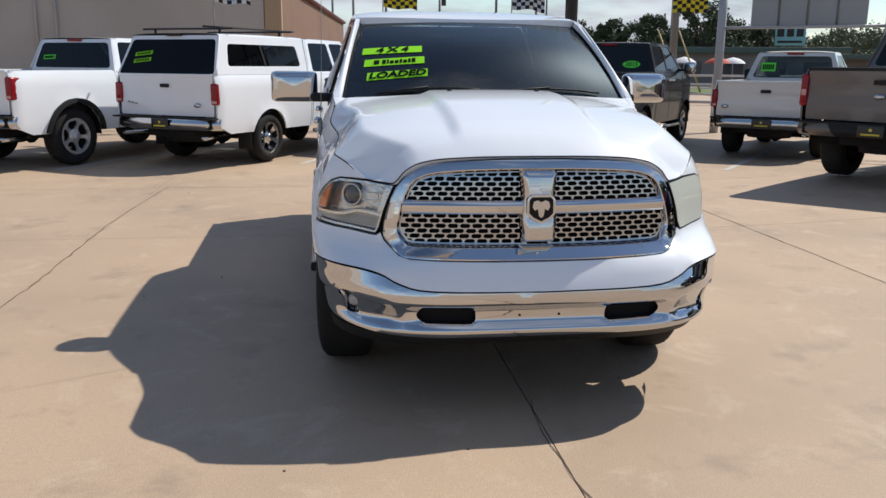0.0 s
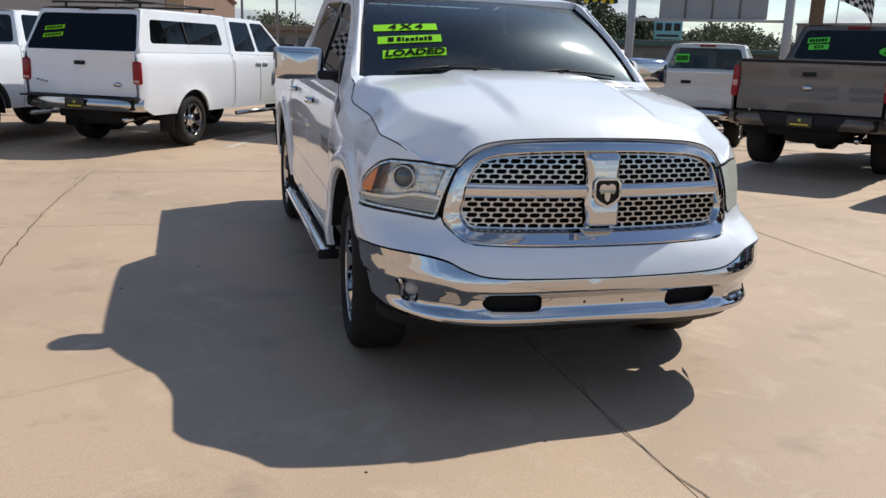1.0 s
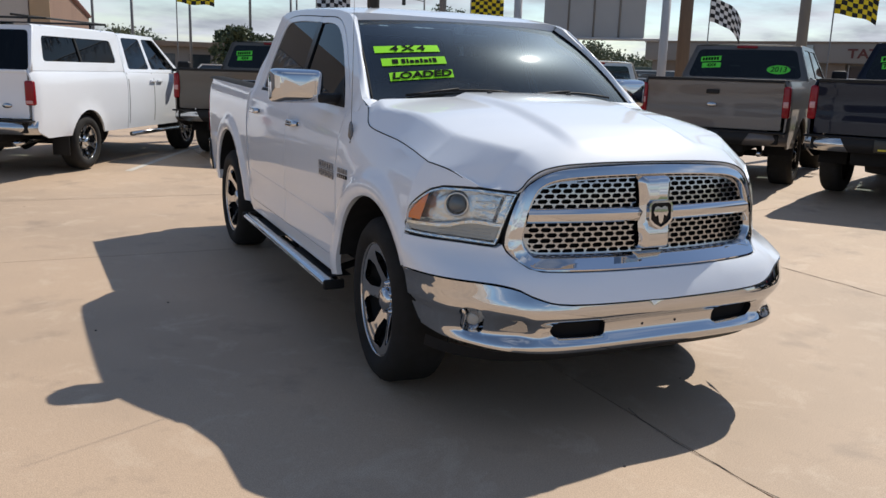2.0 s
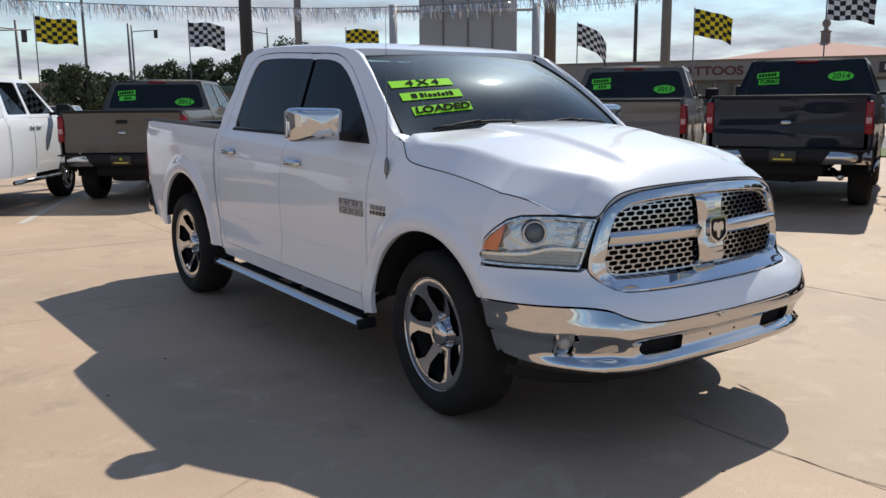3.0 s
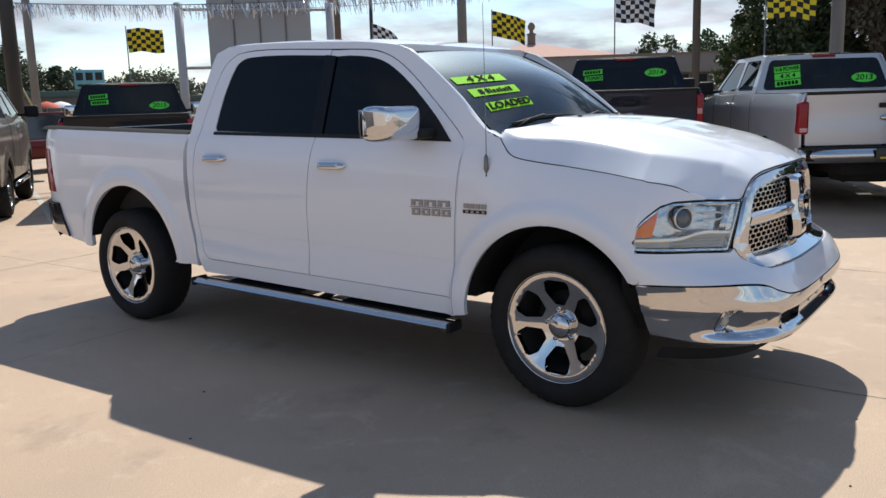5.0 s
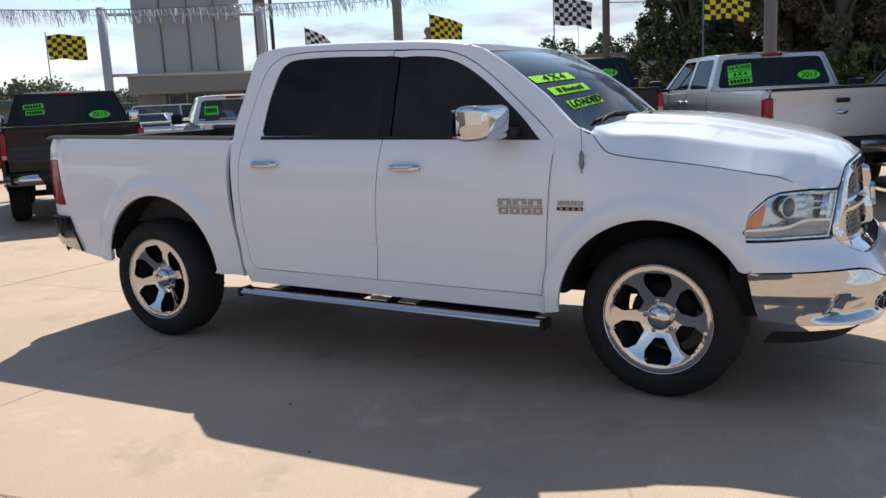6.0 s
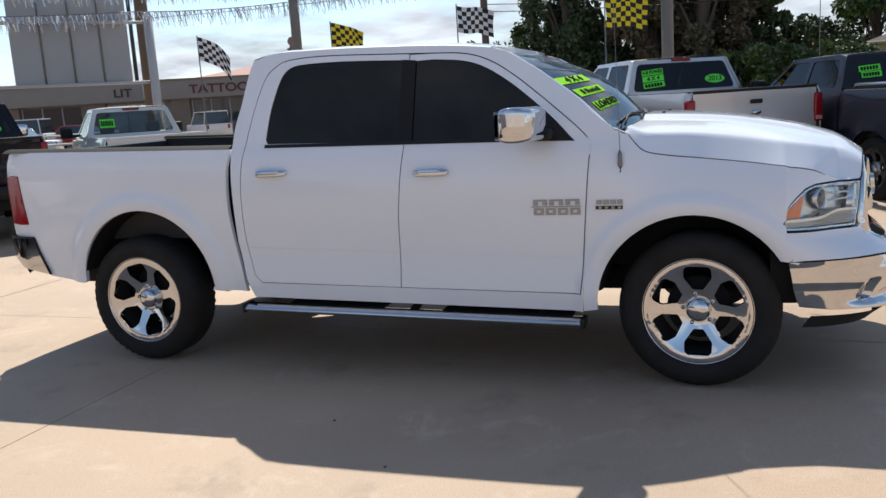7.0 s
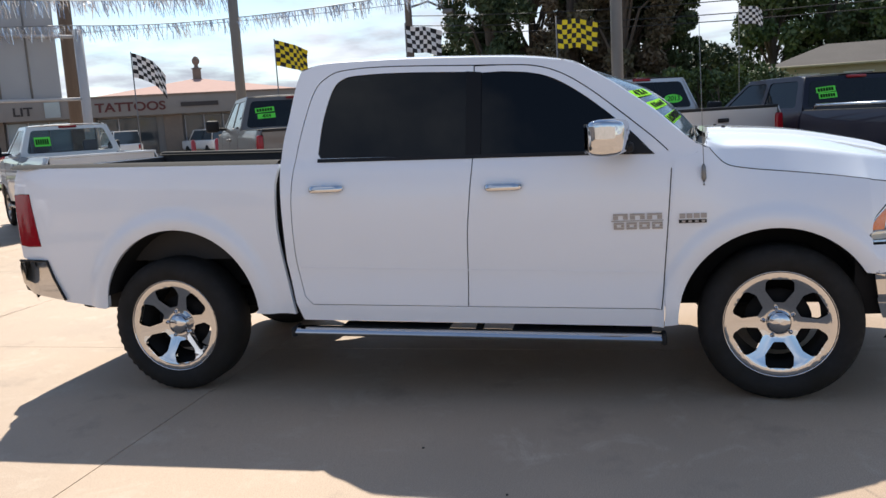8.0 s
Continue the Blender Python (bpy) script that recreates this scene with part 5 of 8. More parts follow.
def lot_truck(name, label, at, heading, color, gate=None, W=0.985, bed=1.75, cab=1.95, rail=1.40, roof_z=1.93, gate_lo=0.78, r=0.40, overhang=1.18, hood_l=1.05, base=0.0,
              bumper=None, lamp=(0.095, 0.30), lamp_z=None, rim=None, tyre_w=0.26, doors=2, flares=False, stickers=(), year="", canopy=False, rails=False, mirror=None, lift=0.0, glass=None, spokes=6, plate=True, bumper_dark=False, lamp_mat=None, wrap=0.10, group="trucks for sale", handle=None, year_at=(0.58, 0.30), lamp_mid=None, dark_middle=False, cap=None, badge_x=0.0):
    """A pickup seen mostly from behind. Local y runs forward from the rear bumper, x to its right."""
    cap = cap or BLACK_PLASTIC
    gate, bumper, rim, mirror, glass = gate or color, bumper or CHROME_DULL, rim or ALLOY, mirror or BLACK_PLASTIC, glass or GLASS_REAR
    x0, y0 = at
    root = thing(name, label, "pickup truck", group, at=pose(x0, y0, ground_z(x0 + 2.5 * math.sin(radians(heading)), y0 + 2.5 * math.cos(radians(heading))) + base, 0, 0, -heading))
    yb0, yb1 = 0.10, 0.10 + bed
    yc0, yc1 = yb1 + 0.02, yb1 + 0.02 + cab
    yf = yc1 + hood_l
    ax = (overhang, yc1 + 0.28)
    zb = 0.50 + lift
    belt = rail - 0.005
    tab = [(zb - 0.05, W - 0.04), (zb + 0.15, W - 0.012), (zb + 0.4, W), (belt - 0.20, W - 0.004), (belt - 0.06, W - 0.020), (belt, W - 0.05)]
    R = r + 0.075

    def hw(y, z):
        if z <= belt:
            x = interp(tab, z)
        else:
            x = W - 0.05 - 0.36 * (z - belt)
        for a in ax:
            d = math.hypot(y - a, z - (r + lift * 0.5)) - R
            if -0.02 < d < 0.12:
                x += 0.022 * (1 - sstep(0.05, 0.09, d))
        if y > yf - 0.5:
            x -= 0.25 * ((y - yf + 0.5) / 0.5) ** 2
        if y < yb0 + 0.12:
            x -= 0.03 * ((yb0 + 0.12 - y) / 0.12) ** 2
        return x

    def wheel_gap(a):
        cz = r + lift * 0.5
        t = math.asin(min(1, max(-1, (zb - cz) / R)))
        return [(a + R * math.cos(math.pi - t - (math.pi - 2 * t) * i / 14), cz + R * math.sin(math.pi - t - (math.pi - 2 * t) * i / 14)) for i in range(15)]
    LZ = lamp_z or (gate_lo + 0.16, rail - 0.07)
    for sg in (-1, 1):
        M = lambda y, z, sg=sg: Vector((sg * hw(y, z), y, z))
        IN = Vector((-sg * 0.025, 0, 0))
        part("bed_side", panel([(yb0, zb + 0.12), (yb0 + 0.3, zb)] + wheel_gap(ax[0]) + [(yb1, zb), (yb1, belt), (yb0, belt)], M, 0.09, (), IN), color, root)
        hood_z = belt - 0.10
        cs = part("cab_side", panel([(yc0, zb)] + wheel_gap(ax[1]) + [(yf - 0.08, zb + 0.05), (yf, zb + 0.2), (yf, hood_z - 0.12), (yc1 + 0.1, belt - 0.02), (yc0, belt)], M, 0.09, (), IN), color, root)
        sl = 0.20
        top = [(yc0, belt), (yc1 + 0.12, belt - 0.01), (yc1 - 0.55, roof_z - 0.03), (yc0 + 0.30, roof_z - 0.02), (yc0 + 0.14, roof_z - 0.06)]
        wins = []
        wz0, wz1 = belt + 0.045, roof_z - 0.085
        mid = yc0 + (cab * 0.47 if doors == 2 else cab * 0.30)
        if doors >= 2:
            wins.append([(yc0 + 0.16, wz0), (mid - 0.04, wz0), (mid - 0.04, wz1), (yc0 + 0.26, wz1)])
        wins.append([(mid + 0.04 if doors >= 2 else yc0 + 0.2, wz0), (yc1 - 0.06, wz0), (yc1 - 0.54, wz1), (mid + 0.04 if doors >= 2 else yc0 + 0.28, wz1)])
        wins = [rounded(w, 0.05, 3) for w in wins]
        fr = part("cab_frame", panel(top, M, 0.10, wins, IN), color, root)
        for w in wins:
            part("side_window", outward(panel(grow2(w, 0.006), lambda y, z, M=M, sg=sg: M(y, z) - Vector((sg * 0.010, 0, 0)), 0.2), (0, (yc0 + yc1) / 2, 1.2)), glass, fr)
        for dy in ([mid] if doors >= 2 else []) + [yc1 - 0.04, yc0 + 0.04]:
            part("door_gap", panel([(dy - 0.006, zb + 0.08), (dy + 0.006, zb + 0.08), (dy + 0.006, belt), (dy - 0.006, belt)], lambda y, z, M=M, sg=sg: M(y, z) + Vector((sg * 0.002, 0, 0)), 0.12, (), Vector((-sg * 0.01, 0, 0))), SEAM, cs)
        for dy in ([mid - 0.14] if doors >= 2 else []) + [mid + 0.10]:
            part("door_handle", box((min(sg * (hw(dy, belt - 0.14) - 0.01), sg * (hw(dy, belt - 0.14) + 0.03)), dy, belt - 0.16), (max(sg * (hw(dy, belt - 0.14) - 0.01), sg * (hw(dy, belt - 0.14) + 0.03)), dy + 0.18, belt - 0.12), 0.01), handle or color, cs)
        # tail lamp wraps round the corner
        lb = bmesh.new()
        xo = hw(yb0 + 0.05, sum(LZ) / 2)
        add_box(lb, (min(sg * (xo - lamp[0]), sg * (xo + 0.006)), yb0 - 0.020, LZ[0]), (max(sg * (xo - lamp[0]), sg * (xo + 0.006)), yb0 + wrap, LZ[1]), 0.028, 4)
        for v in lb.verts:
            # the outer edge leans in towards the top, as the body does
            v.co.x -= sg * 0.018 * max(0.0, (v.co.z - LZ[0]) / (LZ[1] - LZ[0]) - 0.4) * (1 if abs(v.co.x) > xo - lamp[0] / 2 else 0)
        tl = part("tail_lamp", smooth(lb), lamp_mat or RED_LENS, root, "red tail lamp")
        ra, rb = (0.33, 0.52) if lamp_mid else (0.06, 0.20)
        part("reverse_lens", box((min(sg * (xo - lamp[0] + 0.014), sg * (xo - 0.016)), yb0 - 0.0235, LZ[0] + ra * (LZ[1] - LZ[0])), (max(sg * (xo - lamp[0] + 0.014), sg * (xo - 0.016)), yb0 - 0.01, LZ[0] + rb * (LZ[1] - LZ[0])), 0.006), PALE_RED_LENS, tl)
        mr = part("mirror", box((min(sg * (W + 0.04), sg * (W + 0.26)), yc1 - 0.22, belt + 0.0), (max(sg * (W + 0.04), sg * (W + 0.26)), yc1 - 0.10, belt + 0.20), 0.04, 3), mirror, root)
        part("mirror_arm", box((min(sg * (W - 0.12), sg * (W + 0.08)), yc1 - 0.20, belt + 0.02), (max(sg * (W - 0.12), sg * (W + 0.08)), yc1 - 0.13, belt + 0.07), 0.01), BLACK_PLASTIC, mr)
        part("bed_rail_cap", box((min(sg * (W - 0.15), sg * (W - 0.055)), yb0 + 0.02, belt - 0.01), (max(sg * (W - 0.15), sg * (W - 0.055)), yb1 - 0.02, belt + 0.012), 0.008), cap, root)
        if rails:
            part("chrome_bed_rail", tube([(sg * (W - 0.10), yb0 + 0.15, belt), (sg * (W - 0.10), yb0 + 0.22, belt + 0.07), (sg * (W - 0.10), yb1 - 0.22, belt + 0.07), (sg * (W - 0.10), yb1 - 0.15, belt)], 0.022, 8), CHROME_DULL, root)
        if flares:
            part("fender_flare", panel(wheel_gap(ax[0]) + [(p[0] + (p[0] - ax[0]) * 0.13, p[1] + max(0, p[1] - r) * 0.13) for p in wheel_gap(ax[0])[::-1]], lambda y, z, M=M, sg=sg: M(y, z) + Vector((sg * 0.035, 0, 0)), 0.06, (), Vector((-sg * 0.06, 0, 0))), BLACK_PLASTIC, root, "black fender flare")
        for a in ax:
            truck_wheel(root, Vector((sg * (W - 0.02 - tyre_w / 2), a, r)), sg, r=r, rim_r=r * 0.62, width=tyre_w, metal=rim, turn=0.2, detail=False, spokes=spokes)
            part("wheel_arch_liner", grid(12, 2, lambda u, v, a=a, sg=sg: Vector((sg * (W - 0.03 - 0.34 * v), a + R * math.cos(math.pi * u), r + lift * 0.5 + R * math.sin(math.pi * u)))), UNDER, root)
        part("rocker_step", tube([(sg * (W - 0.03), yc0 + 0.1, zb - 0.09), (sg * (W - 0.03), yc1 - 0.1, zb - 0.09)], 0.035, 8), CHROME_DULL if not bumper_dark else BLACK_PLASTIC, root)
    # tailgate
    tw = W - 0.10
    tg = part("tailgate", panel(rounded([(-tw, gate_lo), (tw, gate_lo), (tw, rail), (-tw, rail)], 0.02, 2), lambda x, z: Vector((x, yb0 - 0.010 + 0.02 * x * x + 0.012 * sstep(gate_lo + 0.22, gate_lo + 0.26, z) * (1 - sstep(rail - 0.16, rail - 0.10, z)), z)), 0.07, (), Vector((0, 0.06, 0))), gate, root)
    part("gate_cap", box((-tw, yb0 - 0.016, rail - 0.03), (tw, yb0 + 0.05, rail + 0.012), 0.01), cap, tg)
    part("gate_handle", box((-0.085, yb0 - 0.026, rail - 0.19), (0.085, yb0 + 0.0, rail - 0.135), 0.02, 3), BLACK_PLASTIC, tg, "tailgate handle")
    part("gate_badge", lathe([(0.001, 0.0), (0.05, 0.0), (0.055, -0.012)], 20, Matrix.Translation((badge_x, yb0 - 0.028 + 0.02 * badge_x ** 2, gate_lo + (0.30 if badge_x == 0 else 0.16))) @ Matrix.Rotation(radians(90), 4, "X") @ Matrix.Diagonal((1.2, 0.6, 1, 1))), CHROME_DULL, tg, "plain oval badge")
    # bumper with its plate and step
    bz0, bz1 = gate_lo - 0.20, gate_lo - 0.03
    bmat = BLACK_PLASTIC if bumper_dark == 2 else bumper
    bp_ = part("rear_bumper", grid(24, 8, lambda u, v: Vector(((2 * u - 1) * (W - 0.005), -0.035 + 0.02 * math.cos(v * 5) + 0.16 * abs(2 * u - 1) ** 6 + 0.05 * v * v, bz1 - (bz1 - bz0) * v))), bmat, root)
    part("bumper_step", box((-W + 0.03, -0.03, bz1 - 0.012), (W - 0.03, yb0 + 0.02, bz1 + 0.012), 0.008), BLACK_PLASTIC, bp_)
    part("bumper_core", box((-W + 0.10, 0.03, bz0 + 0.02), (W - 0.10, yb0 + 0.10, bz1 - 0.02), 0.02), UNDER, bp_)
    if dark_middle:
        part("bumper_middle", grid(10, 6, lambda u, v: Vector(((2 * u - 1) * (0.44 + 0.10 * (1 - v)), -0.045 + 0.02 * math.cos(v * 5) + 0.05 * v * v, bz1 - (bz1 - bz0) * v))), BLACK_PLASTIC, bp_, "black middle of the bumper")
    if plate:
        pl = part("dealer_plate", box((-0.155, -0.07, bz0 + 0.02), (0.155, -0.055, bz0 + 0.165), 0.006), PLATE_DARK, root, "black dealer plate with yellow print")
        part("plate_print", box((-0.11, -0.074, bz0 + 0.045), (0.11, -0.068, bz0 + 0.065), 0.002), PLATE_YELLOW, pl)
        part("plate_mark", lathe([(0.022, 0.0), (0.014, 0.004), (0.001, 0.004)], 12, Matrix.Translation((0, -0.069, bz0 + 0.11)) @ Matrix.Rotation(radians(90), 4, "X")), PLATE_YELLOW, pl)
    # bed inside
    part("bed_floor", box((-W + 0.12, yb0 + 0.05, gate_lo), (W - 0.12, yb1 - 0.02, gate_lo + 0.03)), LINER, root)
    for sg in (-1, 1):
        part("bed_wall", box((min(sg * (W - 0.15), sg * (W - 0.13)), yb0 + 0.05, gate_lo), (max(sg * (W - 0.15), sg * (W - 0.13)), yb1 - 0.02, belt - 0.01)), LINER, root)
    # cab: back, roof, windows, hood
    def back(x, z):
        return Vector((x, yc0 + (0.30 * max(0, z - belt)) - 0.03 * (x / W) ** 2 + 0.05 * (x / W) ** 2, z))
    wz0, wz1 = belt + 0.05, roof_z - 0.10
    xw0, xw1 = W - 0.17, W - 0.05 - 0.36 * (wz1 - belt) - 0.08
    win = rounded([(-xw0, wz0), (xw0, wz0), (xw1, wz1), (-xw1, wz1)], 0.06, 3)
    xr = W - 0.05 - 0.36 * (roof_z - 0.04 - belt)
    cb = part("cab_back", panel([(-W + 0.06, zb), (W - 0.06, zb), (W - 0.05, belt), (xr, roof_z - 0.04), (-xr, roof_z - 0.04), (-W + 0.05, belt)], back, 0.12, [win], Vector((0, 0.02, 0))), color, root)
    rw = part("rear_window", outward(panel(grow2(win, 0.006), lambda x, z: back(x, z) + Vector((0, -0.002, 0)), 0.2), (0, yc1, 1.2)), glass, cb, "tinted rear window")
    part("high_brake_lamp", box((-0.15, yc0 + 0.30 * (roof_z - 0.06 - belt) - 0.03, roof_z - 0.075), (0.15, yc0 + 0.30 * (roof_z - 0.06 - belt) + 0.03, roof_z - 0.035), 0.012), RED_LENS, root, "high red brake lamp")
    rf = roof_z - 0.045
    part("roof", grid(18, 14, lambda u, v: Vector((math.sin((u - 0.5) * math.pi) * (W - 0.05 - 0.36 * (rf - belt)), yc0 + 0.15 + (yc1 - 0.55 - yc0 - 0.10) * v, rf + 0.05 * math.cos((u - 0.5) * math.pi) ** 0.7 * math.sin(0.35 + 2.45 * v) ** 0.5))), color, root)
    part("windshield", outward(grid(10, 4, lambda u, v: Vector(((2 * u - 1) * (W - 0.08 - 0.36 * (roof_z - 0.03 - belt) * v), yc1 + 0.14 - 0.68 * v - 0.10 * (2 * u - 1) ** 2 * (1 - v), belt - 0.01 + (roof_z - 0.02 - belt) * v))), (0, yc0, 1.0)), GLASS_WS, root)
    part("hood", grid(12, 10, lambda u, v: Vector(((2 * u - 1) * (hw(yc1 + 0.1 + (yf - yc1 - 0.1) * v, belt - 0.1) - 0.01), yc1 + 0.08 + (yf - yc1 - 0.08) * v, belt - 0.03 - 0.10 * v ** 2 + 0.05 * (1 - (2 * u - 1) ** 4)))), color, root)
    part("nose", box((-W + 0.16, yf - 0.10, zb), (W - 0.16, yf + 0.03, belt - 0.13), 0.05), BLACK_PLASTIC, root)
    part("front_bumper", box((-W + 0.10, yf - 0.02, zb), (W - 0.10, yf + 0.14, zb + 0.22), 0.05), bumper, root)
    # inside: seat backs, so that the cab reads as furnished
    for sy in ([yc0 + 0.35, yc1 - 0.75] if doors >= 2 else [yc0 + 0.35]):
        bm = bmesh.new()
        add_box(bm, (-W + 0.22, sy, 0.85), (W - 0.22, sy + 0.14, belt + 0.06), 0.05)
        for hx in (-0.42, 0.42):
            add_box(bm, (hx - 0.13, sy, belt + 0.05), (hx + 0.13, sy + 0.10, belt + 0.24), 0.04)
        part("seat_row", smooth(bm), TRIM_DARK, root)
    part("dashboard", box((-W + 0.12, yc1 - 0.30, belt - 0.25), (W - 0.12, yc1 - 0.05, belt - 0.02), 0.05), TRIM_DARK, root)
    # underneath
    part("chassis", box((-0.45, 0.15, zb - 0.06), (0.45, yf - 0.2, zb + 0.10), 0.03), UNDER, root)
    part("axle", tube([(-W + 0.2, ax[0], r), (-0.18, ax[0], r), (0, ax[0], r), (0.18, ax[0], r), (W - 0.2, ax[0], r)], [0.045, 0.05, 0.15, 0.05, 0.045], 10), UNDER, root)
    part("spare_tyre", lathe([(0.15, -0.1), (0.36, -0.12), (0.38, 0), (0.36, 0.1), (0.15, 0.1)], 24, Matrix.Translation((0, 0.62, zb - 0.03))), RUBBER, root)
    part("exhaust", tube([(0.5, 1.0, zb - 0.04), (0.62, 0.35, zb - 0.06), (0.66, 0.10, zb - 0.06)], 0.04, 10), CHROME_DULL, root)
    # green stickers on the rear window
    glass_at = lambda x, z: back(x, z) + Vector((0, -0.006, 0))

    def card(bm, xa, xb, za, zc, tilt=0.0, oval=False):
        cx, cz = (xa + xb) / 2, (za + zc) / 2
        if oval:
            pts = circle2(cx, cz, (xb - xa) / 2, 24, ry=(zc - za) / 2)
        else:
            pts = [(xa, za - tilt / 2), (xb, za + tilt / 2), (xb, zc + tilt / 2), (xa, zc - tilt / 2)]
        add_panel(bm, pts, glass_at, 0.1, (), Vector((0, -0.003, 0)))
    slope = math.atan(0.30)

    def on_glass(x, z):
        p = glass_at(x, z) + Vector((0, -0.005, 0))
        return Matrix.Translation(p) @ Matrix.Rotation(radians(90) - slope, 4, "X")
    for (sx, sz, w, h, text, tilt) in stickers:
        if canopy:
            break
        z = wz0 + sz * (wz1 - wz0)
        x = sx * xw0
        bm = bmesh.new()
        card(bm, x - w / 2, x + w / 2, z - h / 2, z + h / 2, tilt)
        st_ = part("window_sticker", bm, STICKER_OVAL, root, "green window sticker with dark print")
        if text:
            lettering("sticker_letters", text, h * 0.95, on_glass(x, z) @ Matrix.Rotation(tilt / w, 4, "Z"), STICKER_INK, st_, shear=0.1, squeeze=1.1 if len(text) < 7 else 0.82, bold=0.0015)
        else:
            bm = bmesh.new()
            n = 6
            for i in range(n):
                xa = x - w * 0.42 + w * 0.84 * i / n
                zt = z + tilt * (xa + w * 0.05 - x) / w
                add_panel(bm, [(xa, zt - h * 0.3), (xa + w * 0.10, zt - h * 0.3), (xa + w * 0.10, zt + h * 0.3), (xa, zt + h * 0.3)], lambda a, b: glass_at(a, b) + Vector((0, -0.005, 0)), 0.2)
            part("sticker_print", bm, STICKER_INK, st_)
    if year:
        x, z = xw0 * year_at[0], wz0 + year_at[1] * (wz1 - wz0)
        bm = bmesh.new()
        card(bm, x - 0.165, x + 0.165, z - 0.065, z + 0.065, oval=True)
        oval = part("year_sticker", bm, STICKER_OVAL, root, "green oval year sticker")
        lettering("year_digits", year, 0.105, on_glass(x, z), STICKER_INK, oval, shear=0.15, squeeze=1.1)
    if canopy:
        # fibreglass bed canopy with sliding side windows, a rear hatch and ladder bars
        cz = roof_z + 0.02
        cx = lambda z: W - 0.05 - 0.20 * (z - belt)
        for sg in (-1, 1):
            M2 = lambda y, z, sg=sg: Vector((sg * cx(z), y, z))
            ho = rounded([(yb0 + 0.34, belt + 0.13), (yb1 - 0.18, belt + 0.13), (yb1 - 0.24, cz - 0.17), (yb0 + 0.42, cz - 0.17)], 0.06, 3)
            cs = part("canopy_side", panel([(yb0 + 0.02, belt + 0.01), (yb1, belt + 0.01), (yb1, cz - 0.05), (yb0 + 0.28, cz - 0.05)], M2, 0.10, [ho], Vector((-sg * 0.03, 0, 0))), color, root)
            part("canopy_window", outward(panel(grow2(ho, 0.006), lambda y, z, M2=M2, sg=sg: M2(y, z) - Vector((sg * 0.012, 0, 0)), 0.2), (0, 1.2, 1.5)), GLASS_DARK, cs)
            part("window_divider", panel([((yb0 + yb1) / 2 + 0.04, belt + 0.13), ((yb0 + yb1) / 2 + 0.08, belt + 0.13), ((yb0 + yb1) / 2 + 0.02, cz - 0.17), ((yb0 + yb1) / 2 - 0.02, cz - 0.17)], lambda y, z, M2=M2, sg=sg: M2(y, z) + Vector((sg * 0.004, 0, 0)), 0.2, (), Vector((-sg * 0.02, 0, 0))), BLACK_PLASTIC, cs)
        rear = lambda x, z: Vector((x, yb0 + 0.02 + 0.26 * (z - belt) / (cz - belt - 0.05), z))
        hx = rounded([(-0.89, belt + 0.016), (0.89, belt + 0.016), (0.775, cz - 0.115), (-0.775, cz - 0.115)], 0.05, 3)
        hatch = part("canopy_hatch", panel([(-cx(belt), belt + 0.01), (cx(belt), belt + 0.01), (cx(cz - 0.05), cz - 0.05), (-cx(cz - 0.05), cz - 0.05)], rear, 0.12, [hx], Vector((0, 0.03, 0))), color, root)
        part("hatch_glass", outward(panel(grow2(hx, 0.006), lambda x, z: rear(x, z) + Vector((0, -0.004, 0)), 0.2), (0, 2, 1.5)), GLASS_DARK, hatch, "black hatch glass")
        part("canopy_roof", grid(16, 10, lambda u, v: Vector((math.sin((u - 0.5) * math.pi) * cx(cz - 0.05), yb0 + 0.26 + (yb1 - yb0 - 0.26) * v, cz - 0.052 + 0.055 * math.cos((u - 0.5) * math.pi) ** 0.6 * math.sin(0.4 + 2.2 * v) ** 0.5))), color, root)
        part("hatch_lamp", box((-0.14, yb0 + 0.24, cz - 0.06), (0.14, yb0 + 0.29, cz - 0.025), 0.01), BLACK_PLASTIC, root)
        for sg in (-1, 1):
            part("mud_flap", box((min(sg * (W - 0.28), sg * (W - 0.03)), ax[0] - R - 0.035, r - 0.15), (max(sg * (W - 0.28), sg * (W - 0.03)), ax[0] - R - 0.02, r + 0.30), 0.006), BLACK_PLASTIC, root, "black mud flap")
        for k in range(3):
            part("model_badge", box((-0.74 + 0.07 * k, yb0 - 0.012, gate_lo + 0.175 - 0.012 * k), (-0.69 + 0.07 * k, yb0 - 0.002, gate_lo + 0.20 - 0.012 * k), 0.003), BADGE, tg)
        for yy in (yb0 + 0.55, yb1 - 0.35):
            part("ladder_bar", tube([(-0.86, yy, cz + 0.055), (0.86, yy, cz + 0.055)], 0.016, 8), BLACK_PLASTIC, root)
            for sg in (-1, 1):
                part("bar_foot", tube([(sg * 0.62, yy, cz - 0.02), (sg * 0.62, yy, cz + 0.06)], 0.02, 8), BLACK_PLASTIC, root)
        part("ladder_rail", tube([(0.60, yb0 + 0.20, cz + 0.075), (0.60, yb1 + 0.10, cz + 0.075)], 0.014, 8), BLACK_PLASTIC, root)
        for i, zz in enumerate((0.50, 0.34)):
            z = belt + zz * (cz - belt)
            bm = bmesh.new()
            add_panel(bm, [(-0.66, z - 0.045), (-0.34, z - 0.012), (-0.34, z + 0.042), (-0.66, z + 0.010)], lambda x, zq: rear(x, zq) + Vector((0, -0.010, 0)), 0.2, (), Vector((0, -0.003, 0)))
            s_ = part("window_sticker", bm, STICKER, root, "green hatch sticker with dark print")
            bm = bmesh.new()
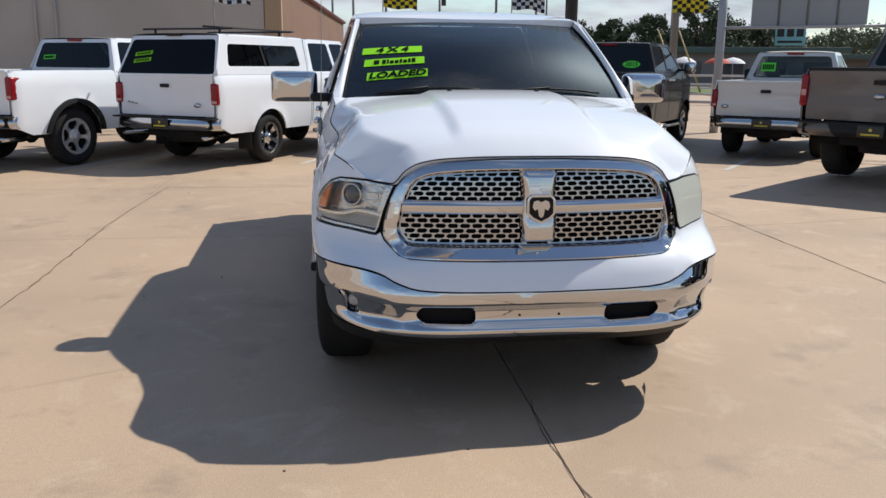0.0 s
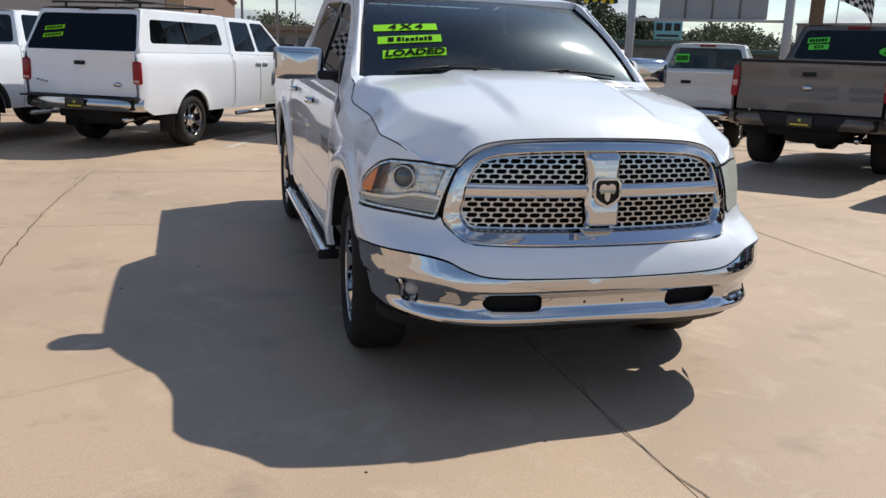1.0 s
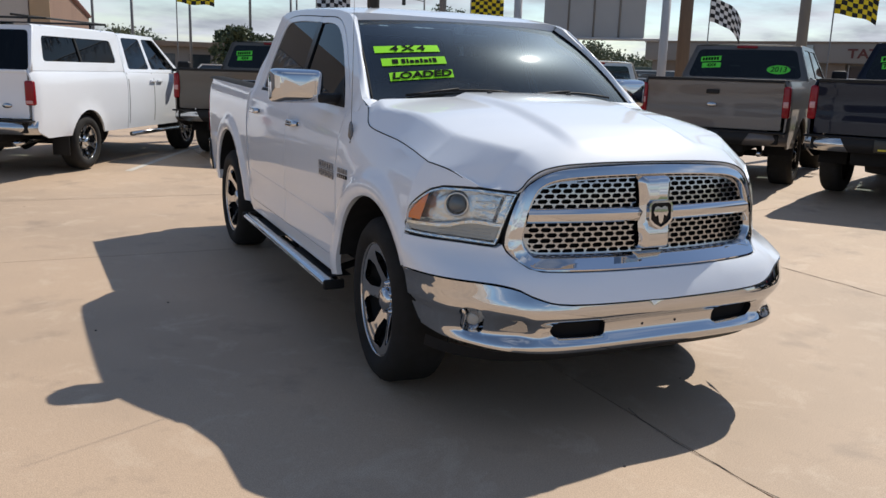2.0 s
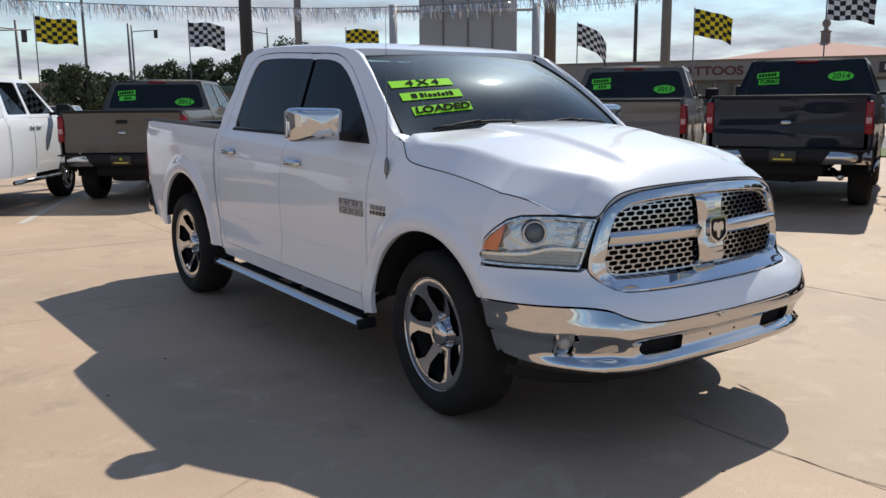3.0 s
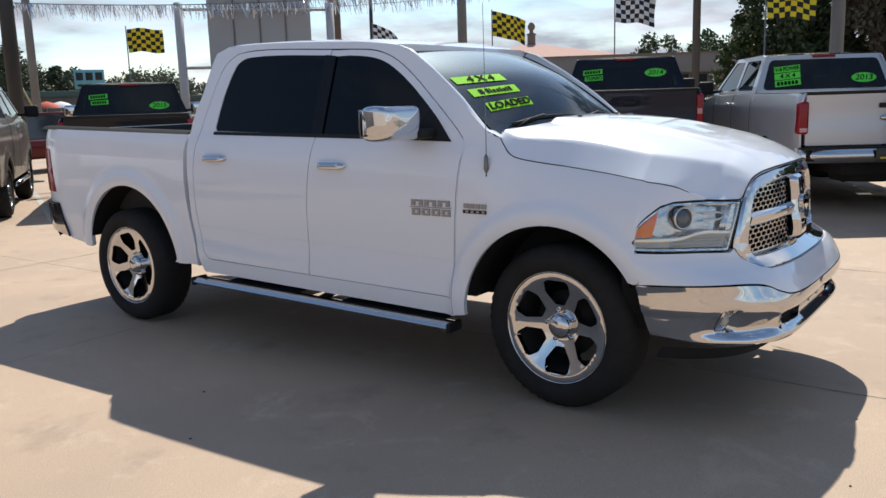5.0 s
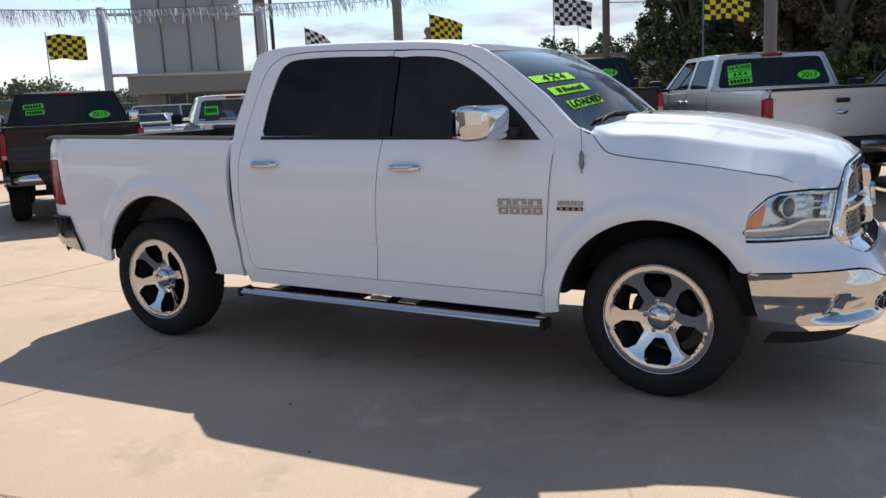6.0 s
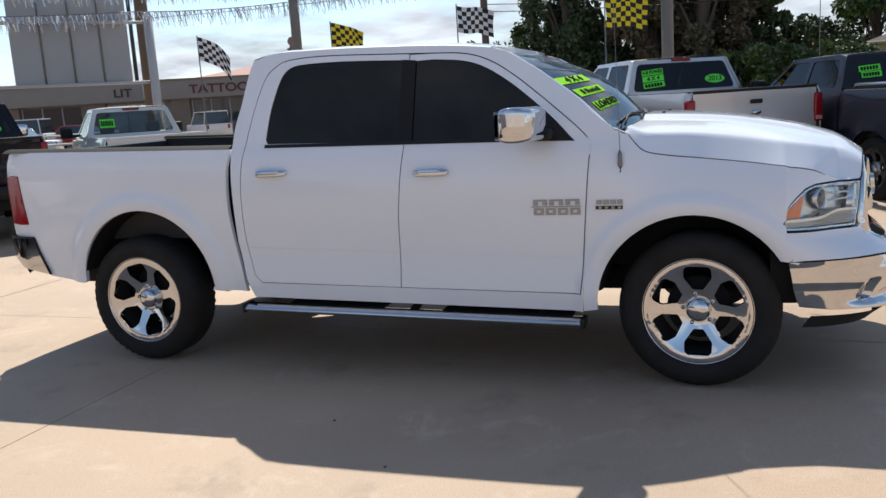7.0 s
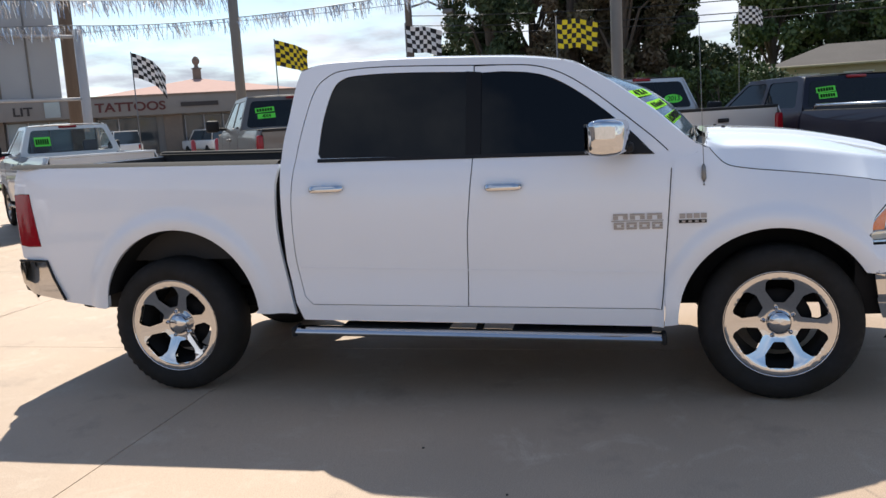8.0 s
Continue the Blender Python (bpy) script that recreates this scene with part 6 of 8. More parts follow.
            for k in range(6):
                xa = -0.63 + 0.045 * k
                zk = z - 0.012 + 0.0046 * k
                add_panel(bm, [(xa, zk - 0.018), (xa + 0.032, zk - 0.015), (xa + 0.032, zk + 0.018), (xa, zk + 0.015)], lambda x, zq: rear(x, zq) + Vector((0, -0.015, 0)), 0.2)
            part("sticker_print", bm, STICKER_INK, s_)
    return root


two = lambda a="", b="": ((-0.62, 0.66, 0.30, 0.075, a, 0.02), (-0.60, 0.42, 0.28, 0.075, b, 0.012))
lot_truck("pickup_truck", "white pickup truck with black fender flares and alloy wheels", (-6.13, 8.40), 31, WHITE, rim=WHEEL_SILVER, flares=True, rail=1.40, gate_lo=0.80, bed=1.95, stickers=((-0.62, 0.42, 0.26, 0.07, "", 0.01),), spokes=5, r=0.43, lamp=(0.12, 0.3), lamp_z=(1.0, 1.32), wrap=0.16, cap=WHITE)
lot_truck("pickup_truck", "white long-bed pickup truck with a white bed canopy and ladder bars", (-3.363, 8.535), 32, WHITE, rim=CHROME_DULL, cap=WHITE, badge_x=0.60, canopy=True, bed=2.42, cab=1.9, doors=2, overhang=1.35, rail=1.36, gate_lo=0.76, roof_z=1.96, lamp=(0.13, 0.3), lamp_z=(0.93, 1.24), r=0.38, wrap=0.05)
lot_truck("pickup_truck", "grey-brown metallic crew-cab pickup truck with a chrome bumper", (0.30, 9.95), 34, GREY_BROWN, year="2012", stickers=two("", "4X4"), rail=1.43, gate_lo=0.80, roof_z=1.96, handle=CHROME, lamp_mid=PALE_RED_LENS, dark_middle=True, year_at=(0.60, 0.24))
lot_truck("pickup_truck", "black crew-cab pickup truck with chrome mirrors", (3.10, 9.38), 37, BLACK_PAINT, year="2015", year_at=(0.58, 0.24), stickers=two("", ""), rail=1.42, gate_lo=0.80, roof_z=1.97, base=0.0, mirror=CHROME, handle=CHROME, bumper=CHROME, dark_middle=True)
lot_truck("pickup_truck", "older white regular-cab pickup truck with a chrome bumper", (6.30, 8.82), 41, WHITE_OLD, W=0.90, doors=1, cab=1.35, bed=2.0, rail=1.30, gate_lo=0.72, roof_z=1.84, r=0.37, stickers=((-0.62, 0.5, 0.26, 0.16, "", 0.0), ), cap=WHITE_OLD, badge_x=-0.66, glass=GLASS_CLEAR, lamp=(0.10, 0.3), lamp_z=(0.86, 1.16))
lot_truck("pickup_truck", "dark grey lifted pickup truck with black wheels", (5.544, 4.809), 56, GREY_PAINT, year="2013", stickers=two("", "4X4"), rail=1.43, gate_lo=0.80, roof_z=1.97, r=0.42, rim=BLACK_GLOSS, tyre_w=0.31, bumper=GREY_PAINT, lift=0.05, bumper_dark=True, year_at=(0.60, 0.30), lamp_mid=PALE_RED_LENS, dark_middle=True)
lot_truck("pickup_truck", "dark navy crew-cab pickup truck with a chrome bumper", (6.30, 2.68), 65, NAVY_PAINT, year="2014", stickers=two("", "TURBO"), rail=1.43, gate_lo=0.80, roof_z=1.97, handle=CHROME, year_at=(0.56, 0.58), lamp_mid=PALE_RED_LENS, dark_middle=True)
lot_truck("pickup_truck", "silver crew-cab pickup truck with a black tailgate handle", (6.10, -0.50), 58, SILVER, year="2013", year_at=(0.62, 0.34), stickers=((-0.60, 0.70, 0.34, 0.080, "V-8 POWER", 0.03), (-0.60, 0.46, 0.34, 0.085, "4 X 4", 0.03), (-0.60, 0.22, 0.34, 0.080, "", 0.03)), rail=1.40, gate_lo=0.80, roof_z=1.93, lamp=(0.12, 0.3), lamp_z=(0.93, 1.30), base=-0.05)
lot_truck("pickup_truck", "midnight navy pickup truck with chrome bed rails", (5.27, -3.14), 64, NAVY_TWO, stickers=two("", ""), rail=1.36, gate_lo=0.78, roof_z=1.84, base=-0.06, rails=True)

# ---- the lot, its buildings and the distance ----
def conc_material(name="tan_concrete"):
    m = mat(name, (0.45, 0.327, 0.227), rough=0.70, var=0.10, scale=45, bump=0.10, bump_scale=110, second=(0.385, 0.284, 0.20), second_scale=0.55)
    n, l = m.node_tree.nodes, m.node_tree.links
    b = n["Principled BSDF"]
    src = b.inputs["Base Color"].links[0].from_socket
    co = next(x for x in n if x.bl_idname == "ShaderNodeTexCoord")
    st = n.new("ShaderNodeTexNoise")
    st.inputs["Scale"].default_value = 1.7
    st.inputs["Detail"].default_value = 8
    st.inputs["Roughness"].default_value = 0.65
    l.new(co.outputs["Object"], st.inputs["Vector"])
    rp = n.new("ShaderNodeMapRange")
    rp.inputs["From Min"].default_value = 0.56
    rp.inputs["From Max"].default_value = 0.75
    rp.inputs["To Max"].default_value = 0.7
    l.new(st.outputs["Fac"], rp.inputs["Value"])
    mx = n.new("ShaderNodeMix")
    mx.data_type = "RGBA"
    mx.inputs[7].default_value = (0.225, 0.172, 0.130, 1)
    l.new(rp.outputs["Result"], mx.inputs[0])
    l.new(src, mx.inputs[6])
    pale = n.new("ShaderNodeTexNoise")
    pale.inputs["Scale"].default_value = 2.6
    pale.inputs["Detail"].default_value = 10
    pale.inputs["Roughness"].default_value = 0.72
    pale.inputs["Distortion"].default_value = 0.6
    l.new(co.outputs["Object"], pale.inputs["Vector"])
    rp2 = n.new("ShaderNodeMapRange")
    rp2.inputs["From Min"].default_value = 0.54
    rp2.inputs["From Max"].default_value = 0.70
    rp2.inputs["To Max"].default_value = 0.75
    l.new(pale.outputs["Fac"], rp2.inputs["Value"])
    mx3 = n.new("ShaderNodeMix")
    mx3.data_type = "RGBA"
    mx3.inputs[7].default_value = (0.52, 0.405, 0.30, 1)
    l.new(rp2.outputs["Result"], mx3.inputs[0])
    l.new(mx.outputs[2], mx3.inputs[6])
    speck = n.new("ShaderNodeTexNoise")
    speck.inputs["Scale"].default_value = 190
    speck.inputs["Detail"].default_value = 3
    l.new(co.outputs["Object"], speck.inputs["Vector"])
    rp3 = n.new("ShaderNodeMapRange")
    rp3.inputs["From Min"].default_value = 0.35
    rp3.inputs["From Max"].default_value = 0.65
    rp3.inputs["To Min"].default_value = 0.82
    rp3.inputs["To Max"].default_value = 1.16
    l.new(speck.outputs["Fac"], rp3.inputs["Value"])
    hs = n.new("ShaderNodeHueSaturation")
    l.new(rp3.outputs["Result"], hs.inputs["Value"])
    l.new(mx3.outputs[2], hs.inputs["Color"])
    l.new(hs.outputs["Color"], b.inputs["Base Color"])
    return m


CONC = conc_material()
ASPHALT = mat("pale_asphalt", (0.20, 0.195, 0.19), rough=0.9, var=0.12, scale=20, bump=0.1, second=(0.17, 0.165, 0.16))
JOINT = mat("dark_joint_filler", (0.06, 0.05, 0.042), rough=0.95)
STUCCO = mat("grey_beige_stucco", (0.46, 0.42, 0.385), rough=0.9, var=0.06, scale=8, bump=0.25, bump_scale=60, second=(0.41, 0.375, 0.34), second_scale=0.3)
STUCCO_TAN = mat("tan_stucco", (0.42, 0.30, 0.19), rough=0.9, var=0.06, scale=8, bump=0.2)
STUCCO_BROWN = mat("brown_stucco", (0.19, 0.115, 0.08), rough=0.9, var=0.06, scale=8, bump=0.2, second=(0.17, 0.10, 0.07))
MALL = mat("grey_mall_wall", (0.24, 0.225, 0.21), rough=0.9, var=0.08, scale=1.5)
MALL_BRICK = mat("brown_mall_pier", (0.21, 0.165, 0.13), rough=0.9, var=0.15, scale=4)
SALMON = mat("salmon_roof", (0.42, 0.24, 0.19), rough=0.85, var=0.06, scale=1.2)
SIGN_GREY = mat("weathered_sign_metal", (0.36, 0.36, 0.365), rough=0.55, metal=0.3, var=0.05, scale=2, second=(0.33, 0.33, 0.335), second_scale=0.6)
POST = mat("pale_painted_post", (0.42, 0.42, 0.43), rough=0.5, var=0.08)
POLE_DARK = mat("dark_steel_pole", (0.035, 0.035, 0.035), rough=0.55, var=0.2)
POLE_GREY = mat("grey_steel_pole", (0.16, 0.16, 0.16), rough=0.5, var=0.15)
WOOD_POLE = mat("weathered_wood_pole", (0.13, 0.10, 0.08), rough=0.9, var=0.25, scale=12, stretch=(6, 6, 0.5), bump=0.3)
TINSEL = mat("silver_tinsel", (0.75, 0.76, 0.78), rough=0.22, metal=0.85, var=0.05)
CLOTH_WHITE = mat("white_flag_cloth", (0.72, 0.72, 0.73), rough=0.8)
CLOTH_BLACK = mat("black_flag_cloth", (0.015, 0.015, 0.018), rough=0.8)
CLOTH_YELLOW = mat("yellow_flag_cloth", (0.80, 0.62, 0.02), rough=0.8)
LEAF = mat("tree_leaves", (0.050, 0.085, 0.022), rough=0.6, var=0.35, scale=2.5, second=(0.075, 0.105, 0.030), second_scale=0.4)
LEAF_DARK = mat("dark_tree_leaves", (0.042, 0.066, 0.024), rough=0.6, var=0.35, scale=2.5, second=(0.060, 0.086, 0.032), second_scale=0.4)
LEAF_BRIGHT = mat("bright_shrub_leaves", (0.10, 0.14, 0.030), rough=0.6, var=0.3, scale=2.5, second=(0.14, 0.17, 0.04), second_scale=0.4)
# haze of the distance is put into this leaf colour: paler and greyer
LEAF_FAR_HAZE = mat("hazed_far_leaves", (0.120, 0.140, 0.080), rough=0.7, var=0.3, scale=0.3, second=(0.135, 0.152, 0.095), second_scale=0.08)
# thinner haze mixed into the green of trees halfway to the woods
LEAF_MID_HAZE = mat("hazed_mid_leaves", (0.062, 0.084, 0.038), rough=0.7, var=0.35, scale=1.0, second=(0.080, 0.100, 0.050), second_scale=0.2)
LEAF_BROWN = mat("brown_dry_foliage", (0.115, 0.086, 0.054), rough=0.8, var=0.4, scale=2, second=(0.082, 0.082, 0.042), second_scale=0.4)
BARK = mat("bark", (0.085, 0.065, 0.05), rough=0.95, var=0.3, scale=10, stretch=(4, 4, 0.6), bump=0.4)
GRASS = mat("roadside_grass", (0.10, 0.14, 0.035), rough=0.9, var=0.3, scale=4, second=(0.14, 0.14, 0.05))
HOUSE_WALL = mat("cream_house_wall", (0.40, 0.35, 0.25), rough=0.85, var=0.06)
SHINGLE = mat("brown_roof_shingle", (0.100, 0.088, 0.078), rough=0.95, var=0.2, scale=6, bump=0.2)
WIN_DARK = mat("dark_shop_window", (0.03, 0.04, 0.05), rough=0.08, coat=0.5)
WIN_PALE = mat("pale_shop_window", (0.30, 0.36, 0.38), rough=0.15, coat=0.5)
TEAL_SIGN = mat("teal_sign_face", (0.22, 0.52, 0.58), rough=0.4)
SIGN_DARK = mat("dark_sign_lettering", (0.03, 0.025, 0.025), rough=0.6)
SIGN_RED = mat("dark_red_sign_letters", (0.10, 0.02, 0.018), rough=0.6)
UMB_RED = mat("red_canopy_cloth", (0.50, 0.08, 0.04), rough=0.8)
YELLOW_STEEL = mat("yellow_painted_steel", (0.48, 0.36, 0.13), rough=0.5)
WIRE = mat("black_cable", (0.015, 0.015, 0.015), rough=0.6)
WHITE_RAIL = mat("white_fence_paint", (0.6, 0.6, 0.58), rough=0.6)

# ground: one sheet to the horizon, finer near the lot
bm = bmesh.new()


def spread(k, n):
    t = 2 * k / n - 1
    return (abs(t) * 26 + 900 * abs(t) ** 7) * (1 if t >= 0 else -1)


N = 64
rows = [[bm.verts.new((spread(i, N) + 3, spread(j, N) + 6, ground_z(spread(i, N) + 3, spread(j, N) + 6))) for j in range(N + 1)] for i in range(N + 1)]
for i in range(N):
    for j in range(N):
        f = bm.faces.new((rows[i][j], rows[i + 1][j], rows[i + 1][j + 1], rows[i][j + 1]))
        f.smooth = True
tagged(part("ground", bm, CONC, None), "tan concrete ground of the car lot", "ground", kind="structure")


def strip(name, pts, w, material, label, jag=0.0, dz=0.004, kind="structure", cat="joint"):
    """A narrow flat line on the ground, straight or wandering."""
    rng = random.Random(len(pts) * 7 + int(abs(pts[0][0]) * 100))
    line = []
    for (xa, ya), (xb, yb) in zip(pts, pts[1:]):
        k = max(1, int(math.hypot(xb - xa, yb - ya) / 0.12)) if jag else max(1, int(math.hypot(xb - xa, yb - ya) / 0.8))
        line += [(xa + (xb - xa) * i / k, ya + (yb - ya) * i / k) for i in range(k)]
    line.append(pts[-1])
    bm = bmesh.new()
    prev = None
    for i, (x, y) in enumerate(line):
        a, b = line[max(0, i - 1)], line[min(len(line) - 1, i + 1)]
        d = Vector((b[0] - a[0], b[1] - a[1])).normalized()
        n = Vector((-d.y, d.x))
        o = rng.uniform(-jag, jag)
        ww = w * (rng.uniform(0.5, 1.4) if jag else 1)
        p, q = Vector((x, y)) + n * (o + ww / 2), Vector((x, y)) + n * (o - ww / 2)
        cur = (bm.verts.new((p.x, p.y, ground_z(p.x, p.y) + dz)), bm.verts.new((q.x, q.y, ground_z(q.x, q.y) + dz)))
        if prev:
            bm.faces.new((prev[0], prev[1], cur[1], cur[0]))
        prev = cur
    return tagged(part(name, bm, material, None), label, cat, kind=kind)



# concrete slabs, about 3.1 m square, with open joints
SLAB = conc_material("slab_concrete")
nd, lk = SLAB.node_tree.nodes, SLAB.node_tree.links
info, hue, rng_ = nd.new("ShaderNodeObjectInfo"), nd.new("ShaderNodeHueSaturation"), nd.new("ShaderNodeMapRange")
rng_.inputs["To Min"].default_value, rng_.inputs["To Max"].default_value = 0.95, 1.05
bs = nd["Principled BSDF"]
col = bs.inputs["Base Color"].links[0].from_socket
lk.new(info.outputs["Random"], rng_.inputs["Value"])
lk.new(rng_.outputs["Result"], hue.inputs["Value"])
lk.new(col, hue.inputs["Color"])
lk.new(hue.outputs["Color"], bs.inputs["Base Color"])
bpy.data.objects["ground"].location.z = -0.02
lot = tagged(new("pavement"), "tan concrete slabs of the car lot", "pavement", kind="structure")
XJ = [-15.6, -12.4, -9.3, -6.2, -3.08, 0.0, 3.2, 6.35, 9.5, 12.6, 15.8, 19.0]
YJ = [-12.4, -9.25, -3.0, 3.32, 6.48, 9.65, 12.8, 16.0, 19.2]
for xa, xb in zip(XJ, XJ[1:]):
    for ya, yb in zip(YJ, YJ[1:]):
        g = 0.003
        bm = bmesh.new()
        fn = lambda u, v: Vector((xa + g + (xb - xa - 2 * g) * u, ya + g + (yb - ya - 2 * g) * v, ground_z(xa + (xb - xa) * u, ya + (yb - ya) * v)))
        add_grid(bm, 4, 4, fn)
        for e in [(lambda t: fn(t, 0)), (lambda t: fn(1, t)), (lambda t: fn(1 - t, 1)), (lambda t: fn(0, 1 - t))]:
            for k in range(4):
                a, b = e(k / 4), e((k + 1) / 4)
                bm.faces.new([bm.verts.new(p) for p in (a, b, b - Vector((0, 0, 0.05)), a - Vector((0, 0, 0.05)))])
        part("slab", bm, SLAB, lot)
rng = random.Random(5)
strip("crack", [(0.02, -0.80), (-0.03, -1.3), (0.03, -1.8), (0.0, -3.0)], 0.0045, JOINT, "dark crack along a concrete joint", 0.014, cat="crack")
strip("crack", [(-2.98, 6.6), (-3.1, 4.2), (-3.06, 1.8), (-3.1, -1.0)], 0.007, JOINT, "dirty crack along a concrete joint", 0.012, cat="crack")
strip("crack", [(3.22, 4.5), (3.19, 1.0), (3.24, -2.0)], 0.006, JOINT, "fine crack in the concrete", 0.010, cat="crack")
strip("crack", [(-3.0, 6.55), (-2.2, 6.52), (-0.8, 6.5), (1.4, 6.48)], 0.006, JOINT, "fine crack along a concrete joint", 0.010, cat="crack")
LINE = mat("worn_white_line_paint", (0.50, 0.47, 0.42), rough=0.85, var=0.25, scale=30)
for xa, ya, h in ((-4.9, 8.4, 27), (-1.35, 8.9, 24), (1.75, 9.3, 26), (5.0, 7.4, 38)):
    d = (math.sin(radians(h)), math.cos(radians(h)))
    strip("bay_line", [(xa, ya), (xa + 5 * d[0], ya + 5 * d[1])], 0.10, LINE, "worn white parking bay line", cat="line")
# small bright scraps and pebbles on the concrete
bm = bmesh.new()
for k in range(40):
    x, y = rng.uniform(-6, 6), rng.uniform(-4, 7)
    s = rng.uniform(0.002, 0.006)
    add_box(bm, (x - s, y - s, 0), (x + s * 1.3, y + s, s * 0.8), 0, 1)
tagged(part("grit", bm, JOINT, None), "dark grit scattered on the concrete", "grit", kind="stuff")


# building behind the white trucks
wall = tagged(new("wall_west"), "grey-beige stucco wall of the dealership building", "wall", kind="structure")
part("wall_face", box((-34, 19.2, 0), (-2.55, 19.6, 5.6)), STUCCO, wall)
part("corner_pier", box((-2.53, 19.15, 0), (-2.08, 19.6, 5.4), 0.02), STUCCO_TAN, wall, "tan corner pier")
for xx, zt in ((-11.6, 4.6), (-8.35, 4.8), (-7.85, 3.6), (-15.0, 4.0)):
    part("conduit", tube([(xx, 19.14, 0.3), (xx, 19.14, zt)], 0.035, 8), STUCCO, wall, "painted wall conduit")
part("meter_box", box((-10.6, 19.02, 2.95), (-10.2, 19.2, 3.15), 0.02), STUCCO_TAN, wall, "small tan wall box")
part("service_bracket", tube([(-9.35, 19.1, 3.9), (-9.2, 19.0, 2.9), (-9.5, 19.0, 2.75)], 0.03, 8), POLE_DARK, wall)
wing = tagged(new("wall_wing"), "brown stucco wing of the dealership building", "wall", kind="structure")
dirv = Vector((2.3, 25.0, 0)).normalized()
W0 = Vector((-2.2, 19.62, 0))
bm = bmesh.new()
n_ = Vector((-dirv.y, dirv.x, 0)) * 0.4
vs = [W0, W0 + dirv * 25, W0 + dirv * 25 + n_, W0 + n_]
lo_ = [bm.verts.new(v) for v in vs]
hi_ = [bm.verts.new(v + Vector((0, 0, 3.75))) for v in vs]
for i in range(4):
    bm.faces.new((lo_[i], lo_[(i + 1) % 4], hi_[(i + 1) % 4], hi_[i]))
bm.faces.new(hi_)
part("wall_face", bm, STUCCO_BROWN, wing)
part("coping", tube([W0 + Vector((0.05, 0, 3.78)), W0 + dirv * 25 + Vector((0.05, 0, 3.78))], 0.09, 6), SIGN_RED, wing, "dark red roof coping")
# the building goes on behind the camera
back_wall = tagged(new("wall_south"), "plain stucco wall closing the lot", "wall", kind="structure")
part("wall_face", box((-34.4, -26, 0), (-34, 19.2, 5.6)), STUCCO, back_wall)


# poles, signs, flags
def pole(name, label, x, y, h, r, material, cat="pole", base=True, lean=0.0):
    z = ground_z(x, y)
    t = thing(name, label, cat, at=pose(x, y, z))
    part("shaft", tube([(0, 0, -0.03), (lean * 0.5, 0, h * 0.5), (lean, 0, h)], [r, r * 0.96, r * 0.88], 14), material, t)
    if base:
        part("base_plate", box((-r * 1.7, -r * 1.7, 0), (r * 1.7, r * 1.7, 0.03), 0.005), material, t)
    return t


pole("light_pole", "thick black steel light pole on the lot", 5.02, 16.03, 9.0, 0.155, POLE_DARK)
pole("light_pole", "grey steel light pole on the lot", 11.72, 9.02, 9.0, 0.11, POLE_GREY)
pole("light_pole", "grey steel light pole among the parked trucks", 10.69, 0.95, 9.0, 0.11, POLE_GREY)
pole("utility_pole", "grey utility pole beyond the lot", 14.43, 32.1, 11.0, 0.17, POLE_GREY)
pole("utility_pole", "weathered wooden utility pole by the sign", 13.04, 14.09, 9.5, 0.17, WOOD_POLE, base=False)

# the big sign, seen from its back
sg_ = thing("billboard", "large grey sheet-metal sign seen from behind on pale posts", "billboard")
A, B = Vector((8.68, 14.10, 0)), Vector((10.55, 12.60, 0))
ux = (B - A).normalized()
nv = Vector((ux.y, -ux.x, 0))
zb_, zt_ = 2.46, 6.2
for k in range(4):
    a, b = A + ux * (k * (B - A).length / 4 + 0.01), A + ux * ((k + 1) * (B - A).length / 4 - 0.01)
    bm = bmesh.new()
    vs = [a, b, b + nv * 0.05, a + nv * 0.05]
    lo_ = [bm.verts.new(v + Vector((0, 0, zb_))) for v in vs]
    hi_ = [bm.verts.new(v + Vector((0, 0, zt_))) for v in vs]
    bm.faces.new(lo_[::-1])
    bm.faces.new(hi_)
    for i in range(4):
        bm.faces.new((lo_[i], lo_[(i + 1) % 4], hi_[(i + 1) % 4], hi_[i]))
    part("sheet", bm, SIGN_GREY, sg_)
for k in range(1, 4):
    c = A + ux * (k * (B - A).length / 4) + nv * 0.06
    part("sheet_rib", tube([c + Vector((0, 0, zb_)), c + Vector((0, 0, zt_))], 0.022, 6), POLE_GREY, sg_)
for zz in (zb_ - 0.02, 3.75):
    part("cross_rail", tube([A - ux * 0.62 + nv * 0.10 + Vector((0, 0, zz)), B + ux * 0.45 + nv * 0.10 + Vector((0, 0, zz))], 0.035, 8), POST, sg_)
for c, h in ((A - ux * 0.62 + nv * 0.10, 3.9), (B + ux * 0.45 + nv * 0.10, 3.9)):
    part("post", tube([c, c + Vector((0, 0, h))], 0.10, 14), POST, sg_, "pale round sign post")


